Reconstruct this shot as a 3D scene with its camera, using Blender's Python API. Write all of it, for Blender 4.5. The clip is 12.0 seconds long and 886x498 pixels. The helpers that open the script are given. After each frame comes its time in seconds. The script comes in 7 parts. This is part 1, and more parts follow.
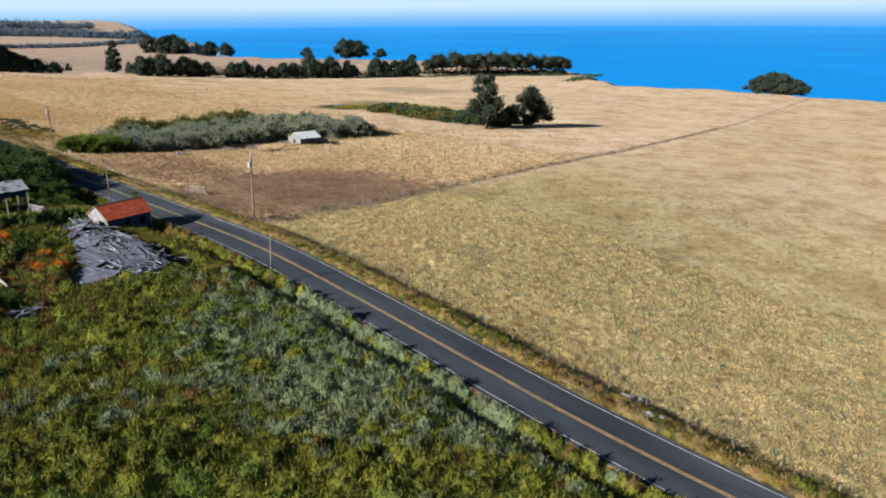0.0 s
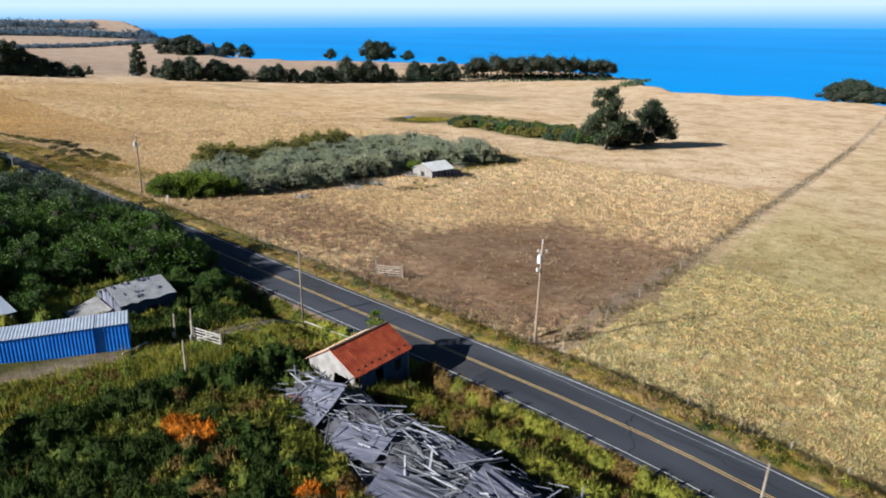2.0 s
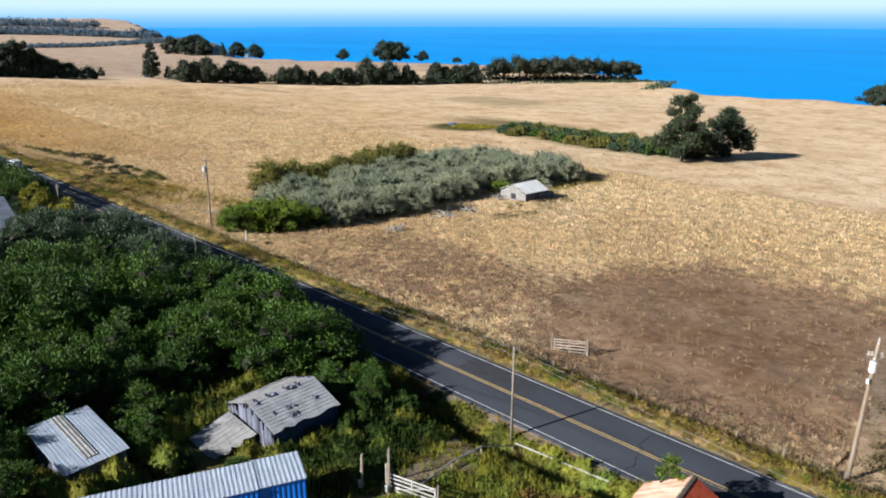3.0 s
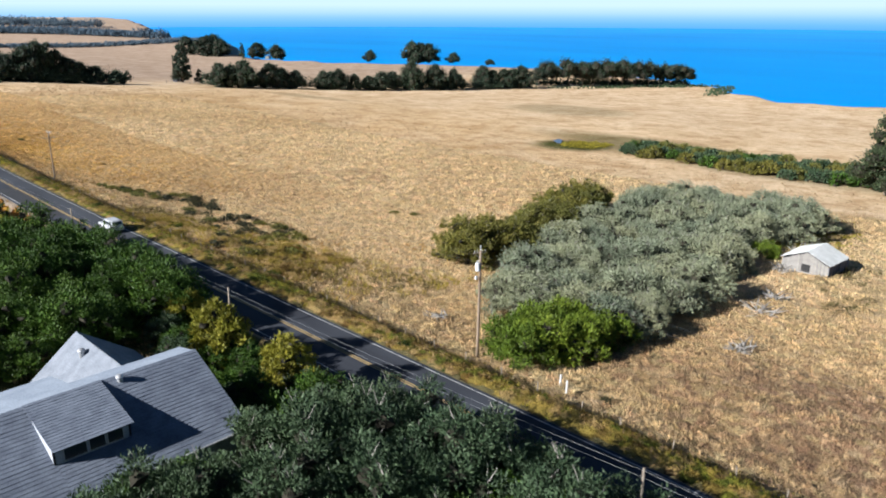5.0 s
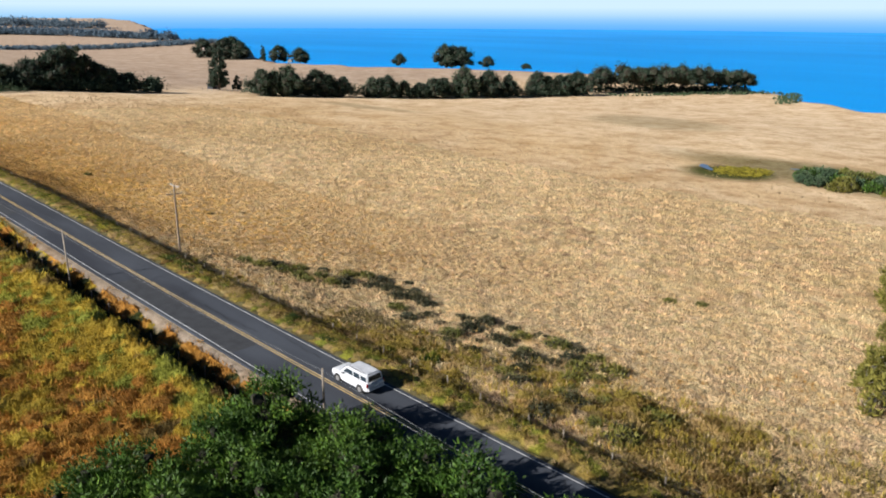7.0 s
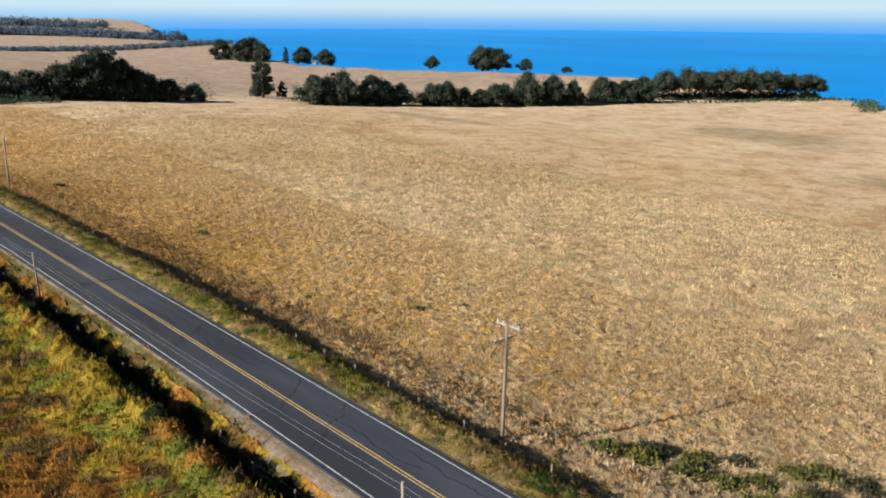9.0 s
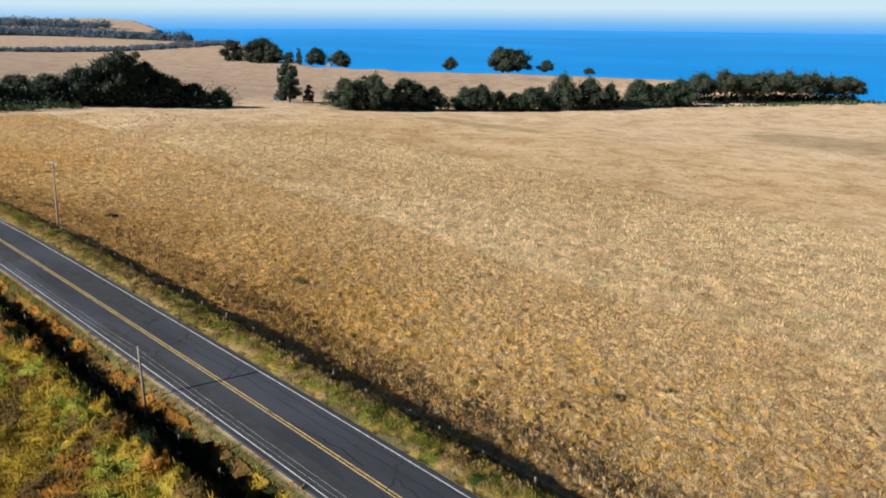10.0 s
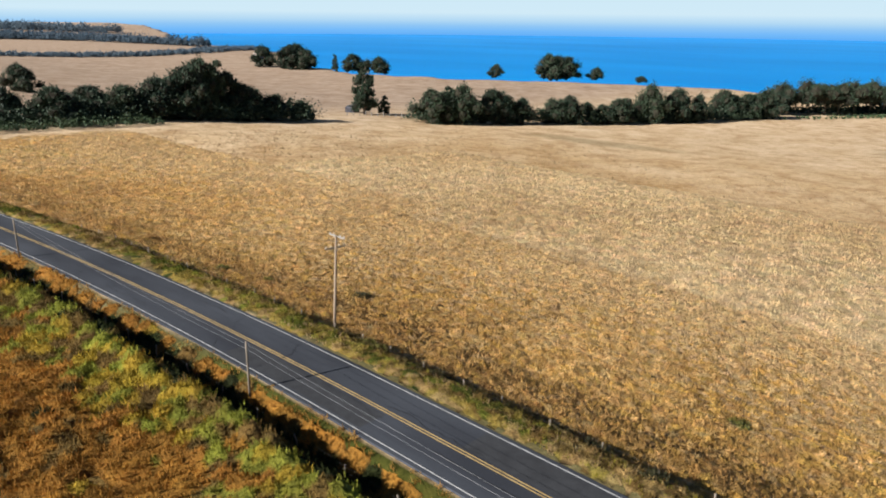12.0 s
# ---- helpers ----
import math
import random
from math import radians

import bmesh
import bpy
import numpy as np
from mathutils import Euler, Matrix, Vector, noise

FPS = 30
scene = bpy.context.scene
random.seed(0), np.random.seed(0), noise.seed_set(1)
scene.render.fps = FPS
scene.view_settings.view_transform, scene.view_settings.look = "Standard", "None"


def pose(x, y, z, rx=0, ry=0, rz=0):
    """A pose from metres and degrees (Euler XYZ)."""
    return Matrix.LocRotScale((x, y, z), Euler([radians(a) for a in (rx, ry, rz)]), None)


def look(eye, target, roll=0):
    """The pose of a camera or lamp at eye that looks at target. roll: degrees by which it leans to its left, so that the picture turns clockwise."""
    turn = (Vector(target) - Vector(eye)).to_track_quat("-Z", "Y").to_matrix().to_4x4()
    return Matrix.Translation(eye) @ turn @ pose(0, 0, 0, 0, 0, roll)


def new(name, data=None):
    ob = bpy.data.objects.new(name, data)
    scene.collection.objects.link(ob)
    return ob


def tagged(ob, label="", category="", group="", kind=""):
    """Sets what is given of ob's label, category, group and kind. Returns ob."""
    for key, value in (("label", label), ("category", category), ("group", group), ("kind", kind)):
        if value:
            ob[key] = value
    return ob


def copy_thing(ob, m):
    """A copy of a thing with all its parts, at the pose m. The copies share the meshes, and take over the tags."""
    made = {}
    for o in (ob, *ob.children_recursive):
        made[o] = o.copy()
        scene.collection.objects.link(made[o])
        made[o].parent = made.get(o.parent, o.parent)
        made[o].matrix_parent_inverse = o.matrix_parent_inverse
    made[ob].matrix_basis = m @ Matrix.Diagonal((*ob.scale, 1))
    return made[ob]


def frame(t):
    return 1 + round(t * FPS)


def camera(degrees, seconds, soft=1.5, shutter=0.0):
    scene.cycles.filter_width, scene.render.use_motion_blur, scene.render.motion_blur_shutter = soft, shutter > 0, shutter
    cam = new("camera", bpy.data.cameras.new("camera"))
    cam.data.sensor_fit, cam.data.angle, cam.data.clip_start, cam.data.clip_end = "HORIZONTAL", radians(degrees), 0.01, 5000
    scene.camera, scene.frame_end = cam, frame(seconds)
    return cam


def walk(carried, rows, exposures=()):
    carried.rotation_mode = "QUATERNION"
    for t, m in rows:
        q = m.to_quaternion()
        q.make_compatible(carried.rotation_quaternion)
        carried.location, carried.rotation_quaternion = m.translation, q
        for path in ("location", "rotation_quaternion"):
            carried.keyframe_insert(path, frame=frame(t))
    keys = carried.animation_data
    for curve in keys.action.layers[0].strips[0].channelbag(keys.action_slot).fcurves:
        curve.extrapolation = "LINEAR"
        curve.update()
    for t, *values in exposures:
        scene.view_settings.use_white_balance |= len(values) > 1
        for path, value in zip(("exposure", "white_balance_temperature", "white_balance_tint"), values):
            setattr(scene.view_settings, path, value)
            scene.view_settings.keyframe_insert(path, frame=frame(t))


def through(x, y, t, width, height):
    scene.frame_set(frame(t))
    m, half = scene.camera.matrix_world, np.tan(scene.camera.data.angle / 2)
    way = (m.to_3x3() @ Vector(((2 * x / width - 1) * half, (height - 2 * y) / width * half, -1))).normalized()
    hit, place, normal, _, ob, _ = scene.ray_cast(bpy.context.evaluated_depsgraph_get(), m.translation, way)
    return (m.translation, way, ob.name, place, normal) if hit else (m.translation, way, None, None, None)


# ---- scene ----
cam = camera(62.0, 12.0, soft=1.8, shutter=0.09)
ROWS = [
    (0.0, -52.50, -0.00, 31.40, -45.400, -17.829, 0.325),
    (0.5, -51.21, 15.99, 31.50, -45.425, -17.817, 0.256),
    (1.0, -49.93, 32.01, 31.56, -45.446, -17.819, 0.168),
    (1.5, -48.80, 47.70, 31.69, -45.451, -17.820, 0.146),
    (2.0, -47.54, 63.55, 31.69, -45.473, -17.804, 0.115),
    (2.5, -46.38, 79.35, 31.78, -45.504, -17.817, 0.066),
    (4.5, -41.12, 142.86, 31.48, -45.629, -17.851, -0.122),
    (5.0, -39.79, 159.10, 31.34, -45.678, -17.829, -0.169),
    (5.5, -38.52, 175.32, 31.19, -45.732, -17.799, -0.271),
    (6.0, -37.19, 191.53, 30.93, -45.788, -17.748, -0.240),
    (6.5, -36.09, 207.37, 30.99, -45.833, -17.717, -0.270),
    (7.0, -35.05, 223.17, 31.07, -45.875, -17.721, -0.273),
    (7.5, -33.88, 239.05, 31.16, -45.910, -17.723, -0.287),
    (9.5, -27.81, 303.93, 30.10, -46.130, -17.669, -0.354),
    (10.0, -26.51, 319.28, 30.07, -46.133, -17.668, -0.354),
    (10.5, -25.32, 334.73, 30.04, -46.144, -17.724, -0.389),
    (11.0, -25.28, 350.07, 30.06, -46.174, -17.605, -0.489),
    (11.5, -27.86, 364.35, 29.91, -46.172, -17.465, -0.564),
    (12.0, -32.56, 377.47, 29.61, -46.078, -17.289, -0.552),
]
walk(cam, [(t, pose(x, y, z, 90 + pitch, roll, yaw)) for t, x, y, z, yaw, pitch, roll in ROWS],
     ((0.0, 0.97, 6050, 10), (2.0, 1.08, 6000, 10), (5.0, 1.16, 6000, 10), (7.0, 1.05, 6250, 10), (9.5, 0.90, 6300, 10), (12.0, 0.95, 6400, 10)))

# ---- light ----
SUN_AZ, SUN_EL = 164.0, 26.0   # degrees, anticlockwise from +x
world = bpy.data.worlds.new("sky")
scene.world = world
world.use_nodes = True
wn, wl = world.node_tree.nodes, world.node_tree.links
sky = wn.new("ShaderNodeTexSky")
sky.sky_type, sky.sun_disc = "NISHITA", False
sky.sun_elevation, sky.sun_rotation = radians(SUN_EL), radians(90 - SUN_AZ)
sky.dust_density, sky.air_density, sky.ozone_density = 0.1, 1.0, 5.0
wl.new(sky.outputs[0], wn["Background"].inputs[0])
wn["Background"].inputs[1].default_value = 0.022
sun_data = bpy.data.lights.new("sun", "SUN")
sun_data.energy, sun_data.angle, sun_data.color = 5.0, radians(0.55), (1.0, 0.95, 0.885)
sun = new("sun", sun_data)
sun.matrix_world = look((math.cos(radians(SUN_AZ)) * 400, math.sin(radians(SUN_AZ)) * 400, math.tan(radians(SUN_EL)) * 400), (0, 0, 0))

# ---- materials ----
def shader(name):
    m = bpy.data.materials.new(name)
    m.use_nodes = True
    return m, m.node_tree.nodes, m.node_tree.links, m.node_tree.nodes["Principled BSDF"]


def ramp(nodes, links, value, stops):
    r = nodes.new("ShaderNodeValToRGB")
    while len(r.color_ramp.elements) < len(stops):
        r.color_ramp.elements.new(0.5)
    for e, (p, c) in zip(r.color_ramp.elements, stops):
        e.position, e.color = p, (*c, 1)
    links.new(value, r.inputs[0])
    return r.outputs[0]


def noise_tex(nodes, links, scale, detail=4.0, rough=0.55, stretch=(1, 1, 1), coord="Object"):
    tc = nodes.new("ShaderNodeTexCoord")
    mp = nodes.new("ShaderNodeMapping")
    mp.inputs["Scale"].default_value = stretch
    n = nodes.new("ShaderNodeTexNoise")
    n.inputs["Scale"].default_value, n.inputs["Detail"].default_value, n.inputs["Roughness"].default_value = scale, detail, rough
    links.new(tc.outputs[coord], mp.inputs[0])
    links.new(mp.outputs[0], n.inputs["Vector"])
    return n.outputs[0]


def mix(nodes, links, kind, fac, a, b):
    m = nodes.new("ShaderNodeMix")
    m.data_type, m.blend_type = "RGBA", kind
    for socket, v in ((m.inputs[0], fac), (m.inputs[6], a), (m.inputs[7], b)):
        if isinstance(v, (int, float)):
            socket.default_value = v
        elif isinstance(v, tuple):
            socket.default_value = (*v, 1)
        else:
            links.new(v, socket)
    return m.outputs[2]


def bump(nodes, links, p, height, strength, dist):
    b = nodes.new("ShaderNodeBump")
    b.inputs["Strength"].default_value, b.inputs["Distance"].default_value = strength, dist
    links.new(height, b.inputs["Height"])
    links.new(b.outputs[0], p.inputs["Normal"])


def surface(name, dark, light, scale=3.0, fine=30.0, rough=0.8, metal=0.0, relief=0.3, dist=0.02, stretch=(1, 1, 1), vary=0.0, spec=0.4):
    """Two scales of noise between two colours, with fine relief; vary: brightness by piece."""
    m, n, l, p = shader(name)
    big = noise_tex(n, l, scale, stretch=stretch)
    small = noise_tex(n, l, fine, stretch=stretch)
    a = ramp(n, l, big, ((0.3, dark), (0.7, light)))
    c = mix(n, l, "OVERLAY", 0.45, a, ramp(n, l, small, ((0.25, (0.25, 0.25, 0.25)), (0.75, (0.75, 0.75, 0.75)))))
    if vary:
        oi = n.new("ShaderNodeObjectInfo")
        c = mix(n, l, "MULTIPLY", 1.0, c, ramp(n, l, oi.outputs["Random"], ((0.0, (1 - vary,) * 3), (1.0, (1 + vary,) * 3))))
    l.new(c, p.inputs["Base Color"])
    p.inputs["Roughness"].default_value, p.inputs["Metallic"].default_value = rough, metal
    p.inputs["Specular IOR Level"].default_value = spec
    if relief:
        bump(n, l, p, small, relief, dist)
    return m


def leafy(name, dark, light, tip=None, rough=0.6, through=0.25):
    """Leaves: hue varies by leaf and by clump; some light passes."""
    m, n, l, p = shader(name)
    geo = n.new("ShaderNodeNewGeometry")
    low = tuple(0.6 * a + 0.4 * b for a, b in zip(dark, light))
    high = tuple(0.6 * a + 0.4 * b for a, b in zip(tip or light, light))
    c = ramp(n, l, geo.outputs["Random Per Island"], ((0.0, low), (0.8, light), (1.0, high)))
    big = noise_tex(n, l, 0.55, 2.0)
    oi = n.new("ShaderNodeObjectInfo")
    c = mix(n, l, "MULTIPLY", 1.0, c, ramp(n, l, big, ((0.3, (0.62, 0.62, 0.62)), (0.7, (1.25, 1.25, 1.2)))))
    c = mix(n, l, "MULTIPLY", 1.0, c, ramp(n, l, oi.outputs["Random"], ((0.0, (0.75, 0.8, 0.8)), (1.0, (1.2, 1.12, 1.0)))))
    l.new(c, p.inputs["Base Color"])
    p.inputs["Roughness"].default_value = rough
    p.inputs["Specular IOR Level"].default_value = 0.25
    t = n.new("ShaderNodeBsdfTranslucent")
    l.new(c, t.inputs[0])
    s = n.new("ShaderNodeMixShader")
    s.inputs[0].default_value = through
    l.new(p.outputs[0], s.inputs[1])
    l.new(t.outputs[0], s.inputs[2])
    l.new(s.outputs[0], n["Material Output"].inputs[0])
    return m


def ground_material():
    """Field and verge: zone weights lie on the mesh (lush, ploughed, bare, straw)."""
    m, n, l, p = shader("ground")
    att = n.new("ShaderNodeVertexColor")
    att.layer_name = "zone"
    sep = n.new("ShaderNodeSeparateColor")
    l.new(att.outputs[0], sep.inputs[0])
    n1 = noise_tex(n, l, 0.035, 5.0, 0.6)
    n2 = noise_tex(n, l, 0.6, 6.0, 0.7)
    n3 = noise_tex(n, l, 3.2, 5.0, 0.75)
    straw = ramp(n, l, n1, ((0.3, (0.55, 0.39, 0.22)), (0.5, (0.67, 0.505, 0.315)), (0.7, (0.74, 0.58, 0.385))))
    straw = mix(n, l, "MULTIPLY", 1.0, straw, ramp(n, l, n2, ((0.3, (0.72, 0.66, 0.60)), (0.55, (1.0, 1.0, 1.0)), (0.8, (1.1, 1.1, 1.1)))))
    lush = ramp(n, l, n2, ((0.25, (0.02, 0.028, 0.006)), (0.5, (0.06, 0.065, 0.012)), (0.75, (0.13, 0.115, 0.028))))
    plough = ramp(n, l, n2, ((0.3, (0.14, 0.08, 0.046)), (0.7, (0.30, 0.198, 0.12))))
    bare = ramp(n, l, n2, ((0.3, (0.17, 0.13, 0.095)), (0.7, (0.30, 0.24, 0.18))))
    att2 = n.new("ShaderNodeVertexColor")
    att2.layer_name = "crop"
    sep2 = n.new("ShaderNodeSeparateColor")
    l.new(att2.outputs[0], sep2.inputs[0])
    meadow = ramp(n, l, n2, ((0.3, (0.31, 0.24, 0.10)), (0.55, (0.47, 0.385, 0.19)), (0.8, (0.55, 0.465, 0.26))))
    stubble = ramp(n, l, n1, ((0.3, (0.33, 0.24, 0.17)), (0.7, (0.46, 0.35, 0.26))))
    rank = ramp(n, l, n2, ((0.3, (0.10, 0.055, 0.012)), (0.55, (0.24, 0.15, 0.03)), (0.8, (0.34, 0.25, 0.05))))
    c = mix(n, l, "MIX", sep2.outputs[0], straw, meadow)
    c = mix(n, l, "MIX", sep2.outputs[1], c, stubble)
    gold = ramp(n, l, n2, ((0.3, (0.24, 0.11, 0.032)), (0.5, (0.50, 0.30, 0.10)), (0.75, (0.63, 0.43, 0.18))))
    part_gold = n.new("ShaderNodeMath")
    part_gold.operation, part_gold.inputs[1].default_value = "MULTIPLY", 0.45
    l.new(att2.outputs["Alpha"], part_gold.inputs[0])
    c = mix(n, l, "MIX", part_gold.outputs[0], c, gold)
    c = mix(n, l, "MIX", sep.outputs[0], c, lush)
    c = mix(n, l, "MIX", sep2.outputs[2], c, rank)
    c = mix(n, l, "MIX", sep.outputs[1], c, plough)
    c = mix(n, l, "MIX", sep.outputs[2], c, bare)
    c = mix(n, l, "OVERLAY", 0.5, c, ramp(n, l, n3, ((0.28, (0.2, 0.2, 0.2)), (0.72, (0.8, 0.8, 0.8)))))
    n4 = noise_tex(n, l, 0.11, 7.0, 0.72)
    c = mix(n, l, "MULTIPLY", 1.0, c, ramp(n, l, n4, ((0.38, (0.74, 0.67, 0.59)), (0.53, (1.0, 1.0, 1.0)), (0.7, (1.06, 1.07, 1.08)))))
    l.new(c, p.inputs["Base Color"])
    p.inputs["Roughness"].default_value, p.inputs["Specular IOR Level"].default_value = 0.95, 0.1
    h = mix(n, l, "MIX", 0.5, n2, n3)
    bump(n, l, p, h, 0.8, 0.3)
    return m


def asphalt_material():
    m, n, l, p = shader("asphalt")
    patches = noise_tex(n, l, 0.22, 3.0, 0.5, (1, 0.25, 1))
    grain = noise_tex(n, l, 9.0, 4.0, 0.7)
    c = ramp(n, l, patches, ((0.35, (0.026, 0.029, 0.037)), (0.65, (0.050, 0.056, 0.068))))
    c = mix(n, l, "OVERLAY", 0.35, c, ramp(n, l, grain, ((0.3, (0.3, 0.3, 0.3)), (0.7, (0.7, 0.7, 0.7)))))
    l.new(c, p.inputs["Base Color"])
    p.inputs["Roughness"].default_value, p.inputs["Specular IOR Level"].default_value = 0.85, 0.3
    bump(n, l, p, grain, 0.3, 0.01)
    return m


def sea_material():
    m, n, l, p = shader("sea_water")
    big = noise_tex(n, l, 0.004, 3.0, 0.5, (1, 0.35, 1))
    c = ramp(n, l, big, ((0.3, (0.004, 0.205, 0.57)), (0.7, (0.008, 0.262, 0.68))))
    l.new(c, p.inputs["Base Color"])
    p.inputs["Roughness"].default_value, p.inputs["Specular IOR Level"].default_value = 0.5, 0.03
    bump(n, l, p, noise_tex(n, l, 0.05, 4.0, 0.6, (1, 0.3, 1)), 0.25, 0.6)
    return m


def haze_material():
    """Distant marine haze painted as a glow on the backdrop, from water blue up to pale sky."""
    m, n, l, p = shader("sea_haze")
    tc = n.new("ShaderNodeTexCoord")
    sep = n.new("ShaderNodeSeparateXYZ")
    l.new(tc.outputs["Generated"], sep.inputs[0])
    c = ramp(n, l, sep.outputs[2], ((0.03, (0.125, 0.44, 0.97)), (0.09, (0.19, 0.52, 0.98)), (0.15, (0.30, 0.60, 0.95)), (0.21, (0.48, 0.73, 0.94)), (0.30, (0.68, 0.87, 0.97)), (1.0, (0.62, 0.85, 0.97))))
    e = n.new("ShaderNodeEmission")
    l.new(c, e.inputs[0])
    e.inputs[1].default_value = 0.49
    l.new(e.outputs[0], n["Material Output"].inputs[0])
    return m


M_GROUND, M_ASPHALT, M_SEA, M_HAZE = ground_material(), asphalt_material(), sea_material(), haze_material()
M_WHITE_LINE = surface("worn_white_line", (0.30, 0.30, 0.29), (0.55, 0.55, 0.54), 1.5, 12, 0.7)
M_YELLOW_LINE = surface("worn_yellow_line", (0.34, 0.23, 0.08), (0.50, 0.36, 0.15), 1.5, 12, 0.7)
M_CRACK = surface("tar_seal", (0.012, 0.012, 0.013), (0.022, 0.022, 0.023), 4, 20, 0.6)
M_CLIFF = surface("cliff_rock", (0.10, 0.09, 0.08), (0.30, 0.25, 0.19), 0.05, 0.4, 0.95, relief=0.6, dist=1.0)
M_BARK = surface("bark", (0.07, 0.055, 0.042), (0.2, 0.165, 0.13), 3, 18, 0.95, relief=0.5)
M_POLE = surface("weathered_pole_wood", (0.16, 0.115, 0.08), (0.34, 0.27, 0.2), 1.5, 14, 0.9, stretch=(1, 1, 0.12), vary=0.15)
M_POST = surface("grey_fence_wood", (0.15, 0.12, 0.09), (0.36, 0.31, 0.25), 2, 14, 0.9, stretch=(1, 1, 0.2), vary=0.25)
M_LEAF_DARK = leafy("dark_green_leaves", (0.006, 0.018, 0.003), (0.052, 0.112, 0.011), (0.122, 0.188, 0.02), through=0.08)
M_LEAF_GREY = leafy("grey_green_leaves", (0.14, 0.16, 0.105), (0.27, 0.30, 0.205), (0.38, 0.405, 0.305), through=0.2)
M_LEAF_BRIGHT = leafy("bright_green_leaves", (0.045, 0.08, 0.010), (0.14, 0.205, 0.02), (0.24, 0.30, 0.045))
M_LEAF_YELLOW = leafy("yellow_green_leaves", (0.08, 0.10, 0.01), (0.25, 0.24, 0.03), (0.42, 0.36, 0.05))
M_LEAF_OLIVE = leafy("olive_leaves", (0.06, 0.068, 0.014), (0.17, 0.165, 0.036), (0.27, 0.235, 0.07))
M_LEAF_SAGE = leafy("sage_leaves", (0.016, 0.034, 0.017), (0.056, 0.094, 0.047), (0.145, 0.20, 0.115), through=0.08)
M_LEAF_PINE = leafy("cypress_needles", (0.012, 0.022, 0.012), (0.04, 0.062, 0.03), (0.075, 0.095, 0.05), through=0.12)

# ---- helpers for building ----
def thing(name, label, category, group="", at=(0, 0, 0), turn=0.0):
    ob = new(name)
    ob.empty_display_size = 0.3
    ob.matrix_world = pose(*at, 0, 0, turn)
    return tagged(ob, label, category, group)


def mesh_from(name, verts, faces, material, smooth=False):
    me = bpy.data.meshes.new(name)
    me.from_pydata([tuple(v) for v in verts], [], [tuple(f) for f in faces])
    me.materials.append(material)
    if smooth:
        me.polygons.foreach_set("use_smooth", [True] * len(me.polygons))
    me.update()
    return me


def mesh_quads(name, co, quads, material):
    """co: (n, 3), quads: (m, 4) arrays."""
    me = bpy.data.meshes.new(name)
    me.vertices.add(len(co))
    me.vertices.foreach_set("co", np.asarray(co, np.float32).ravel())
    me.loops.add(quads.size)
    me.loops.foreach_set("vertex_index", quads.ravel().astype(np.int32))
    k = quads.shape[1]
    me.polygons.add(len(quads))
    me.polygons.foreach_set("loop_start", np.arange(0, quads.size, k, dtype=np.int32))
    me.polygons.foreach_set("use_smooth", np.zeros(len(quads), bool))
    me.materials.append(material)
    me.update(calc_edges=True)
    return me


def part(name, data, material=None, parent=None, label=""):
    """Links a mesh, or a bmesh with a material, as one object under a thing or a part."""
    if isinstance(data, bmesh.types.BMesh):
        me = bpy.data.meshes.new(name)
        data.to_mesh(me)
        data.free()
        me.materials.append(material)
        data = me
    ob = new(name, data)
    ob.parent = parent
    return tagged(ob, label)


def block(bm, x0, x1, y0, y1, z0, z1, bevel=0.0, m=None):
    r = bmesh.ops.create_cube(bm, size=1.0)
    t = Matrix.Translation(((x0 + x1) / 2, (y0 + y1) / 2, (z0 + z1) / 2)) @ Matrix.Diagonal((x1 - x0, y1 - y0, z1 - z0, 1))
    bmesh.ops.transform(bm, matrix=(m @ t) if m else t, verts=r["verts"])
    if bevel:
        es = list({e for v in r["verts"] for e in v.link_edges})
        bmesh.ops.bevel(bm, geom=es, offset=bevel, segments=1, affect="EDGES")
    return bm


def rod(bm, a, b, r0, r1=None, n=8):
    a, b = Vector(a), Vector(b)
    d = b - a
    r = bmesh.ops.create_cone(bm, cap_ends=True, segments=n, radius1=r0, radius2=r0 if r1 is None else r1, depth=d.length)
    m = Matrix.Translation((a + b) / 2) @ d.to_track_quat("Z", "Y").to_matrix().to_4x4()
    bmesh.ops.transform(bm, matrix=m, verts=r["verts"])
    return bm


# ---- land ----
PROFILE_X=[-900,-300,-120,-60,-26,-14,-9.6,-8.4,-7.4,-6.0,-5.0,-4.1,4.6,7.0,8.6,10,14,20,30,57,90,176,202,349,503,650,760]
PROFILE_Z=[14,9,5.5,3.6,2.0,1.0,0.5,0.1,-1.2,-1.4,-0.5,0.0,0.0,-0.4,-1.6,-1.9,-2.5,-4.2,-5.6,-8.0,-8.6,-15.5,-17.2,-27,-34,-37,-40]
def sm(a,b,v):
    t=np.clip((v-a)/(b-a),0,1); return t*t*(3-2*t)
def profile(x):
    # smoothed piecewise profile
    x=np.asarray(x,float); o=0; 
    w=np.clip((np.abs(x)-4)*0.12,0.3,40)
    for k,g in ((-1,.25),(0,.5),(1,.25)): o=o+g*np.interp(x+k*w,PROFILE_X, PROFILE_Z)
    return o
def road_x(y):
    y=np.asarray(y,float)
    return -0.00075*np.clip(y-415,0,None)**2*(y<560)-(0.00075*145**2+0.2175*(y-560))*(y>=560)
def wobble(x,y,f,k=0.0):
    return (np.sin(x*f+1.3+k)*np.cos(y*f*0.83+k)+np.sin((x+y)*f*0.57+2.1*k)*0.7+np.sin((x-1.7*y)*f*1.9)*0.4)/2.1
DIP_Y=[-400,-50,15,30,40,50,60,70,80,90,270,310,360,400,1000]
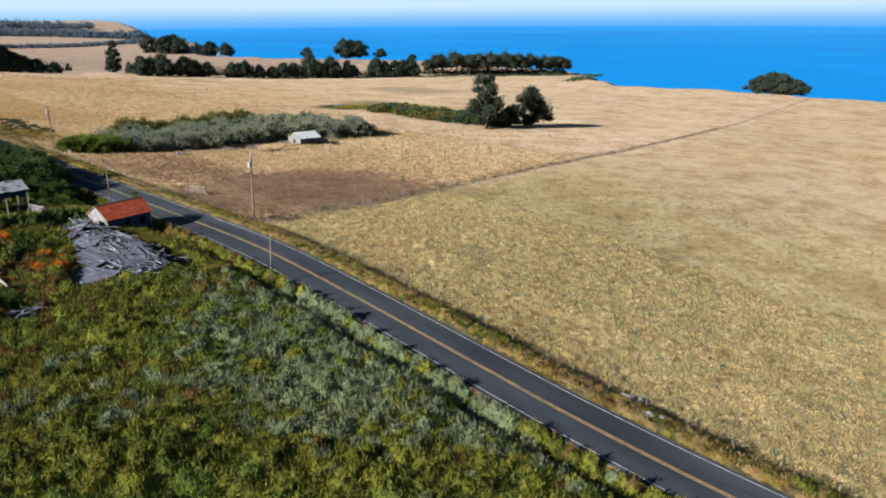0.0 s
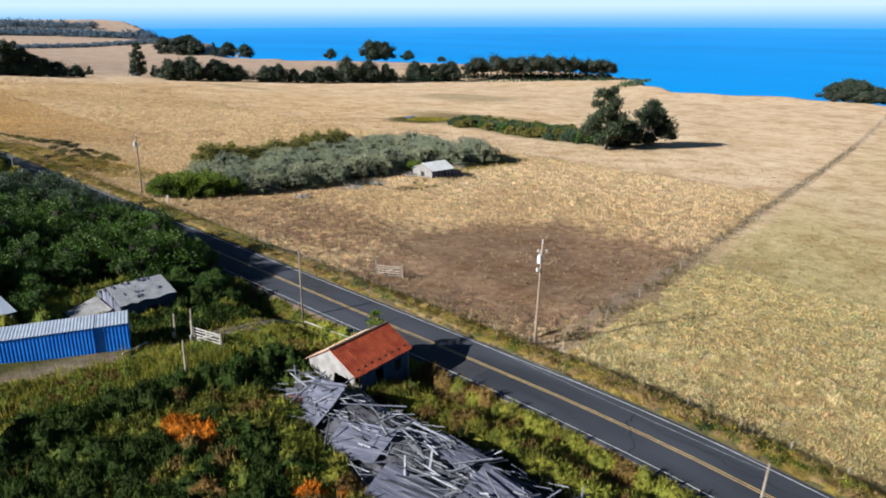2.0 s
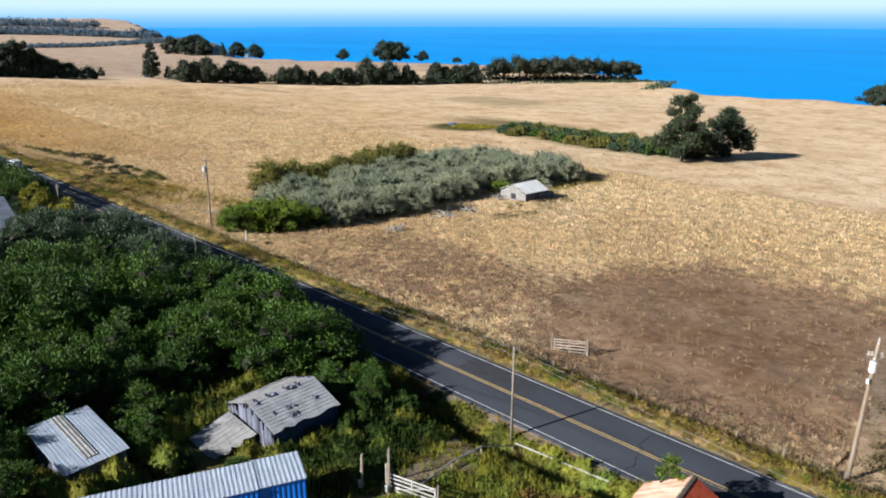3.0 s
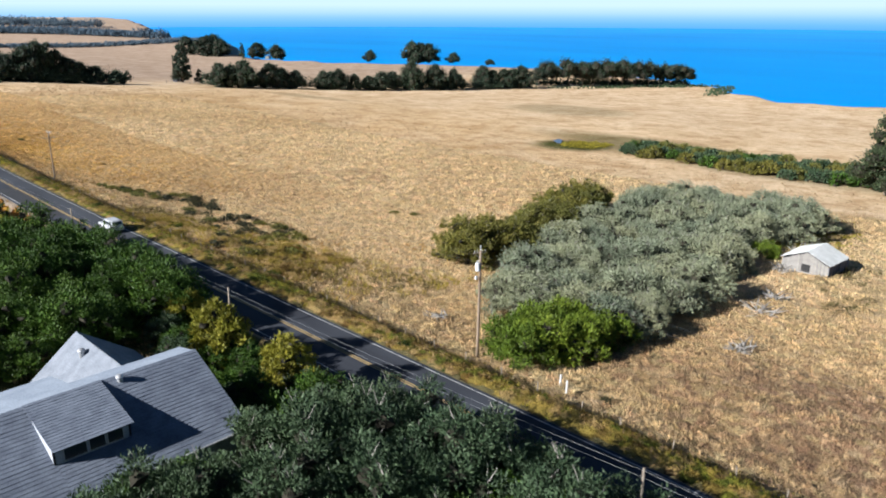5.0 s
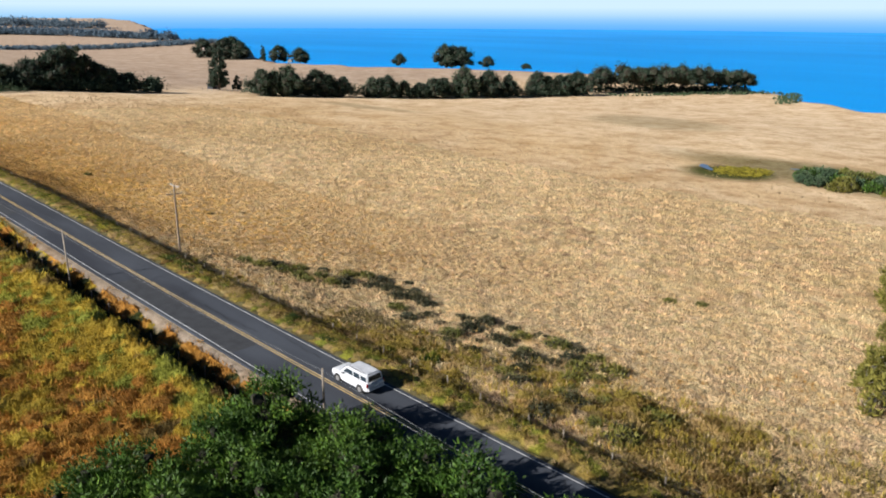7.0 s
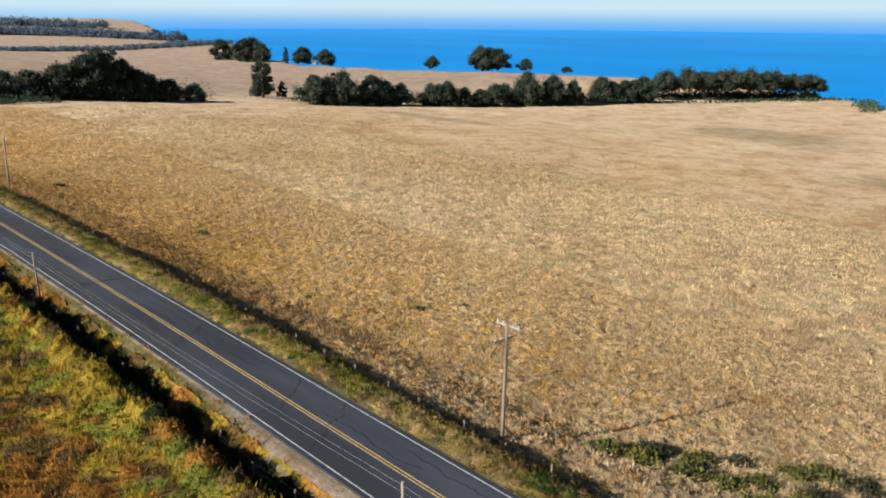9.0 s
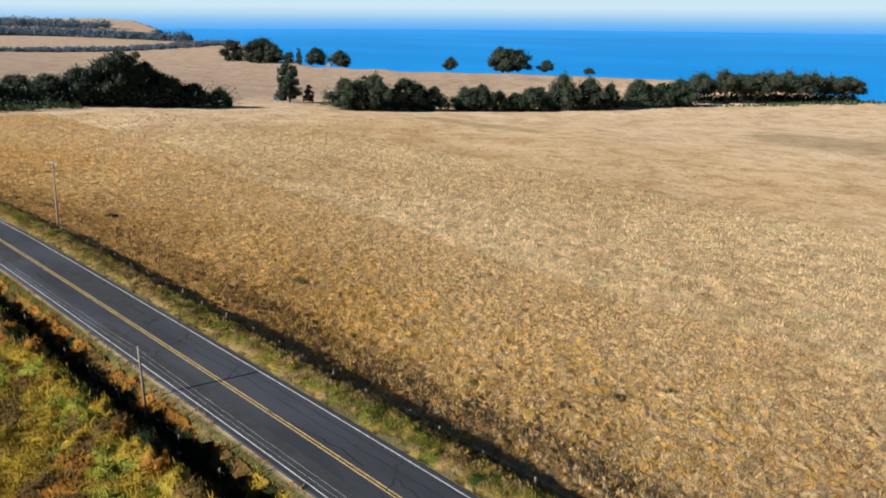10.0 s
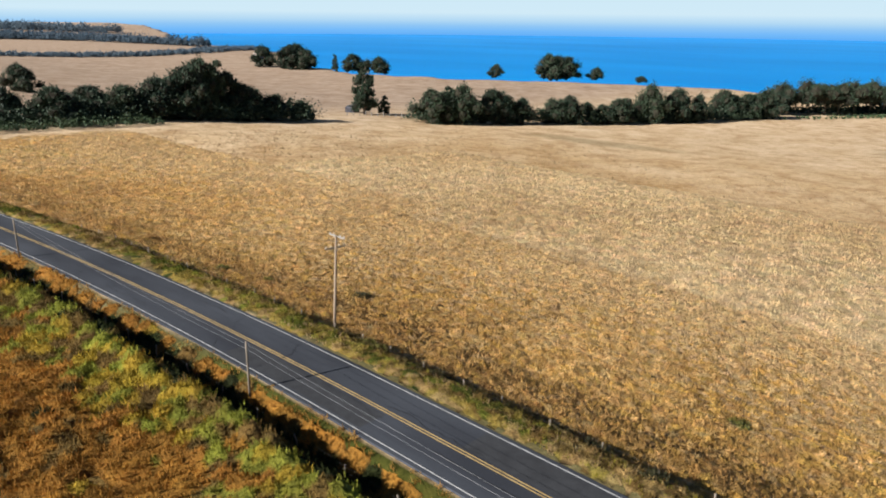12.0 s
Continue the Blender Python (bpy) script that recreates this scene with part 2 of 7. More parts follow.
DIP_Z=[-10,-8.0,-6.5,-5.7,-4.8,-3.7,-2.6,-1.6,-0.65,0.0,0.0,0.45,1.4,1.6,1.6]
SWELL_Y,SWELL_Z=[-200,60,110,190,225,260],[0.8,1.6,1.9,1.5,0.2,0.0]
HOLLOW_Y,HOLLOW_Z=[280,320,365,385,412,440,500],[0.0,-1.0,-2.0,-1.8,-0.7,-0.2,0.0]
def dip(y):
    return sum(np.interp(np.asarray(y,float)+k,DIP_Y,DIP_Z) for k in (-6,0,6))/3
def ground_z(x,y):
    x=np.asarray(x,float); y=np.asarray(y,float)
    u=x-road_x(np.clip(y,-1e9,560))*(1-sm(30,120,abs(x)))
    z=profile(u)
    z=z+sm(250,700,x)*sm(450,950,y)*11
    left=sm(6,18,-u)
    z=z-left*sm(240,320,y)*1.2
    z=z+sm(12,26,x)*(1-sm(48,95,x))*np.interp(y,SWELL_Y,SWELL_Z)
    z=z+(0.45*sm(6.6,10.5,x)+0.55*sm(9,23,x))*(1-sm(90,170,x))*np.interp(y,HOLLOW_Y,HOLLOW_Z)
    z=z+dip(y)*(1-0.55*sm(40,160,abs(x)))*(1-sm(150,300,x))
    z=z+sm(6,14,abs(u))*0.22*wobble(x,y,0.16,1.0)+sm(40,200,x)*0.8*wobble(x,y,0.021,3.0)
    return z

SEA_Z = -58.0
COAST_Y = [-3000, -600, 60, 200, 300, 380, 430, 490, 560, 620, 684, 745, 807, 910, 1017, 1235, 1450, 1741, 2050, 2373, 2900, 4600]
COAST_X = [900, 640, 604, 606, 604, 580, 612, 690, 712, 690, 712, 650, 600, 530, 505, 565, 720, 815, 840, 960, 1230, 1750]


def coast(y):
    return np.interp(y, COAST_Y, COAST_X) + 6 * np.sin(y * 0.11) + 4 * np.sin(y * 0.047 + 1)


def blob(x, y, cx, cy, rx, ry, turn=0.0, soft=0.35):
    """A soft-edged oval weight."""
    c, s = math.cos(radians(turn)), math.sin(radians(turn))
    u, v = ((x - cx) * c + (y - cy) * s) / rx, (-(x - cx) * s + (y - cy) * c) / ry
    return 1 - sm(1 - soft, 1 + soft, np.sqrt(u * u + v * v))


def zones(x, y):
    """Weights of lush, ploughed and bare ground."""
    u = x - road_x(np.minimum(y, 560)) * (1 - sm(30, 120, abs(x)))
    w = wobble(x, y, 0.09)
    left = sm(3.45, 3.8, -u)
    lush = left * np.clip(0.95 - 0.6 * sm(270, 300, y) * sm(9, 15, -u) + 0.2 * w, 0, 1)
    lush = np.maximum(lush, sm(3.4, 3.6, u) * (1 - sm(5.0, 9.0 + 2 * w, u)) * 0.88)
    fence_y = 104 + 0.185 * (x - 10)
    near = sm(0, 6, fence_y - y) * sm(8, 20, u) * (1 - sm(180, 420, x))
    lush = np.maximum(lush, blob(x, y, 196, 318, 18, 14, 0) * 1.0)
    lush = np.maximum(lush, blob(x, y, 215, 275, 26, 75, -12) * 0.7)
    lush = np.maximum(lush, blob(x, y, 345, 425, 36, 42, -35, 0.3) * 0.35)
    lush = np.maximum(lush, blob(x, y, 236, 545, 12, 36, 5, 0.3) * 0.3)
    plough = blob(x, y, 38, 128, 34, 24, 10, 0.5) * np.clip(0.95 + 0.4 * w, 0, 1)
    plough = np.maximum(plough, blob(x, y, 26, 165, 17, 34, 5, 0.5) * 0.55)
    plough = np.maximum(plough, sm(7.5, 9, u) * (1 - sm(9, 13, u)) * sm(200, 260, y) * np.clip(0.5 + 0.5 * w, 0, 0.8))
    plough = np.maximum(plough, blob(x, y, 60, 300, 40, 26, 10, 0.6) * 0.35)
    dirt = sm(262, 275, y) * (1 - sm(325, 350, y))
    bare = sm(3.4, 3.7, -u) * (1 - sm(3.7 + 1.2 * dirt, 3.95 + 1.6 * dirt, -u)) * (0.25 + 0.75 * dirt) + sm(3.4, 3.7, u) * (1 - sm(3.8, 4.3, u)) * 0.15
    bare = np.maximum(bare, blob(x, y, -5.5, 131, 3.0, 7, 0, 0.4) * 0.6)
    track = 1 - sm(1.0, 2.6, abs(y - (127.5 + 0.06 * (x + 20) ** 2 * 0.08)))
    bare = np.maximum(bare, track * sm(5, 8, -u) * (1 - sm(40, 60, -u)) * 0.75)
    path = 1 - sm(0.4, 1.6, abs(y - fence_y - 1.5))
    bare = np.maximum(bare, path * sm(12, 20, u) * 0.7)
    return np.clip(np.stack([lush, plough, bare], -1), 0, 1)


def crops(x, y):
    """Weights of greenish meadow, pale far stubble and rank russet grass."""
    u = x - road_x(np.minimum(y, 560)) * (1 - sm(30, 120, abs(x)))
    fence_y = 104 + 0.185 * (x - 10)
    meadow = sm(0, 5, fence_y - y) * sm(7, 14, u) * np.clip(0.75 + 0.4 * wobble(x, y, 0.03, 1), 0, 1) * (1 - 0.7 * sm(70, 200, x))
    stubble = np.maximum(sm(600, 760, y), sm(250, 420, x) * 0.15)
    gold = sm(285, 350, y + 0.25 * x) * sm(5, 9, u) * (1 - sm(140, 320, x)) * (1 - sm(540, 640, y)) * np.clip(0.75 + 0.45 * wobble(x, y, 0.045, 5) + 0.3 * wobble(x, y, 0.15, 2), 0, 1)
    gold = np.maximum(gold, 0.6 * sm(8, 12, u) * (1 - sm(16, 40, u)) * sm(104, 110, y - 0.185 * u) * np.clip(0.5 + 0.6 * wobble(x, y, 0.06, 3), 0, 1))
    gold = np.maximum(gold, 0.6 * sm(0, 5, fence_y - y) * sm(9, 14, u) * np.clip(0.9 * wobble(x, y, 0.035, 7), 0, 1))
    rank = sm(268, 292, y) * sm(6, 11, -u) * (1 - sm(520, 620, y)) * 0.85
    rank = np.maximum(rank, 0.4 * sm(5, 8, u) * (1 - sm(9, 18 + 8 * wobble(x, y, 0.05, 2), u)) * sm(225, 250, y) * (1 - sm(300, 330, y)))
    return np.clip(np.stack([meadow, stubble, rank, gold], -1), 0, 1)


def build_ground():
    gx = np.concatenate([-np.geomspace(2200, 60, 34), np.arange(-58, -14, 2.0), np.arange(-14, 16, 0.55), np.arange(16, 70, 1.8), np.geomspace(71, 590, 110)])
    gy = np.concatenate([-np.geomspace(2500, 40, 22), np.arange(-36, 470, 1.9), np.geomspace(472, 1000, 110), np.geomspace(1010, 4700, 60)])
    X, Y = np.meshgrid(gx, gy)
    X = X + (coast(Y) - 604) * sm(250, 590, X)
    Z = ground_z(X, Y)
    rough = sm(4.5, 8, abs(X - road_x(np.minimum(Y, 560))))
    Z = Z + rough * 0.10 * wobble(X, Y, 0.7)
    # wooded bluffs further up the coast
    Z = Z + sm(2650, 3500, Y) * 30 * (0.8 + 0.2 * wobble(X, Y, 0.0021, 1.0))
    # the roadbed lies under the pavement
    Z = Z - 0.12 * (1 - sm(3.4, 4.0, abs(X - road_x(Y))))
    edge = coast(gy)
    rim = Z[:, -1]
    cols = [(X, Y, Z)]
    for k, (dx, fz) in enumerate(((3.0, 0.25), (7.0, 0.6), (12.0, 1.15))):
        jag = 2.5 * np.sin(gy * 0.31 + k) + 2 * np.sin(gy * 0.13 + 2 * k)
        cols.append(((edge + 2 + dx + jag)[:, None], gy[:, None], (rim * (1 - fz) + SEA_Z * fz)[:, None]))
    X, Y, Z = (np.concatenate([c[i] for c in cols], 1) for i in range(3))
    ny, nx = X.shape
    idx = np.arange(nx * ny).reshape(ny, nx)
    q = np.stack([idx[:-1, :-1], idx[:-1, 1:], idx[1:, 1:], idx[1:, :-1]], -1).reshape(-1, 4)
    me = mesh_quads("ground", np.stack([X, Y, Z], -1).reshape(-1, 3), q, M_GROUND)
    me.materials.append(M_CLIFF)
    mi = np.zeros((ny - 1, nx - 1), np.int32)
    mi[:, -3:] = 1
    me.polygons.foreach_set("material_index", mi.ravel())
    me.polygons.foreach_set("use_smooth", np.ones(len(q), bool))
    z = zones(X.ravel(), Y.ravel())
    ca = me.color_attributes.new("zone", "FLOAT_COLOR", "POINT")
    ca.data.foreach_set("color", np.concatenate([z, np.ones((len(z), 1))], 1).astype(np.float32).ravel())
    z = crops(X.ravel(), Y.ravel())
    ca = me.color_attributes.new("crop", "FLOAT_COLOR", "POINT")
    ca.data.foreach_set("color", z.astype(np.float32).ravel())
    tagged(new("ground", me), "dry golden coastal pasture sloping to sea cliffs", "ground", kind="structure")


build_ground()


def strip(x0, x1, y0, y1, z, step=4.0):
    """A ribbon along the road between two offsets."""
    ys = np.arange(y0, y1 + 0.01, step)
    rx = road_x(ys)
    co = np.concatenate([np.stack([rx + x0, ys, dip(ys) + z], -1), np.stack([rx + x1, ys, dip(ys) + z], -1)])
    n = len(ys)
    i = np.arange(n - 1)
    return co, np.stack([i, i + n, i + n + 1, i + 1], -1)


co, q = strip(-3.55, 3.55, -60, 900, 0.0)
low, _ = strip(-3.75, 3.75, -60, 900, -0.2)
n = len(co)
h = n // 2
i = np.arange(h - 1)
side = np.concatenate([np.stack([i + n, i, i + 1, i + 1 + n], -1), np.stack([i + h, i + h + n, i + h + 1 + n, i + h + 1], -1)])
tagged(new("road", mesh_quads("road", np.concatenate([co, low]), np.concatenate([q, side]), M_ASPHALT)), "worn grey asphalt two-lane road", "road", kind="structure")
for nm, a, b, mat in (("edge_line", -3.21, -3.11, M_WHITE_LINE), ("edge_line", 3.11, 3.21, M_WHITE_LINE), ("centre_line", -0.19, -0.07, M_YELLOW_LINE), ("centre_line", 0.07, 0.19, M_YELLOW_LINE)):
    c1, q1 = strip(a, b, -60, 900, 0.006)
    tagged(new(nm, mesh_quads(nm, c1, q1, mat)), "painted line on the asphalt road", "road marking", kind="structure")

# ---- sea and distance ----
sx, sy = np.linspace(420, 4800, 60), np.linspace(-4700, 4700, 100)
X, Y = np.meshgrid(sx, sy)
idx = np.arange(X.size).reshape(X.shape)
q = np.stack([idx[:-1, :-1], idx[:-1, 1:], idx[1:, 1:], idx[1:, :-1]], -1).reshape(-1, 4)
tagged(new("sea_water", mesh_quads("sea_water", np.stack([X, Y, np.full_like(X, SEA_Z)], -1).reshape(-1, 3), q, M_SEA)), "deep blue ocean with fine swell", "sea", kind="structure")
# curved glowing wall; haze and farthest water are painted on it
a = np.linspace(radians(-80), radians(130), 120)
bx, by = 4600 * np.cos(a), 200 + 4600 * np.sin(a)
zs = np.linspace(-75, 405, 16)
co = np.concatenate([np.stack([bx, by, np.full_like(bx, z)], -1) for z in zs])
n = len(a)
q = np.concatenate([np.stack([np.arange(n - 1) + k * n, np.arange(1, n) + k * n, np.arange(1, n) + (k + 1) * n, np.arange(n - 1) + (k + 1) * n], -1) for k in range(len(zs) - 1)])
tagged(new("backdrop", mesh_quads("backdrop", co, q, M_HAZE)), "glowing backdrop painted with pale haze along the sea horizon", "haze", kind="structure")
# far haze is painted into these leaf colours as pale blue
M_LEAF_FAR = leafy("haze_tinted_leaves", (0.11, 0.165, 0.235), (0.12, 0.175, 0.245), (0.13, 0.185, 0.255), through=0.5)
M_LEAF_BLUFF = leafy("bluff_cypress_needles", (0.018, 0.034, 0.022), (0.036, 0.062, 0.040), (0.055, 0.085, 0.055), through=0.1)
M_LEAF_SCRUB = leafy("dark_scrub_leaves", (0.022, 0.025, 0.012), (0.062, 0.062, 0.03), (0.11, 0.10, 0.055))

# ---- plants ----
rng = np.random.default_rng(7)


def leaves(name, centres, size, material, out=None, aspect=0.6, r=None, single=False):
    """Leaf clumps: one bent card of two triangles at each centre, leaning outwards, or a single pointed shoot growing out and up."""
    r = r or rng
    n = len(centres)
    p = np.asarray(centres)
    s = (size * r.uniform(0.6, 1.35, n))[:, None]
    if single:
        a = out * 0.7 + r.normal(size=(n, 3)) * 0.45 + np.array([0, 0, 0.55])
        a /= np.linalg.norm(a, axis=1, keepdims=True) + 1e-9
        b = np.cross(a, r.normal(size=(n, 3)))
        b /= np.linalg.norm(b, axis=1, keepdims=True) + 1e-9
        co = np.stack([p - a * s * 0.5 - b * s * aspect * 0.42, p - a * s * 0.4 + b * s * aspect * 0.42, p + a * s * 0.75], 1).reshape(-1, 3)
        return mesh_quads(name, co, np.arange(3 * n).reshape(-1, 3), material)
    d = r.normal(size=(n, 3))
    if out is not None:
        d = d * 0.6 + out
    d /= np.linalg.norm(d, axis=1, keepdims=True) + 1e-9
    a = np.cross(d, r.normal(size=(n, 3)))
    a /= np.linalg.norm(a, axis=1, keepdims=True) + 1e-9
    b = np.cross(d, a)
    co = np.stack([p - a * s * 0.5, p - b * s * aspect * 0.5 + d * s * 0.12, p + a * s * 0.5, p + b * s * aspect * 0.5 + d * s * 0.12], 1).reshape(-1, 3)
    i = np.arange(n) * 4
    tri = np.concatenate([np.stack([i, i + 1, i + 2], -1), np.stack([i, i + 2, i + 3], -1)])
    return mesh_quads(name, co, tri, material)


def clumps(r, lumps, n, fill=0.25, low=-0.55):
    """Points on and in a set of uneven balls (x, y, z, radius), with outward directions."""
    L = np.array(lumps)
    w = L[:, 3] ** 2
    k = r.choice(len(L), n, p=w / w.sum())
    d = r.normal(size=(n, 3))
    d /= np.linalg.norm(d, axis=1, keepdims=True)
    d[:, 2] = np.maximum(d[:, 2], low * r.uniform(0.3, 1, n))
    ph = L[k, 0] * 3.1 + L[k, 1] * 1.7
    bumpy = 1 + 0.26 * np.sin(d[:, 0] * 7 + ph) * np.sin(d[:, 1] * 6 + ph) + 0.14 * np.sin(d[:, 2] * 11 + ph * 2)
    rad = L[k, 3] * bumpy * np.where(r.random(n) < fill, r.uniform(0.4, 0.9, n), r.uniform(0.82, 1.17, n))
    return L[k, :3] + d * rad[:, None], d


def limbs(r, tips, base_r, spread=0.5, kink=0.15):
    """A few tapering stems from the ground to the tips, with a kink halfway."""
    bm = bmesh.new()
    for t in tips:
        t = Vector(t)
        foot = Vector((t.x * 0.15 * spread, t.y * 0.15 * spread, -0.25))
        mid = foot.lerp(t, 0.5) + Vector((r.normal() * kink, r.normal() * kink, 0.1))
        rod(bm, foot, mid, base_r, base_r * 0.65, 5)
        rod(bm, mid, t, base_r * 0.65, base_r * 0.25, 5)
    return bm


def make_shrub(name, label, category, group, material, seed, radius, height, n, size, twiggy=0, bark=None, low=-0.55, lobes=22):
    """Stems, a near-black core that paints in inner shade, and lobes of leafy shoots with gaps between them."""
    r = np.random.default_rng(seed)
    lumps = [(0, 0, height * 0.5, radius * 0.42)]
    for k in range(lobes):
        a, q = k * 2.4 + r.uniform(0, 0.5), radius * 0.95 * math.sqrt((k + 0.6) / lobes)
        br = radius * r.uniform(0.15, 0.29)
        dome = math.sqrt(max(0.05, 1 - (q / radius) ** 2 * 0.8))
        lumps.append((q * math.cos(a), q * math.sin(a), max(br * 0.75, height * dome * r.uniform(0.68, 1.06) - br * 0.8), br))
        if k % 2:
            lumps.append((q * 1.04 * math.cos(a + 0.3), q * 1.04 * math.sin(a + 0.3), max(br * 0.7, height * dome * r.uniform(0.2, 0.55)), br * 1.05))
    top = thing(name, label, category, group)
    pts, out = clumps(r, lumps, n, 0.2, low)
    pts[:, 2] = np.maximum(pts[:, 2], 0.02 + 0.2 * r.random(n))
    part("trunk", limbs(r, [(l[0] * 0.8, l[1] * 0.8, l[2]) for l in lumps[1:6]], 0.06 * radius ** 0.5), bark or M_INNER, top)
    part("crown", leaves("crown", pts, size, material, out, 0.55, r, True), None, top)
    # dark lumps under the leaves put shade into the gaps
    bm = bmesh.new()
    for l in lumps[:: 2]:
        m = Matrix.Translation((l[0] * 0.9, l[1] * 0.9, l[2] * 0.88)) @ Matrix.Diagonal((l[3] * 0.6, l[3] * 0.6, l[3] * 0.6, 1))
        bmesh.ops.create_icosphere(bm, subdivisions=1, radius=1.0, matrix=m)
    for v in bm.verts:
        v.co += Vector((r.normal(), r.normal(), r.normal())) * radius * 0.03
    tagged(part("twig_core", bm, M_INNER, top, "near-black core painting in shade between the leaf clumps"), kind="stuff")
    if twiggy:
        bm = bmesh.new()
        for _ in range(twiggy):
            l = lumps[int(r.integers(0, len(lumps)))]
            a, e = r.uniform(0, 6.3), r.uniform(0.5, 1.4)
            d = Vector((math.cos(a) * math.cos(e), math.sin(a) * math.cos(e), math.sin(e)))
            c = Vector(l[:3])
            rod(bm, c + d * l[3] * 0.5, c + d * l[3] * r.uniform(1.15, 1.6) + Vector((r.normal(), r.normal(), 0)) * 0.12, 0.025, 0.008, 3)
        tagged(part("twig_spray", bm, M_DEADWOOD, top, "bare grey twigs"), kind="stuff")
    return top


# near-black brown: shade between leaves painted in; also on shrub stems
M_INNER = surface("shade_dark_inner", (0.012, 0.012, 0.007), (0.035, 0.03, 0.018), 3, 14, 0.95)
M_DEADWOOD = surface("dead_grey_wood", (0.16, 0.145, 0.13), (0.33, 0.31, 0.28), 2, 12, 0.9, vary=0.2)


def put(proto, x, y, s=1.0, turn=0.0, sink=0.08, flat=1.0):
    """A copy of a plant on the ground."""
    ob = copy_thing(proto, pose(x, y, float(ground_z(x, y)) - sink, 0, 0, turn))
    ob.scale = (s, s, s * flat)
    return ob


def discard(ob):
    for o in (*ob.children_recursive, ob):
        bpy.data.objects.remove(o)


def inside(px, py, poly):
    c = False
    for (x0, y0), (x1, y1) in zip(poly, poly[1:] + poly[:1]):
        if (y0 > py) != (y1 > py) and px < (x1 - x0) * (py - y0) / (y1 - y0) + x0:
            c = not c
    return c


def scatter(poly, gap, r, avoid=()):
    """Even but irregular places in a polygon."""
    xs, ys = [p[0] for p in poly], [p[1] for p in poly]
    out = []
    y = min(ys)
    row = 0
    while y < max(ys):
        x = min(xs) + (row % 2) * gap / 2
        while x < max(xs):
            px, py = x + r.uniform(-0.3, 0.3) * gap, y + r.uniform(-0.3, 0.3) * gap
            if inside(px, py, poly) and not any(a <= px <= b and c <= py <= d for a, b, c, d in avoid):
                out.append((px, py))
            x += gap
        y += gap * 0.87
        row += 1
    return out


def thicket(protos, poly, gap, seed, smin, smax, avoid=(), pick=None):
    r = np.random.default_rng(seed)
    for x, y in scatter(poly, gap, r, avoid):
        k = pick(x, y, r) if pick else int(r.integers(0, len(protos)))
        put(protos[k], x, y, r.uniform(smin, smax), r.uniform(0, 360))


# roadside thicket on the inland side
HOUSE_CLEAR = ((-46, -15.5, 196, 226),)
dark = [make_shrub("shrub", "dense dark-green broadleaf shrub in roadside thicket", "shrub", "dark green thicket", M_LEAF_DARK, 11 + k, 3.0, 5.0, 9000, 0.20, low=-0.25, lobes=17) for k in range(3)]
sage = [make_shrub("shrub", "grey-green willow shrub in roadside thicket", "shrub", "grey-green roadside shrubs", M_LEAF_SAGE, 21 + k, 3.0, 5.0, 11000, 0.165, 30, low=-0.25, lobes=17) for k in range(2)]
thicket(dark + sage, [(-6.5, 142), (-5.8, 176), (-6.2, 196), (-14, 197), (-46, 196), (-54, 190), (-54, 156), (-40, 150), (-27, 149), (-13, 146)], 4.7, 31, 0.8, 1.45,
        pick=lambda x, y, r: int(r.integers(3, 5)) if (r.random() < sm(172, 186, y + 0.35 * x) * 0.9 and x > -34) else int(r.integers(0, 3)))
thicket(dark, [(-6.0, 228), (-6.0, 262), (-9, 267), (-20, 266), (-28, 261), (-44, 258), (-50, 226), (-18, 226)], 4.7, 33, 0.72, 1.35)
thicket(dark, [(-50, 196), (-40, 196), (-40, 226), (-52, 226)], 4.5, 34, 0.7, 1.0)
thicket(dark + sage, [(-15, 196), (-6.4, 196), (-6.2, 228), (-15, 226), (-15.2, 216)], 3.9, 35, 0.55, 0.85)
thicket(dark, [(-27, 223.5), (-15, 220.5), (-15, 227), (-34, 227)], 4.2, 36, 0.6, 0.9)
yellow = [make_shrub("small_tree", "yellow-green leafy young tree beside the house", "tree", "yellow-green trees by the house", M_LEAF_YELLOW, 41 + k, 2.1, 5.0, 5000, 0.26, low=-0.4) for k in range(2)]
for x, y, s in ((-10.5, 215.5, 1.3), (-8.8, 207.5, 1.15), (-8.6, 226.0, 1.0), (-6.9, 221.5, 0.85)):
    put(yellow[int(y) % 2], x, y, s, y * 37)
# tall willows leaning over the road edge
for k, (x, y, s) in enumerate(((-7.0, 171.5, 1.2), (-6.8, 175, 1.35), (-7.2, 178, 1.4), (-7.4, 182.5, 1.4), (-11, 178, 1.35), (-11.5, 173, 1.25), (-7.8, 187, 1.45), (-8.2, 191.5, 1.4), (-11.5, 185, 1.5), (-12.0, 190, 1.45), (-16, 187, 1.4), (-20, 190, 1.35), (-9.5, 195, 1.2), (-14.5, 194.5, 1.25), (-18.4, 196.2, 1.15))):
    put(sage[k % 2], x, y, s, x * 61 + y * 17)
for k, (x, y, s) in enumerate(((-7.6, 146, 1.15), (-7.8, 151, 1.3), (-7.6, 156, 1.4), (-7.8, 161, 1.4), (-7.6, 166, 1.4), (-7.6, 232, 1.45), (-7.6, 237, 1.5), (-7.6, 242, 1.45), (-7.6, 247, 1.5), (-7.8, 252, 1.3), (-8, 257, 1.05), (-8.2, 261.0, 0.75), (-9.5, 228, 1.3), (-13, 200, 1.0), (-13.5, 205, 0.8), (-26.8, 196.8, 0.85), (-23.6, 197.0, 0.8), (-30.6, 196.2, 0.75))):
    put(dark[k % 3], x, y, s, x * 61 + y * 17)
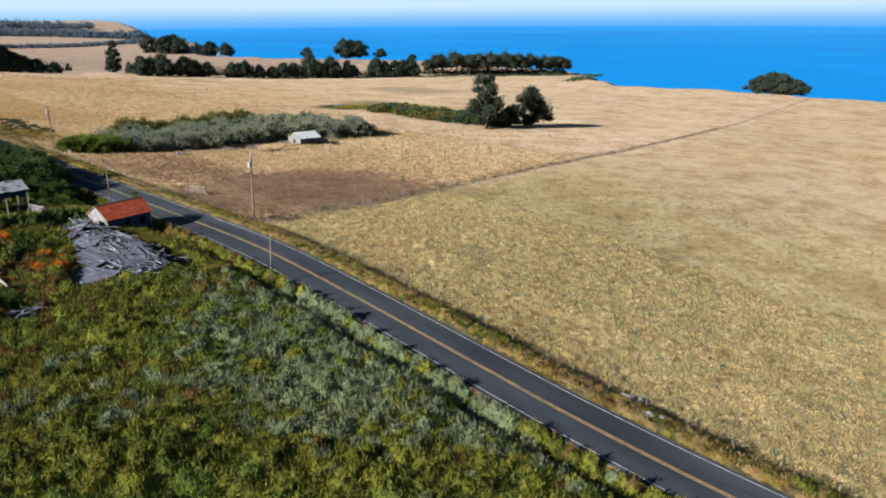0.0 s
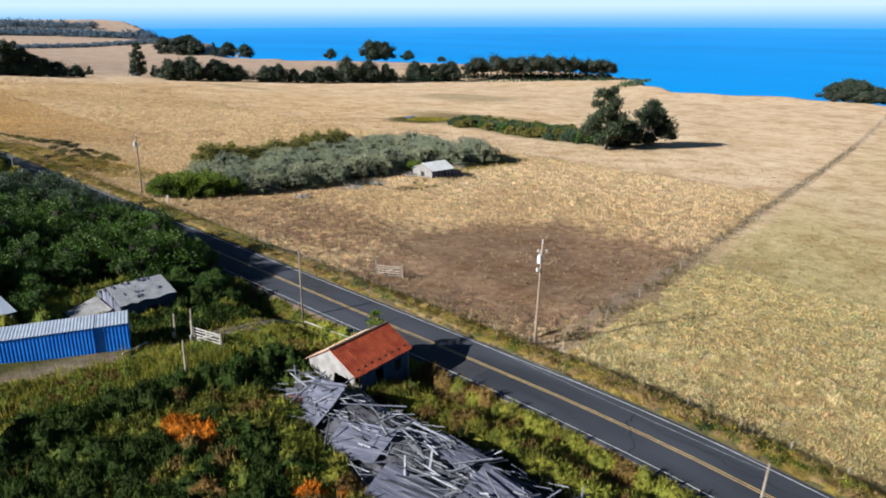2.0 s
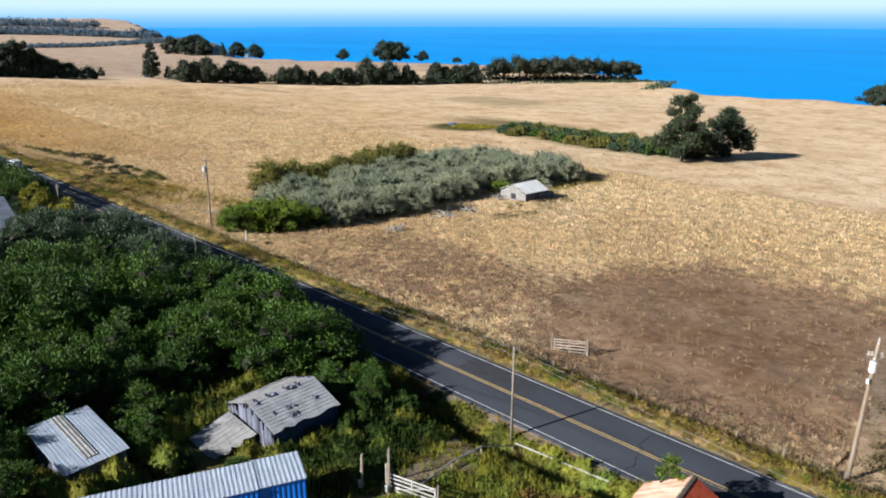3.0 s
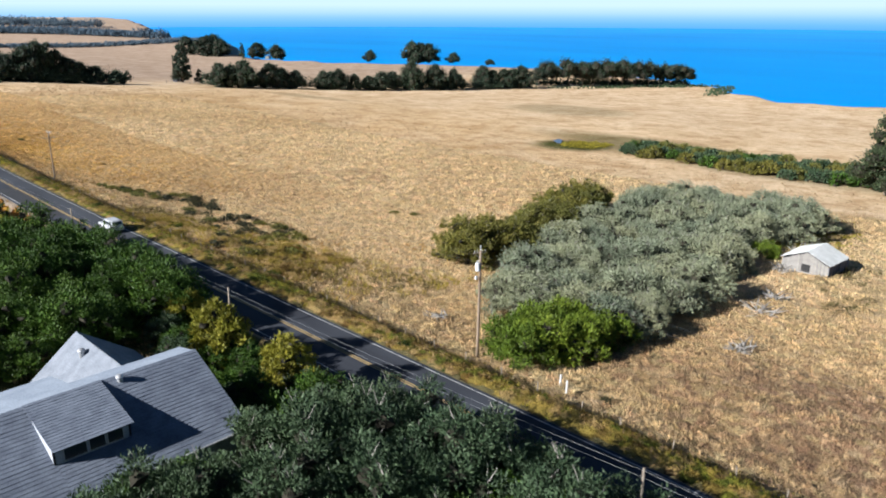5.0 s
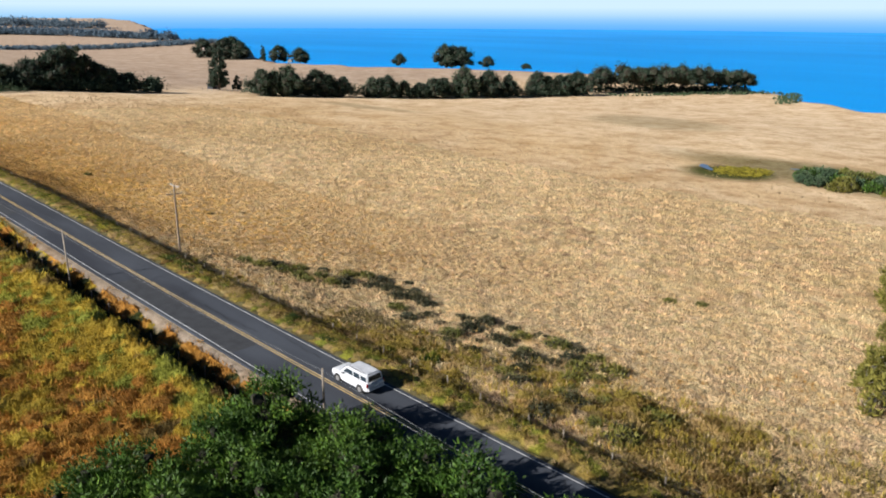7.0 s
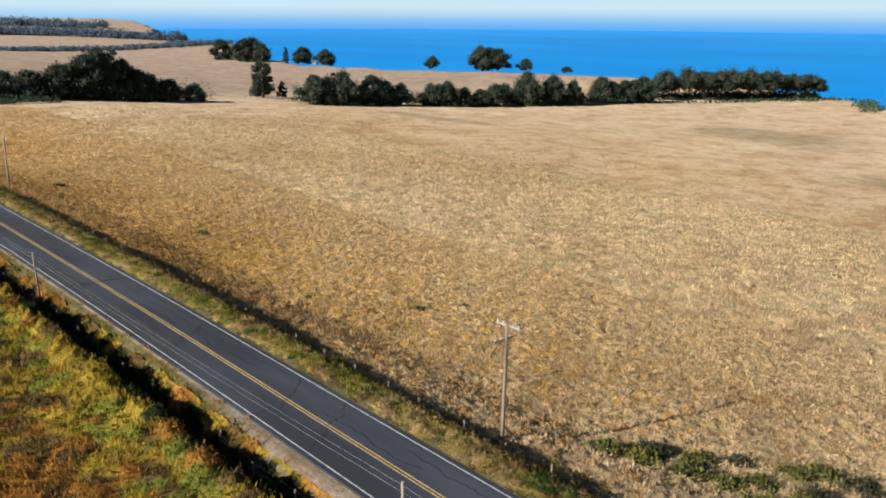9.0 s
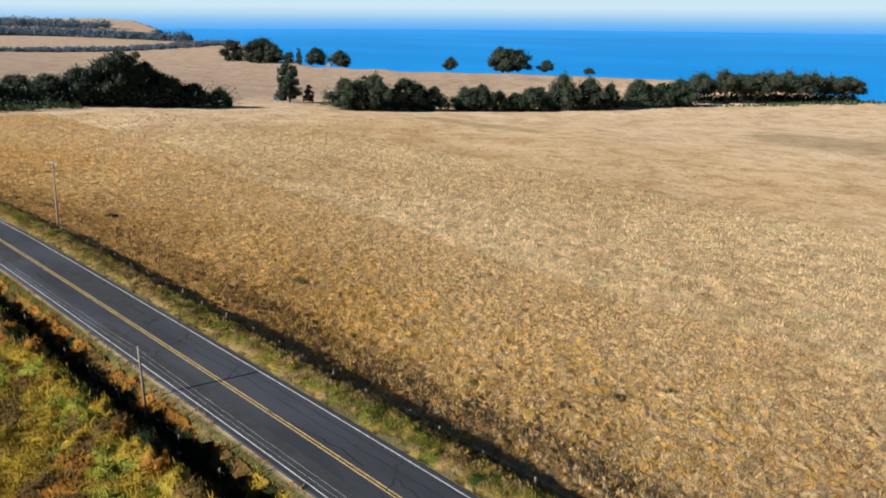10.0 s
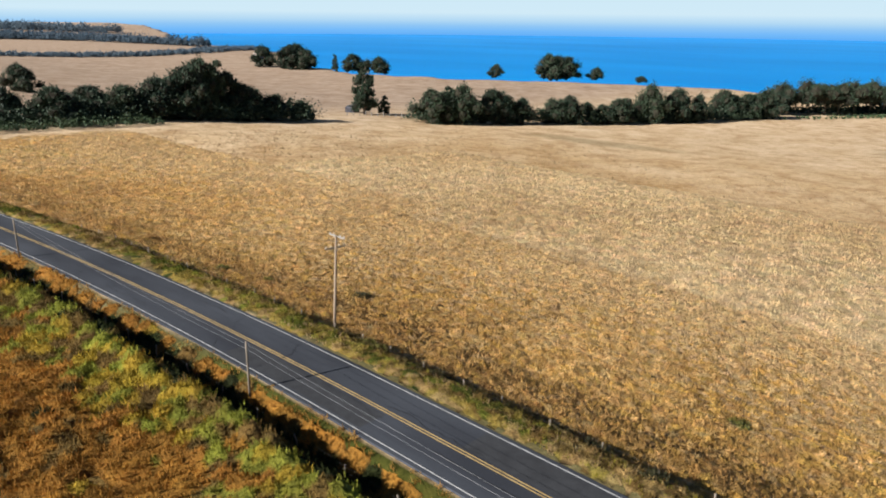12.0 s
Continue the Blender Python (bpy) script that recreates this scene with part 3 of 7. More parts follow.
# scrub between the barn and the road
for k, (x, y, s) in enumerate(((-10.5, 137.5, 0.62), (-8.6, 140.5, 0.6), (-12.5, 140, 0.7), (-12.8, 136.5, 0.45), (-9.2, 134.8, 0.4), (-7.2, 137.6, 0.42), (-24.5, 134.6, 0.4), (-27.5, 142.5, 0.6), (-26, 145.5, 0.7), (-36.5, 141, 0.7), (-36, 146, 0.8))):
    put(dark[k % 3], x, y, s, x * 61 + y * 17)
# willow thicket in the pasture
grey = [make_shrub("willow_shrub", "silvery grey-green willow shrub in pasture thicket", "shrub", "willow thicket", M_LEAF_GREY, 51 + k, 3.2, 4.8, 6500, 0.22, 50, low=-0.3) for k in range(3)]
olive = [make_shrub("willow_shrub", "olive-brown dense shrub in pasture thicket", "shrub", "olive thicket", M_LEAF_OLIVE, 61 + k, 3.4, 5.4, 6000, 0.32, 60, low=-0.3) for k in range(2)]
bright = [make_shrub("willow_shrub", "bright green rounded shrub by the fence", "shrub", "bright green shrubs", M_LEAF_BRIGHT, 71 + k, 3.0, 4.2, 6000, 0.28) for k in range(2)]
thicket(bright, [(13.5, 200), (16.5, 198), (25, 194.5), (28, 198), (22, 207), (15.5, 206.5)], 3.9, 81, 1.0, 1.3)
put(bright[0], 83.5, 203.0, 0.8, 30)
thicket(grey, [(24, 207), (30, 196), (42, 196.8), (57.5, 199), (80, 205), (100, 204), (118, 203), (122, 222), (104, 236), (84, 234), (57.5, 228), (41, 223.5), (28, 216)], 4.4, 82, 0.6, 1.45)
thicket(olive, [(38.2, 235), (39, 230.5), (46, 229), (60, 231), (90, 238), (90, 246), (60, 238.8), (44, 235.6)], 3.9, 83, 1.0, 1.35)
for o in dark + sage + yellow + grey + olive + bright:
    discard(o)

# ---- buildings ----
M_RUST = surface("rusted_corrugated_iron", (0.27, 0.036, 0.012), (0.50, 0.095, 0.030), 1.2, 9, 0.8, relief=0.3, vary=0.1)
M_RUST_PALE = surface("faded_rusty_iron", (0.42, 0.17, 0.08), (0.62, 0.47, 0.36), 0.9, 9, 0.7, stretch=(3.2, 0.3, 1))
M_PLASTER = surface("peeling_white_boards", (0.16, 0.152, 0.14), (0.28, 0.268, 0.25), 1.2, 10, 0.85, vary=0.08)
# blue boards darkened further to paint in the walls' shade
M_SHADE_BOARDS = surface("shade_blue_boards", (0.010, 0.028, 0.065), (0.025, 0.060, 0.12), 1.5, 12, 0.85, stretch=(1, 1, 0.3))
M_PLANK = surface("weathered_silver_planks", (0.045, 0.05, 0.07), (0.15, 0.155, 0.195), 1.3, 12, 0.85, stretch=(0.3, 3, 1), vary=0.75)
M_SHAKE = surface("weathered_grey_shingles", (0.15, 0.147, 0.14), (0.29, 0.286, 0.275), 1.0, 8, 0.9, vary=0.12)
M_SHAKE_PALE = surface("bleached_barn_shingles", (0.24, 0.245, 0.255), (0.39, 0.395, 0.40), 1.0, 8, 0.9, vary=0.1)
M_BLUE = surface("blue_painted_steel", (0.008, 0.14, 0.62), (0.018, 0.22, 0.80), 0.8, 8, 0.55, relief=0.1)
M_WHITE_METAL = surface("white_corrugated_metal", (0.25, 0.29, 0.35), (0.34, 0.385, 0.45), 0.8, 8, 0.5, relief=0.1)
# roof tone per slope: how each face catches sun is put into its colour
M_ROOF = surface("light_grey_asphalt_shingles", (0.15, 0.17, 0.20), (0.215, 0.235, 0.27), 1.2, 10, 0.9, relief=0.5)
M_FRONT_SLOPE = surface("front_slope_shingles", (0.10, 0.118, 0.155), (0.165, 0.19, 0.235), 1.2, 10, 0.9, relief=0.5)
M_WALL_PALE = surface("pale_house_siding", (0.30, 0.32, 0.35), (0.42, 0.44, 0.47), 1.0, 8, 0.8)
M_TRIM = surface("white_trim", (0.42, 0.42, 0.42), (0.52, 0.52, 0.51), 2, 12, 0.6)
# near-black: shade of interiors and openings painted in; also dark roof marks
M_DARK = surface("dark_interior", (0.012, 0.012, 0.013), (0.03, 0.03, 0.03), 2, 8, 0.9)
M_GALV = surface("galvanised_steel", (0.38, 0.39, 0.40), (0.55, 0.56, 0.57), 3, 15, 0.45, metal=0.6)
mg, ng, lg, pg = shader("window_glass")
pg.inputs["Base Color"].default_value = (0.02, 0.03, 0.04, 1)
pg.inputs["Roughness"].default_value, pg.inputs["Specular IOR Level"].default_value = 0.12, 0.3
M_GLASS = mg


def slab(pts, n):
    """A flat polygon given thickness by the vector n."""
    bm = bmesh.new()
    f = bm.faces.new([bm.verts.new(p) for p in pts])
    r = bmesh.ops.extrude_face_region(bm, geom=[f])
    bmesh.ops.translate(bm, vec=n, verts=[v for v in r["geom"] if isinstance(v, bmesh.types.BMVert)])
    bmesh.ops.recalc_face_normals(bm, faces=bm.faces)
    return bm


def sheet(a, b, c, d, waves=0, amp=0.03, courses=0, thick=0.04, jag=0.0, seed=0):
    """A roof plane a-b along the ridge, d-c along the eave: corrugated along the ridge or laid in courses, with thickness."""
    r = np.random.default_rng(seed)
    a, b, c, d = (np.array(v, float) for v in (a, b, c, d))
    nrm = np.cross(b - a, d - a)
    nrm /= np.linalg.norm(nrm)
    if nrm[2] < 0:
        nrm = -nrm
    nu = waves * 4 + 1 if waves else 12
    us = np.linspace(0, 1, nu)
    if courses:
        vs, hs = [], []
        for k in range(courses):
            vs += [k / courses, (k + 1) / courses - 0.002]
            hs += [0.0, 0.022]
    else:
        vs, hs = list(np.linspace(0, 1, 5)), [0.0] * 5
    vs, hs = np.array(vs), np.array(hs)
    U, V = np.meshgrid(us, vs)
    ragged = np.zeros_like(U)
    if jag:
        ragged[-1] = r.uniform(0, jag, nu)
        ragged[-2] = ragged[-1] if courses else 0
    V = np.clip(V - ragged, 0, 1)
    P = a + (b - a) * U[..., None] * (1 - V[..., None]) + (d - a) * V[..., None] + (c - d) * U[..., None] * V[..., None]
    off = (amp * np.sin(U * waves * 2 * np.pi) if waves else 0) + hs[:, None] + r.normal(0, 0.004, U.shape)
    top = P + nrm * (off[..., None] + thick)
    low = P + nrm * off[..., None]
    nv = len(vs)
    i = np.arange(nv * nu).reshape(nv, nu)
    q = [np.stack([i[:-1, :-1], i[:-1, 1:], i[1:, 1:], i[1:, :-1]], -1).reshape(-1, 4)]
    q.append(q[0][:, ::-1] + nv * nu)
    for e in (i[0], i[-1], i[:, 0], i[:, -1]):
        q.append(np.stack([e[:-1], e[1:], e[1:] + nv * nu, e[:-1] + nv * nu], -1))
    return np.concatenate([top.reshape(-1, 3), low.reshape(-1, 3)]), np.concatenate(q)


def roof(name, parent, mat, *corners, label="", **kw):
    co, q = sheet(*corners, **kw)
    return part(name, mesh_quads(name, co, q, mat), None, parent, label)


def planks_wall(parent, mat, p0, p1, z0, z1, step=0.22, thick=0.035, seed=0, ragged=0.0, name="board"):
    """Upright boards side by side from p0 to p1, each a part on shared meshes."""
    r = np.random.default_rng(seed)
    d = Vector((p1[0] - p0[0], p1[1] - p0[1], 0))
    n = max(1, int(d.length / step))
    w = d.length / n
    meshes = []
    for k in range(3):
        bm = bmesh.new()
        block(bm, 0.006, w - 0.006, -thick * (0.8 + 0.2 * k), 0, 0, 1, 0.004)
        me = bpy.data.meshes.new(name)
        bm.to_mesh(me)
        bm.free()
        me.materials.append(mat)
        meshes.append(me)
    turn = math.degrees(math.atan2(d.y, d.x))
    for k in range(n):
        ob = part(name, meshes[int(r.integers(0, 3))], None, parent)
        q = Vector((p0[0], p0[1], 0)) + d * (k / n)
        top = (z1(k / n) if callable(z1) else z1) - ragged * r.random() ** 2
        ob.matrix_basis = pose(q.x, q.y, z0, 0, 0, turn + r.normal(0, 0.4)) @ Matrix.Diagonal((1, 1, max(0.2, top - z0), 1))


def hut():
    t = thing("hut", "small abandoned hut with rusty red corrugated iron roof beside the road", "hut", at=(-10.1, 110.9, 0.1), turn=7)
    L, Wd, zr, ze = 3.5, 2.75, 4.35, 2.75
    x0, x1, y0, y1 = -L, L, -Wd, Wd
    roof("roof_sheet", t, M_RUST, (x0 - 0.2, 0, zr), (x1 + 0.2, 0, zr), (x1 + 0.2, y0 - 0.35, ze - 0.2), (x0 - 0.2, y0 - 0.35, ze - 0.2), waves=26, amp=0.006, jag=0.03, seed=1)
    roof("roof_sheet", t, M_RUST_PALE, (x0 - 0.2, 0, zr), (x1 + 0.2, 0, zr), (x1 + 0.2, y1 + 0.35, ze - 0.2), (x0 - 0.2, y1 + 0.35, ze - 0.2), label="faded pink-striped iron sheet", waves=26, amp=0.02, jag=0.04, seed=2)
    bm = bmesh.new()
    for s in (-1, 1):
        bmesh.ops.transform(bm, matrix=Matrix.Identity(4), verts=bm.verts)
        block(bm, x0 - 0.22, x1 + 0.22, min(0, s * 0.14), max(0, s * 0.14), -0.02, 0.03, 0.0, pose(0, 0, zr + 0.09, -s * 30 * 1.0, 0, 0))
    part("ridge_cap", bm, M_BARK, t, "dark weathered ridge cap")
    bolt = bpy.data.meshes.new("roof_bolt")
    bm = bmesh.new()
    bmesh.ops.create_icosphere(bm, subdivisions=1, radius=0.11)
    bm.to_mesh(bolt)
    bm.free()
    bolt.materials.append(M_DARK)
    slope = (zr - ze + 0.2) / (Wd + 0.35)
    for k in range(8):
        o = part("roof_patch", bolt, None, t)
        yy = -Wd + 0.15 + 0.02 * (k % 3)
        o.matrix_basis = pose(x0 + 0.6 + k * 0.86, yy, zr + slope * yy + 0.06, math.degrees(math.atan(slope)), 0, 0) @ Matrix.Diagonal((1.5, 1.0, 0.3, 1))
    # gable towards the ruin, with a torn opening
    part("gable_wall", slab([(x0, y1, -0.2), (x0, y1, ze), (x0, 0, zr - 0.1), (x0, y0, ze), (x0, y0 + 0.25, 1.6), (x0, y0 + 0.9, 2.1), (x0, -0.35, 2.25), (x0, -0.15, 1.4), (x0, 0.1, 0.7), (x0, 0.3, -0.2)], (0.12, 0, 0)), M_PLASTER, t, "white-painted gable with a torn hole")
    part("gable_wall", slab([(x1, y0, -0.4), (x1, y1, -0.4), (x1, y1, ze), (x1, 0, zr - 0.1), (x1, y0, ze)], (-0.12, 0, 0)), M_PLASTER, t)
    for yy, sgn in ((y1, -1),):
        part("side_wall", slab([(x0 + 0.12, yy, -0.3), (x1 - 0.12, yy, -0.3), (x1 - 0.12, yy, ze + 0.05), (x0 + 0.12, yy, ze + 0.05)], (0, sgn * 0.1, 0)), M_PLASTER, t)
    for a, b, z0, z1 in ((x0 + 0.55, -0.9, -0.4, ze), (-0.9, 0.1, -0.4, 0.9), (-0.9, 0.1, 2.1, ze), (0.1, 1.6, -0.4, ze), (1.6, 2.4, -0.4, 1.0), (1.6, 2.4, 2.0, ze), (2.4, x1 - 0.12, -0.4, ze)):
        part("side_wall", block(bmesh.new(), a, b, y0, y0 + 0.1, z0, z1, 0.01), M_SHADE_BOARDS, t, "blue boarded wall darkened to paint in its shade")
    bm = bmesh.new()
    rod(bm, (x0 + 0.1, y0 + 0.1, -0.3), (x0 + 0.1, y0 + 0.1, ze), 0.07)
    part("corner_post", bm, M_POST, t)
    part("floor", block(bmesh.new(), x0 + 0.1, x1 - 0.1, y0 + 0.1, y1 - 0.1, -0.3, -0.1), M_DARK, t)


hut()


RUIN_PLAN = ((0.0, 15.5), (3.2, 14.8), (5.0, 5.0), (5.2, -2.0), (6.6, -11.0), (1.2, -13.9), (-3.8, -13.8), (-7.7, -13.8), (-9.3, -11.0), (-4.2, -1.5), (-1.6, 6.5))


def ruin():
    """A timber barn fallen flat: slumped roof decks over a dark heap, with loose planks and splintered beams."""
    r = np.random.default_rng(5)
    t = thing("collapsed_barn", "collapsed barn of silver-grey weathered planks in the weeds", "ruin", at=(-18.5, 97.5, 0.5))
    meshes = []
    for k, (l, w, h) in enumerate(((1.8, 0.2, 0.035), (2.6, 0.18, 0.04), (3.4, 0.24, 0.04), (4.6, 0.14, 0.09), (1.2, 0.28, 0.03))):
        bm = bmesh.new()
        block(bm, -l / 2, l / 2, -w / 2, w / 2, 0, h, 0.006)
        for v in bm.verts:
            v.co.z += 0.05 * math.sin(v.co.x * 0.9 + k)
            if abs(v.co.x) > l * 0.45:
                v.co.x += r.uniform(-0.1, 0.06)
        me = bpy.data.meshes.new("plank")
        bm.to_mesh(me)
        bm.free()
        me.materials.append(M_PLANK)
        meshes.append(me)

    pale = [m.copy() for m in meshes]
    for m in pale:
        m.materials[0] = M_PLANK_PALE

    def top(x, y):
        """Height of the heap over the sloping ground: a slumped ridge nearer the road side."""
        c = 2.4 - 0.03 * y
        side = (x - c) / (3.4 if x > c else 5.5 - 0.35 * y)
        spine = max(0.0, 1 - abs(side) ** 1.6)
        ends = max(0.0, 1 - abs((y - 0.5) / 15.8) ** 5)
        return float(ground_z(x - 18.5, y + 97.5)) - 0.4 + (1.55 + 0.02 * y) * spine * ends + 0.2 * math.sin(x * 1.3 + y * 0.7) * spine

    # dark underlay below the decks, painting shade into the gaps
    gx, gy = np.meshgrid(np.linspace(-10, 6.5, 26), np.linspace(-14.5, 15.5, 36))
    gz = np.array([[top(x, y) - 0.32 + 0.14 * math.sin(5 * x) * math.cos(4 * y) for x, y in zip(p, q)] for p, q in zip(gx, gy)])
    i = np.arange(gx.size).reshape(gx.shape)
    part("rubble", mesh_quads("rubble", np.stack([gx, gy, gz], -1).reshape(-1, 3), np.stack([i[:-1, :-1], i[:-1, 1:], i[1:, 1:], i[1:, :-1]], -1).reshape(-1, 4), M_GAP_SHADE), None, t, "dark underlay painting in shade between planks and decks")

    def lie(x, y, h=0.3):
        """Slope of the heap along both axes, in degrees."""
        return math.degrees(math.atan((top(x, y + h) - top(x, y - h)) / (2 * h))), math.degrees(math.atan((top(x + h, y) - top(x - h, y)) / (2 * h)))

    # fallen roof decks: sagging panels of grey shingles, split along the boards
    for cx, cy, l, w, turn, tip in ((1.0, -9.8, 6.4, 4.6, 97, 4), (-5.0, -10.2, 5.6, 4.2, 108, -3), (-2.4, -4.4, 5.8, 3.8, 101, 6), (2.8, -3.4, 4.6, 2.6, 88, -8), (-0.6, 2.6, 5.0, 3.6, 106, 3), (0.6, 9.6, 5.4, 4.4, 94, -5), (3.0, 5.2, 4.4, 2.2, 112, 9), (-0.6, 13.0, 3.2, 2.4, 70, 5)):
        ax, ay = lie(cx, cy, 1.2)
        co, q = sheet((-l / 2, -w / 2, 0), (l / 2, -w / 2, 0), (l / 2 - 0.4, w / 2, 0), (-l / 2 + 0.3, w / 2, 0), courses=int(w / 0.42), thick=0.05, jag=0.12, seed=int(l * 10))
        co[:, 2] += 0.10 * np.sin(co[:, 0] * 1.1 + cx) * np.cos(co[:, 1] * 0.9)
        deck = part("roof_deck", mesh_quads("roof_deck", co, q, M_DECK), None, t, "fallen roof deck of grey shingles")
        deck.matrix_basis = Matrix.Translation((cx, cy, top(cx, cy) + 0.02)) @ Matrix.Rotation(radians(-ay + tip), 4, "Y") @ Matrix.Rotation(radians(ax + tip * 0.5), 4, "X") @ Matrix.Rotation(radians(turn), 4, "Z")
        for k in range(int(w / 0.5)):
            if r.random() < 0.3:
                continue
            o = part("plank", meshes[2], None, deck)
            o.matrix_basis = pose(r.uniform(-0.8, 0.8), -w / 2 + (k + r.random()) * 0.5, 0.10 + 0.04 * r.random(), r.normal(0, 3), r.normal(0, 1.2), r.normal(0, 5.0)) @ Matrix.Diagonal((l / 3.4 * r.uniform(0.5, 1.05), 0.6, 1, 1))
    poly = list(RUIN_PLAN)
    count = 0
    while count < 296:
        x, y = r.uniform(-9.5, 7), r.uniform(-14.5, 15.5)
        spine = r.random() < 0.5
        if spine:
            x = 1.6 - 0.03 * y + r.normal(0, 1.5)
        if not inside(x, y, poly):
            continue
        count += 1
        o = part("plank", (pale if r.random() < 0.75 else meshes)[int(r.choice(5, p=(0.34, 0.26, 0.14, 0.12, 0.14)))], None, t)
        turn = r.normal(102, 24) if r.random() < 0.6 else r.uniform(0, 180)
        lift = r.uniform(0.08, 0.75) if spine else r.uniform(0.0, 0.35)
        o.matrix_basis = pose(x, y, top(x, y) + lift, r.normal(0, 25), r.normal(0, 13), turn) @ Matrix.Diagonal((r.uniform(0.6, 1.1), r.uniform(0.3, 0.75), 1, 1))
    for (ax, ay, az), (bx, by, bz), rad in (((-2.6, 4.2, -0.2), (-1.2, 5.0, 2.0), 0.08), ((1.4, 2.6, -0.2), (-1.2, 5.0, 2.0), 0.08), ((6.2, -11.6, -0.2), (6.5, -11.8, 1.7), 0.08), ((3.4, -11.0, 0.1), (7.2, -11.9, 0.9), 0.07), ((3.2, 11.5, 0.2), (4.4, -1.0, 0.3), 0.07), ((4.2, 4.0, 0.4), (4.6, -10.5, 0.3), 0.07), ((2.8, 1.0, 0.3), (3.8, -9.5, 0.4), 0.07), ((-6.0, -13.2, 0.1), (-2.0, -14.2, 0.7), 0.07), ((-1.0, 14.2, 0.1), (3.0, 9.5, 0.5), 0.07), ((-8.6, -12.0, 0.2), (-4.0, -13.2, 0.4), 0.07)):
        a, b = (ax, ay, top(ax, ay) + az), (bx, by, top(bx, by) + bz)
        bm = bmesh.new()
        rod(bm, a, b, rad, rad * 0.8, 6)
        part("beam", bm, M_PLANK, t, "split grey roof beam")
    o = part("iron_sheet", block(bmesh.new(), -1.6, 1.6, -0.7, 0.7, 0, 0.02), M_RUST_DARK, t, "dark red rusted sheet")
    o.matrix_basis = pose(-0.6, 11.6, top(-0.6, 11.6) + 0.15, 6, -8, 20)
    o = part("iron_sheet", block(bmesh.new(), -1.1, 1.1, -0.45, 0.45, 0, 0.02), M_GALV, t, "pale blue-grey metal sheet")
    o.matrix_basis = pose(0.6, 12.6, top(0.6, 12.6) + 0.3, 8, -12, 60)


M_PLANK_PALE = surface("bleached_silver_planks", (0.10, 0.105, 0.12), (0.31, 0.315, 0.34), 1.3, 12, 0.85, stretch=(0.3, 3, 1), vary=0.65)
M_DECK = surface("silvered_roof_shingles", (0.05, 0.055, 0.08), (0.155, 0.16, 0.20), 0.9, 9, 0.9, stretch=(0.4, 2, 1), relief=0.5, dist=0.04)
# near-black brown: the shade inside the heap put into colour
M_GAP_SHADE = surface("gap_shade_underlay", (0.025, 0.025, 0.03), (0.09, 0.09, 0.10), 1.5, 9, 0.95, relief=0.6, dist=0.05)
M_RUST_DARK = surface("dark_rusted_iron", (0.09, 0.03, 0.02), (0.2, 0.07, 0.05), 1.2, 9, 0.8, relief=0.3)
ruin()


def blue_sheds():
    for x, y, length, dz, lab in ((-23.3, 128.5, 2.88, 0.08, "short blue corrugated steel shed with white metal roof"), (-26.0, 129.55, 13.5, 0.0, "long blue corrugated steel shed with white metal roof")):
        g = float(ground_z(x - 2, y + 1.5))
        t = thing("metal_shed", lab, "shed", "blue metal sheds", (x, y, g - 0.1), 156.5)
        w, h = 2.7, 2.55 + dz
        n = int(length / 0.3)
        for nm, a, b in (("side_wall", (0, 0), (length, 0)), ("side_wall", (0, -w), (length, -w)), ("end_wall", (0, 0), (0, -w)), ("end_wall", (length, 0), (length, -w))):
            k = n if nm == "side_wall" else 9
            us = np.linspace(0, 1, k * 4 + 1)
            ph = (np.arange(k * 4 + 1) % 4 < 2) * 0.018
            d = np.array([b[0] - a[0], b[1] - a[1]], float)
            d /= np.linalg.norm(d)
            nx, ny = -d[1], d[0]
            px, py = a[0] + (b[0] - a[0]) * us + nx * ph, a[1] + (b[1] - a[1]) * us + ny * ph
            co = np.concatenate([np.stack([px, py, np.full_like(px, 0.0)], -1), np.stack([px, py, np.full_like(px, h)], -1), np.stack([px - nx * 0.06, py - ny * 0.06, np.full_like(px, 0.0)], -1), np.stack([px - nx * 0.06, py - ny * 0.06, np.full_like(px, h)], -1)])
            m = len(us)
            i = np.arange(m - 1)
            q = np.concatenate([np.stack([i, i + 1, i + 1 + m, i + m], -1), np.stack([i + 1 + 2 * m, i + 2 * m, i + 3 * m, i + 1 + 3 * m], -1)])
            part(nm, mesh_quads(nm, co, q, M_BLUE), None, t)
        roof("roof_sheet", t, M_WHITE_METAL, (-0.1, -w - 0.1, h + 0.22), (length + 0.02, -w - 0.1, h + 0.22), (length + 0.02, 0.07, h + 0.03), (-0.1, 0.07, h + 0.03), waves=int(length / 0.28), amp=0.015)
        part("gutter_trim", block(bmesh.new(), -0.05, length, 0.02, 0.05, h - 0.07, h), M_BLUE, t)


blue_sheds()


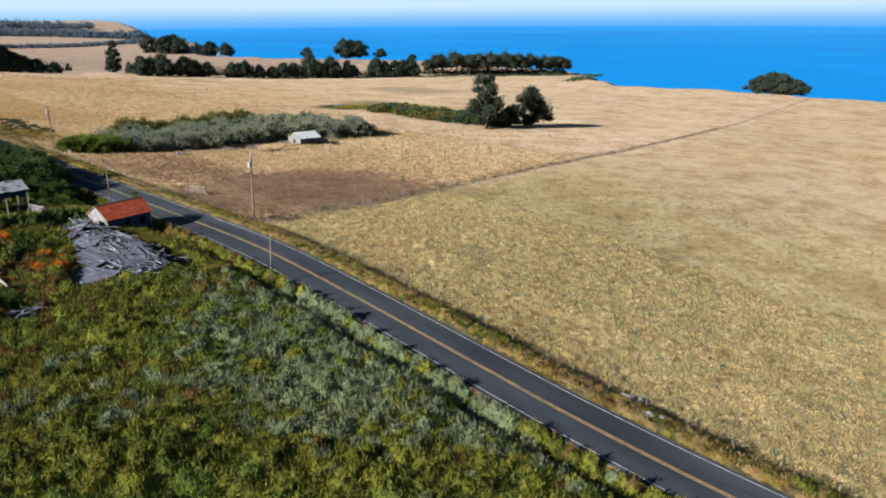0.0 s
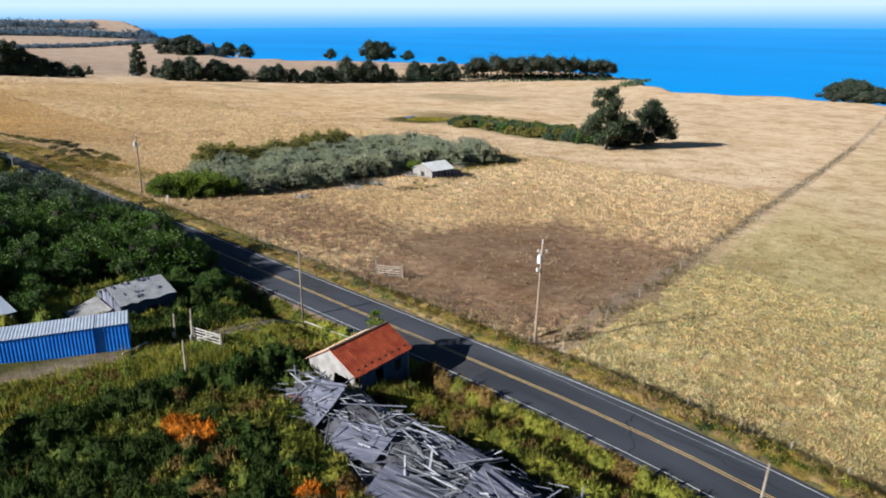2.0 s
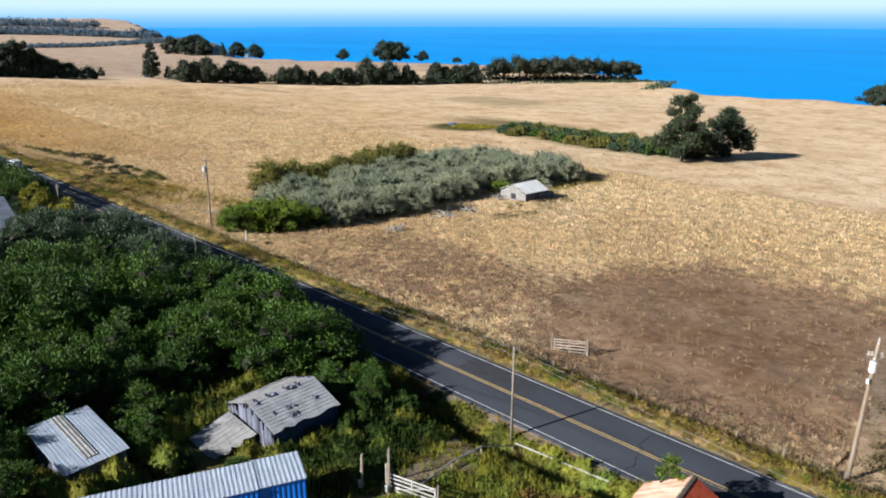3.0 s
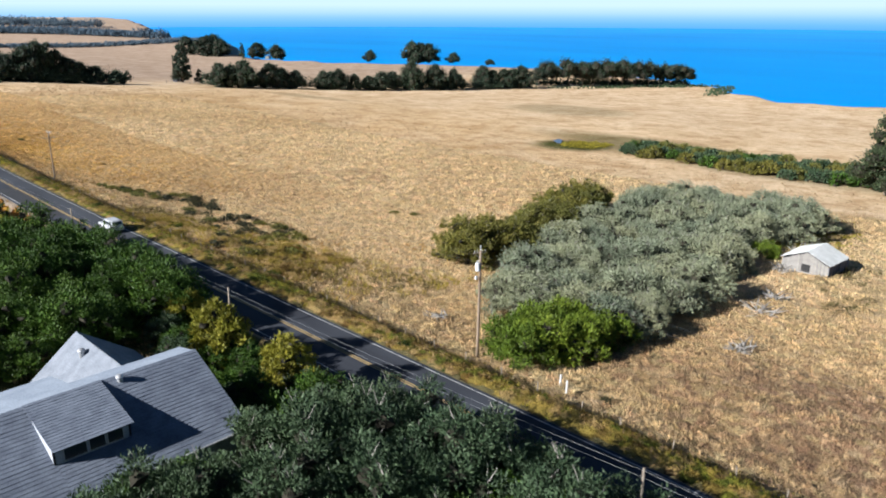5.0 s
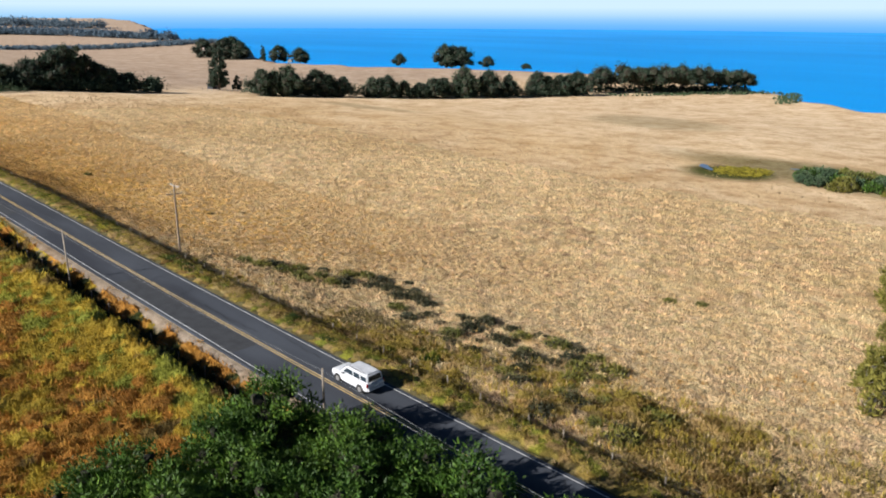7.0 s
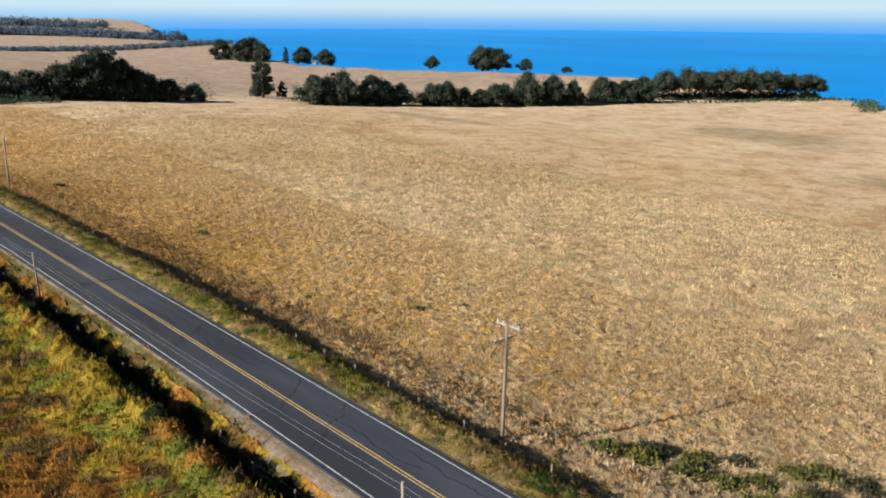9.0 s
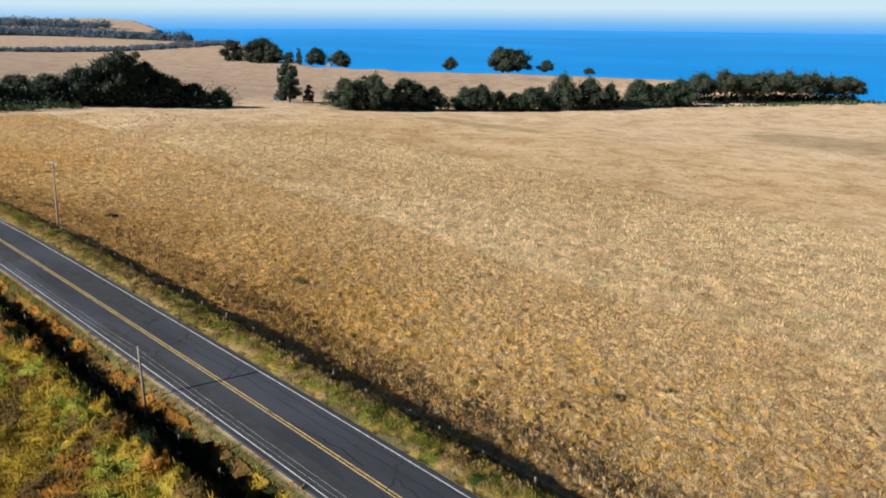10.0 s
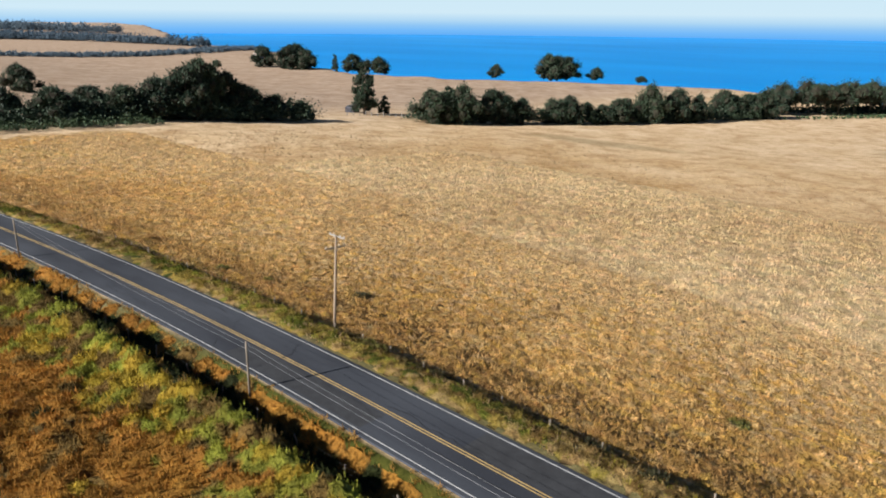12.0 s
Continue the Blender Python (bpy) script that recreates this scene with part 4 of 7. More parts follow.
def grey_barn():
    x0, x1, y0, y1 = -21.0, -15.0, 136.0, 142.2
    g = 0.9
    t = thing("barn", "small weathered grey barn with torn shingle roof", "barn", at=(-18, 139, g), turn=1)
    a, b, c, d = x0 + 18, x1 + 18, y0 - 139, y1 - 139
    zr, ze = 3.55, 2.35
    roof("roof_section", t, M_SHAKE_PALE, (a, 0, zr), (b, 0, zr - 0.08), (b, c - 0.4, ze - 0.15), (a, c - 0.4, ze - 0.05), courses=11, jag=0.10, seed=2)
    rr = np.random.default_rng(8)
    for k in range(16):
        o = part("loose_shingle", block(bmesh.new(), -0.12, 0.12, -0.2, 0.2, 0, 0.02), M_PLANK, t)
        u, v = rr.uniform(0.03, 0.97), rr.choice((0.06, 0.5, 0.75)) + rr.uniform(-0.04, 0.04)
        o.matrix_basis = pose(a + (b - a) * u, (c - 0.4) * v, zr + (ze - zr - 0.1) * v + 0.1, 20 + rr.normal(0, 10), rr.normal(0, 8), rr.normal(0, 15))
    roof("roof_section", t, M_SHAKE, (a + 0.2, 0.1, zr - 0.14), (b - 0.2, 0.1, zr - 0.2), (b - 0.2, d + 0.4, ze - 0.25), (a + 0.2, d + 0.4, ze - 0.25), courses=9, jag=0.05, seed=9)
    # front boards darker than the rest to paint in shade below the eave
    planks_wall(t, M_SHADE_BOARDS, (a + 0.1, c), (b - 0.1, c), -0.6, ze, seed=3, ragged=0.15)
    planks_wall(t, M_PLANK, (a + 0.1, d), (b - 0.1, d), -0.6, ze, seed=4)
    for xx, rg in ((a + 0.1, 0.7), (b - 0.1, 0.05)):
        planks_wall(t, M_PLANK, (xx, c), (xx, d), -0.6, lambda u: ze + (zr - ze) * (1 - abs(2 * u - 1)) - 0.08, seed=5, ragged=rg)
    # dark slab on the boards stands in for an unlit opening
    part("doorway", block(bmesh.new(), -0.3, 0.9, c - 0.07, c - 0.03, -0.5, 1.5), M_DARK, t, "dark panel painting in the shade of a doorway")
    l = thing("lean_to", "collapsed lean-to roof of grey shingles beside the barn", "shed", at=(-22.7, 139.4, 1.6), turn=6)
    roof("roof_section", l, M_SHAKE, (-1.8, 1.9, 0.55), (1.6, 1.7, 1.35), (1.5, -1.9, 0.7), (-2.0, -1.4, 0.05), courses=8, jag=0.12, seed=11)
    roof("roof_section", l, M_SHAKE, (-1.8, 1.9, 0.55), (1.6, 1.7, 1.35), (1.7, 2.8, 0.2), (-1.9, 2.9, -0.1), courses=4, jag=0.12, seed=12)
    for x, y, z in ((-1.7, -1.2, 0.05), (1.3, -1.6, 0.65), (1.5, 1.5, 1.25), (-1.6, 1.6, 0.5)):
        bm = bmesh.new()
        rod(bm, (x, y, -0.4), (x, y, z + 0.03), 0.06, 0.05, 6)
        part("post", bm, M_POST, l)


grey_barn()


def tin_shed():
    g = float(ground_z(-31, 144))
    t = thing("tin_shed", "small shed with white sheet-metal roof and a rusty strip", "shed", at=(-31.2, 143.4, g), turn=3)
    roof("roof_sheet", t, M_WHITE_METAL, (-2.4, 3.1, 2.5), (1.9, 3.1, 2.5), (1.9, -3.1, 1.6), (-2.4, -3.1, 1.6), waves=16, amp=0.004)
    roof("patch_sheet", t, M_SHAKE, (-0.7, 3.05, 2.56), (0.1, 3.05, 2.56), (0.1, -2.4, 1.76), (-0.7, -2.4, 1.76), label="rusty grey roof strip", waves=3, amp=0.02)
    planks_wall(t, M_PLANK, (-2.2, -2.9), (1.7, -2.9), -0.4, 1.6, seed=21)
    planks_wall(t, M_PLANK, (-2.2, 2.9), (1.7, 2.9), -0.4, 2.45, seed=22)
    planks_wall(t, M_PLANK, (-2.2, -2.9), (-2.2, 2.9), -0.4, lambda u: 1.6 + 0.85 * u, seed=23)
    planks_wall(t, M_PLANK, (1.7, -2.9), (1.7, 2.9), -0.4, lambda u: 1.6 + 0.85 * u, seed=24)


tin_shed()


def house():
    g = 1.2
    t = thing("house", "farmhouse with light grey shingle gable roofs among the trees", "house", at=(0, 0, 0))
    zr, ze = 7.9, 4.4
    xl, xr, yr, yn, yf = -38.0, -17.4, 206.1, 199.2, 208.3
    zf, yb, zb, xb = 7.35, 211.9, 6.55, -25.5
    da, db, yd, fall = -28.9, -24.3, 201.7, (zr - ze) / (yr - yn)
    zd = zr - fall * (yr - yd)
    roof("main_roof", t, M_FRONT_SLOPE, (db - 0.1, yr, zr), (xr, yr, zr), (xr, yn, ze), (db - 0.1, yn, ze), courses=26, seed=1)
    roof("main_roof", t, M_FRONT_SLOPE, (xl, yr, zr), (da + 0.1, yr, zr), (da + 0.1, yn, ze), (xl, yn, ze), courses=26, seed=2)
    roof("main_roof", t, M_FRONT_SLOPE, (da + 0.1, yd, zd), (db - 0.1, yd, zd), (db - 0.1, yn, ze), (da + 0.1, yn, ze), courses=10, seed=8)
    # rear slopes borrow a paler material to paint in their sunlit brightness
    roof("rear_roof", t, M_WHITE_METAL, (xl, yr, zr - 0.06), (xb, yr, zr - 0.06), (xb, yb, zb), (xl, yb, zb), courses=20, seed=3)
    roof("rear_roof", t, M_WHITE_METAL, (xb, yr, zr - 0.06), (xr - 0.12, yr, zr - 0.06), (xr - 0.12, yf, zf), (xb, yf, zf), courses=12, seed=7)
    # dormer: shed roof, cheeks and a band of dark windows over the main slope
    roof("dormer_roof", t, M_FRONT_SLOPE, (da - 0.1, yr, zr + 0.06), (db + 0.1, yr, zr + 0.06), (db + 0.1, yd - 0.5, 6.82), (da - 0.1, yd - 0.5, 6.82), courses=18, seed=4)
    for x, k in ((da, 1), (db, -1)):
        part("dormer_wall", slab([(x, yr - 0.6, zr - 0.25), (x, yd, 6.8), (x, yd, zd - 0.1)], (0.12 * k, 0, 0)), M_WALL_PALE, t)
    part("dormer_front", slab([(da, yd, zd - 0.1), (db, yd, zd - 0.1), (db, yd, 6.82), (da, yd, 6.82)], (0, 0.14, 0)), M_WALL_PALE, t)
    for x0, x1 in ((da + 0.55, da + 1.95), (da + 2.02, da + 3.05), (da + 3.12, db - 0.45)):
        w = part("window", block(bmesh.new(), x0, x1, yd - 0.05, yd, zd + 0.12, 6.72, 0.01), M_TRIM, t, "white-framed dormer window")
        part("pane", block(bmesh.new(), x0 + 0.06, x1 - 0.06, yd - 0.065, yd - 0.05, zd + 0.18, 6.68), M_GLASS, w)
    # walls under the main roof
    part("front_wall", slab([(xl + 0.3, yn + 0.5, g - 0.4), (xr - 0.4, yn + 0.5, g - 0.4), (xr - 0.4, yn + 0.5, ze + 0.15), (xl + 0.3, yn + 0.5, ze + 0.15)], (0, 0.15, 0)), M_WALL_PALE, t)
    part("back_wall", slab([(xb, yf - 0.3, g - 0.4), (xr - 0.4, yf - 0.3, g - 0.4), (xr - 0.4, yf - 0.3, zf), (xb, yf - 0.3, zf)], (0, -0.15, 0)), M_WALL_PALE, t)
    part("back_wall", slab([(xl + 0.3, yb - 0.3, g - 0.4), (xb - 0.2, yb - 0.3, g - 0.4), (xb - 0.2, yb - 0.3, zb), (xl + 0.3, yb - 0.3, zb)], (0, -0.15, 0)), M_WALL_PALE, t)
    part("gable_wall", slab([(xr - 0.4, yn + 0.65, g - 0.4), (xr - 0.4, yf - 0.45, g - 0.4), (xr - 0.4, yf - 0.45, zf - 0.02), (xr - 0.4, yr, zr - 0.12), (xr - 0.4, yn + 0.65, ze + 0.2)], (-0.15, 0, 0)), M_WALL_PALE, t)
    part("gable_wall", slab([(xl + 0.3, yn + 0.65, g - 0.4), (xl + 0.3, yb - 0.45, g - 0.4), (xl + 0.3, yb - 0.45, zb), (xl + 0.3, yr, zr - 0.12), (xl + 0.3, yn + 0.65, ze + 0.2)], (0.15, 0, 0)), M_WALL_PALE, t)
    part("gable_wall", slab([(xb - 0.2, yf - 0.3, g - 0.4), (xb - 0.2, yb - 0.45, g - 0.4), (xb - 0.2, yb - 0.45, zb), (xb - 0.2, yf - 0.3, zf - 0.1)], (-0.15, 0, 0)), M_WALL_PALE, t)
    for x in (-21.5, -32.5):
        w = part("window", block(bmesh.new(), x - 0.7, x + 0.7, yn + 0.43, yn + 0.5, 2.2, 3.5, 0.01), M_TRIM, t)
        part("pane", block(bmesh.new(), x - 0.6, x + 0.6, yn + 0.41, yn + 0.43, 2.3, 3.4), M_GLASS, w)
    # rear wing
    rx, z2, e2, ye = -21.4, 6.7, 3.6, 218.3
    roof("wing_roof", t, M_ROOF, (rx, ye, z2), (rx, 207.2, z2), (rx - 3.9, 209.6, e2), (rx - 3.9, ye, e2), courses=17, seed=5)
    roof("wing_roof", t, M_ROOF, (rx, ye, z2), (rx, 207.2, z2), (rx + 4.3, 209.6, e2), (rx + 4.3, ye, e2), courses=17, seed=6)
    part("gable_wall", slab([(rx - 3.5, ye - 0.4, g - 0.4), (rx + 3.9, ye - 0.4, g - 0.4), (rx + 3.9, ye - 0.4, e2 + 0.2), (rx, ye - 0.4, z2 - 0.1), (rx - 3.5, ye - 0.4, e2 + 0.2)], (0, -0.15, 0)), M_WALL_PALE, t)
    for x, s in ((rx - 3.5, 1), (rx + 3.9, -1)):
        part("wing_wall", slab([(x, 211, g - 0.4), (x, ye - 0.55, g - 0.4), (x, ye - 0.55, e2 + 0.2), (x, 211, e2 + 0.2)], (s * 0.15, 0, 0)), M_WALL_PALE, t)
    for y0, z0, x0, x1 in ((yn, ze, xl, xr), (yb, zb - 0.1, xl, xb)):
        bm = bmesh.new()
        rod(bm, (x0, y0 - 0.05 * (1 if y0 == yn else -1), z0 + 0.0), (x1, y0 - 0.05 * (1 if y0 == yn else -1), z0 + 0.0), 0.07)
        part("gutter", bm, M_TRIM, t)
    for x, y, z, s in ((-22.3, 214.9, 6.0, 0.3), (-23.1, 205.6, 7.5, 0.28)):
        bm = bmesh.new()
        rod(bm, (x, y, z - 0.2), (x, y, z + 0.45), s * 0.7, s * 0.7, 12)
        r = bmesh.ops.create_uvsphere(bm, u_segments=12, v_segments=6, radius=s)
        bmesh.ops.transform(bm, matrix=Matrix.Translation((x, y, z + 0.5)) @ Matrix.Diagonal((1, 1, 0.7, 1)), verts=r["verts"])
        part("roof_vent", bm, M_GALV, t, "grey round roof vent")


house()


M_GREYWASH = surface("worn_whitewash", (0.16, 0.15, 0.14), (0.28, 0.27, 0.25), 1.2, 10, 0.85, vary=0.15)
M_GREYTIN = surface("dull_tin_roof", (0.62, 0.63, 0.60), (0.80, 0.81, 0.78), 0.9, 8, 0.7)


def pasture_shed():
    g = float(ground_z(82.0, 194.6)) - 0.05
    t = thing("cabin", "old whitewashed wooden cabin leaning in dry pasture", "cabin", at=(82.0, 194.6, g), turn=-3)
    t.scale = (1.2, 1.2, 1.1)
    zr, ze = 3.7, 2.15
    roof("roof_section", t, M_GREYTIN, (-3.0, 0, zr), (3.4, 0, zr - 0.15), (3.4, -3.2, ze - 0.2), (-3.0, -3.2, ze), courses=8, jag=0.06, seed=1)
    roof("roof_section", t, M_GREYTIN, (-3.0, 0, zr), (3.4, 0, zr - 0.15), (3.4, 3.4, ze), (-3.0, 3.4, ze), courses=8, jag=0.06, seed=2)
    planks_wall(t, M_GREYWASH, (-2.9, 3.1), (-2.9, -2.9), -0.4, lambda u: ze + (zr - ze) * (1 - abs(2 * u - 1)) - 0.12, seed=31, ragged=0.1)
    planks_wall(t, M_PLANK, (3.2, 3.1), (3.2, -2.9), -0.4, lambda u: ze + (zr - ze) * (1 - abs(2 * u - 1)) - 0.2, seed=32)
    planks_wall(t, M_PLANK, (-2.9, -2.9), (3.2, -2.9), -0.4, ze - 0.05, seed=33)
    planks_wall(t, M_PLANK, (-2.9, 3.1), (3.2, 3.1), -0.4, ze - 0.05, seed=34)
    # dark slab over the boards paints in the window's inner shade
    part("window", block(bmesh.new(), -2.99, -2.93, -0.6, 0.5, 0.7, 1.8), M_DARK, t, "dark panel painting in the shade of an empty window")
    roof("annex_roof", t, M_SHAKE, (3.3, 2.4, 1.9), (6.0, 2.2, 1.2), (6.0, -2.4, 1.0), (3.3, -2.6, 1.7), courses=6, jag=0.1, seed=7)
    planks_wall(t, M_PLANK, (3.3, -2.4), (5.9, -2.3), -0.4, lambda u: 1.65 - 0.65 * u, seed=35)
    planks_wall(t, M_PLANK, (5.9, -2.3), (5.9, 2.1), -0.4, 1.0, seed=36)


pasture_shed()


def far_house(x, y, turn, w, d, h, rise, mat, roof_mat, label):
    """A plain gabled building with windows and a door."""
    g = float(ground_z(x, y))
    t = thing("farm_building", label, "house", "distant farm buildings", (x, y, g), turn)
    part("walls", block(bmesh.new(), -w / 2, w / 2, -d / 2, d / 2, -0.6, h, 0.03), mat, t)
    roof("roof_slope", t, roof_mat, (-w / 2 - 0.4, 0, h + rise), (w / 2 + 0.4, 0, h + rise), (w / 2 + 0.4, -d / 2 - 0.5, h - 0.2), (-w / 2 - 0.4, -d / 2 - 0.5, h - 0.2), courses=6)
    roof("roof_slope", t, roof_mat, (-w / 2 - 0.4, 0, h + rise), (w / 2 + 0.4, 0, h + rise), (w / 2 + 0.4, d / 2 + 0.5, h - 0.2), (-w / 2 - 0.4, d / 2 + 0.5, h - 0.2), courses=6)
    for s in (-1, 1):
        part("gable", slab([(s * w / 2, -d / 2, h), (s * w / 2, d / 2, h), (s * w / 2, 0, h + rise - 0.1)], (-s * 0.2, 0, 0)), mat, t)
    for k in range(max(1, int(w / 4))):
        u = -w / 2 + (k + 0.5) * 4
        part("window", block(bmesh.new(), u - 0.6, u + 0.6, -d / 2 - 0.05, -d / 2 + 0.02, h * 0.35, h * 0.75, 0.01), M_GLASS, t)
    part("door", block(bmesh.new(), w / 2 - 1.4, w / 2 - 0.4, -d / 2 - 0.04, -d / 2 + 0.02, -0.3, min(2.1, h * 0.8), 0.01), M_DARK, t)


M_PINK_WALL = surface("faded_pink_boards", (0.42, 0.33, 0.30), (0.58, 0.48, 0.44), 0.5, 4, 0.85)
far_house(560, 1310, 25, 13, 10, 6.5, 4.0, M_PINK_WALL, M_GREYTIN, "pale pink two-storey farmhouse among distant trees")
far_house(512, 1018, 40, 8, 5, 2.6, 1.2, M_GREYWASH, M_WHITE_METAL, "small white shed by distant trees")
far_house(224, 692, 10, 6, 5, 2.6, 1.6, M_PLANK, M_SHAKE, "old grey plank shed by the windbreak")
far_house(90, 690, 5, 6, 4, 2.3, 1.2, M_GREYWASH, M_GREYTIN, "small pale shed behind the windbreak")
for k in range(16):
    x, y = 206 + 2.6 * k, 674 - 1.7 * k
    t = thing("fence_post", "bleached upright post beside the windbreak", "post", "windbreak posts", (x, y, float(ground_z(x, y))))
    bm = bmesh.new()
    rod(bm, (0, 0, -0.4), (0.1 * math.sin(k * 3), 0.1, 1.8 + 0.8 * math.sin(k * 2.3)), 0.22, 0.17, 6)
    part("post", bm, M_GREYWASH, t)

# ---- roadside ----
M_WHITE_PAINT = surface("white_car_paint", (0.46, 0.47, 0.49), (0.52, 0.53, 0.55), 0.6, 4, 0.22, relief=0.0, spec=0.6)
M_TYRE = surface("black_rubber", (0.012, 0.012, 0.012), (0.025, 0.025, 0.025), 6, 30, 0.85)
M_RIM = surface("alloy_rim", (0.35, 0.36, 0.37), (0.5, 0.5, 0.52), 5, 30, 0.35, metal=0.8)
M_BLACK = surface("black_plastic", (0.012, 0.012, 0.013), (0.028, 0.028, 0.03), 5, 30, 0.5)
M_RED_LAMP = surface("red_tail_lamp", (0.14, 0.01, 0.01), (0.22, 0.015, 0.015), 5, 30, 0.2, relief=0)
M_CLEAR_LAMP = surface("clear_lamp", (0.55, 0.57, 0.6), (0.7, 0.72, 0.75), 5, 30, 0.12, relief=0)
M_CERAMIC = surface("pale_ceramic", (0.55, 0.55, 0.53), (0.72, 0.72, 0.70), 4, 20, 0.35)
M_STEEL_GREY = surface("grey_painted_steel", (0.50, 0.52, 0.54), (0.66, 0.68, 0.70), 2, 12, 0.5)
M_WIRE = surface("dark_wire", (0.02, 0.02, 0.02), (0.04, 0.04, 0.04), 4, 20, 0.6)
M_GATE = surface("whitewashed_gate_wood", (0.25, 0.24, 0.22), (0.42, 0.40, 0.37), 2, 14, 0.85, vary=0.1)
M_ROCK = surface("pale_lichen_rock", (0.24, 0.22, 0.20), (0.52, 0.49, 0.46), 1.5, 9, 0.95, relief=0.6, dist=0.05)


def tube(pts, radii, n=10):
    """One tapering round piece along a line of points."""
    bm = bmesh.new()
    rows = []
    for k, (p, r) in enumerate(zip(pts, radii)):
        p = Vector(p)
        d = (Vector(pts[min(k + 1, len(pts) - 1)]) - Vector(pts[max(k - 1, 0)])).normalized()
        u = d.orthogonal().normalized() if abs(d.z) < 0.9 else Vector((1, 0, 0))
        u = (u - d * u.dot(d)).normalized()
        w = d.cross(u)
        rows.append([bm.verts.new(p + (u * math.cos(2 * math.pi * i / n) + w * math.sin(2 * math.pi * i / n)) * r) for i in range(n)])
    for a, b in zip(rows, rows[1:]):
        for i in range(n):
            bm.faces.new((a[i], a[(i + 1) % n], b[(i + 1) % n], b[i]))
    bm.faces.new(rows[0][::-1])
    bm.faces.new(rows[-1])
    bmesh.ops.recalc_face_normals(bm, faces=bm.faces)
    for f in bm.faces:
        f.smooth = len(f.verts) == 4
    return bm


def utility_pole(x, y, h, lean_x=0.0, lean_y=0.0, arms=(), transformer=False, label="tall weathered wooden utility pole in roadside grass"):
    """arms: (metres below the top, turn, half length)."""
    g = float(ground_z(x, y))
    t = thing("utility_pole", label, "utility pole", "utility poles", (x, y, g))
    zs = [-0.4] + [h * k / 5 for k in range(1, 6)]
    part("pole", tube([(lean_x * z, lean_y * z, z) for z in zs], [0.17 - 0.06 * max(z, 0) / h for z in zs]), M_POLE, t)
    for k, (down, arm_turn, half) in enumerate(arms):
        z = h - down
        px, py = lean_x * z, lean_y * z
        arm = part("crossarm", block(bmesh.new(), -half, half, 0.1, 0.21, -0.06, 0.06, 0.01), M_GATE if k else M_POST, t, "weathered wooden crossarm")
        arm.matrix_basis = pose(px, py, z, 0, 2 * k, arm_turn)
        for u in (-half + 0.12, -half * 0.4, half * 0.4, half - 0.12):
            part("insulator", tube([(u, 0.155, 0.06), (u, 0.155, 0.14), (u, 0.155, 0.15), (u, 0.155, 0.24)], [0.02, 0.02, 0.055, 0.035], 8), M_CERAMIC, arm)
        for u in (-0.6, 0.6):
            bm = bmesh.new()
            rod(bm, (u, 0.16, -0.05), (0, 0.16, -0.55), 0.018, 0.018, 5)
            part("brace", bm, M_GALV, arm)
    if transformer:
        tr = part("transformer", bmesh_can(0.24, 0.85), M_STEEL_GREY, t, "pale grey can transformer")
        tr.matrix_basis = pose(lean_x * h * 0.88 - 0.42, lean_y * h * 0.88 - 0.05, h - 2.0)
        for u in (-0.1, 0.1):
            part("bushing", tube([(u, 0, 0.85), (u, 0, 1.1)], [0.04, 0.025], 8), M_CERAMIC, tr)
        bm = bmesh.new()
        rod(bm, (0, 0, 0.5), (0.36, 0, 0.5), 0.04, 0.04, 6)
        part("bracket", bm, M_GALV, tr)
        lp = part("meter_box", block(bmesh.new(), -0.12, 0.12, -0.09, 0.09, -0.18, 0.18, 0.02), M_STEEL_GREY, t)
        lp.matrix_basis = pose(lean_x * h * 0.73 - 0.55, lean_y * h * 0.7, h - 2.7)
        bm = bmesh.new()
        rod(bm, (0, 0, 0), (0.5, 0, 0), 0.025, 0.025, 6)
        part("bracket", bm, M_GALV, lp)
        pin = bmesh.new()
        rod(pin, (lean_x * h, lean_y * h, h), (lean_x * h, lean_y * h, h + 0.5), 0.05, 0.03, 6)
        part("pole_pin", pin, M_CERAMIC, t)
    return Vector((x + lean_x * h, y + lean_y * h, g + h))


def bmesh_can(r, h):
    bm = bmesh.new()
    rod(bm, (0, 0, 0), (0, 0, h * 0.93), r, r, 16)
    rod(bm, (0, 0, h * 0.93), (0, 0, h), r * 1.06, r * 0.7, 16)
    rod(bm, (0, 0, h * 0.2), (0, 0, h * 0.24), r * 1.04, r * 1.04, 16)
    return bm


LOW, TOP = (1.2, -8, 1.15), (0.05, -86, 1.1)
tops = [utility_pole(10.0, -12.0, 11.0, arms=(LOW,)), utility_pole(10.1, 106.7, 11.2, 0.035, -0.02, ((0.9, -60, 0.55),), True, label="utility pole with pale transformer by pasture fence corner"), utility_pole(11.3, 204.0, 11.4, 0.02, 0.0, ((0.3, -20, 0.7),), True, label="utility pole with transformer beside bright green shrub"),
        utility_pole(10.9, 319.9, 9.9, 0.01, 0.0, (LOW, TOP), label="utility pole with two crossed arms in dry grass"), utility_pole(10.0, 433.4, 9.6, 0.06, 0.0, (LOW, TOP), label="leaning utility pole with two crossed arms"), utility_pole(5.0, 548.0, 10.0, arms=(LOW, TOP))]


M_CABLE = surface("pale_weathered_cable", (0.22, 0.23, 0.24), (0.32, 0.33, 0.34), 4, 20, 0.5)


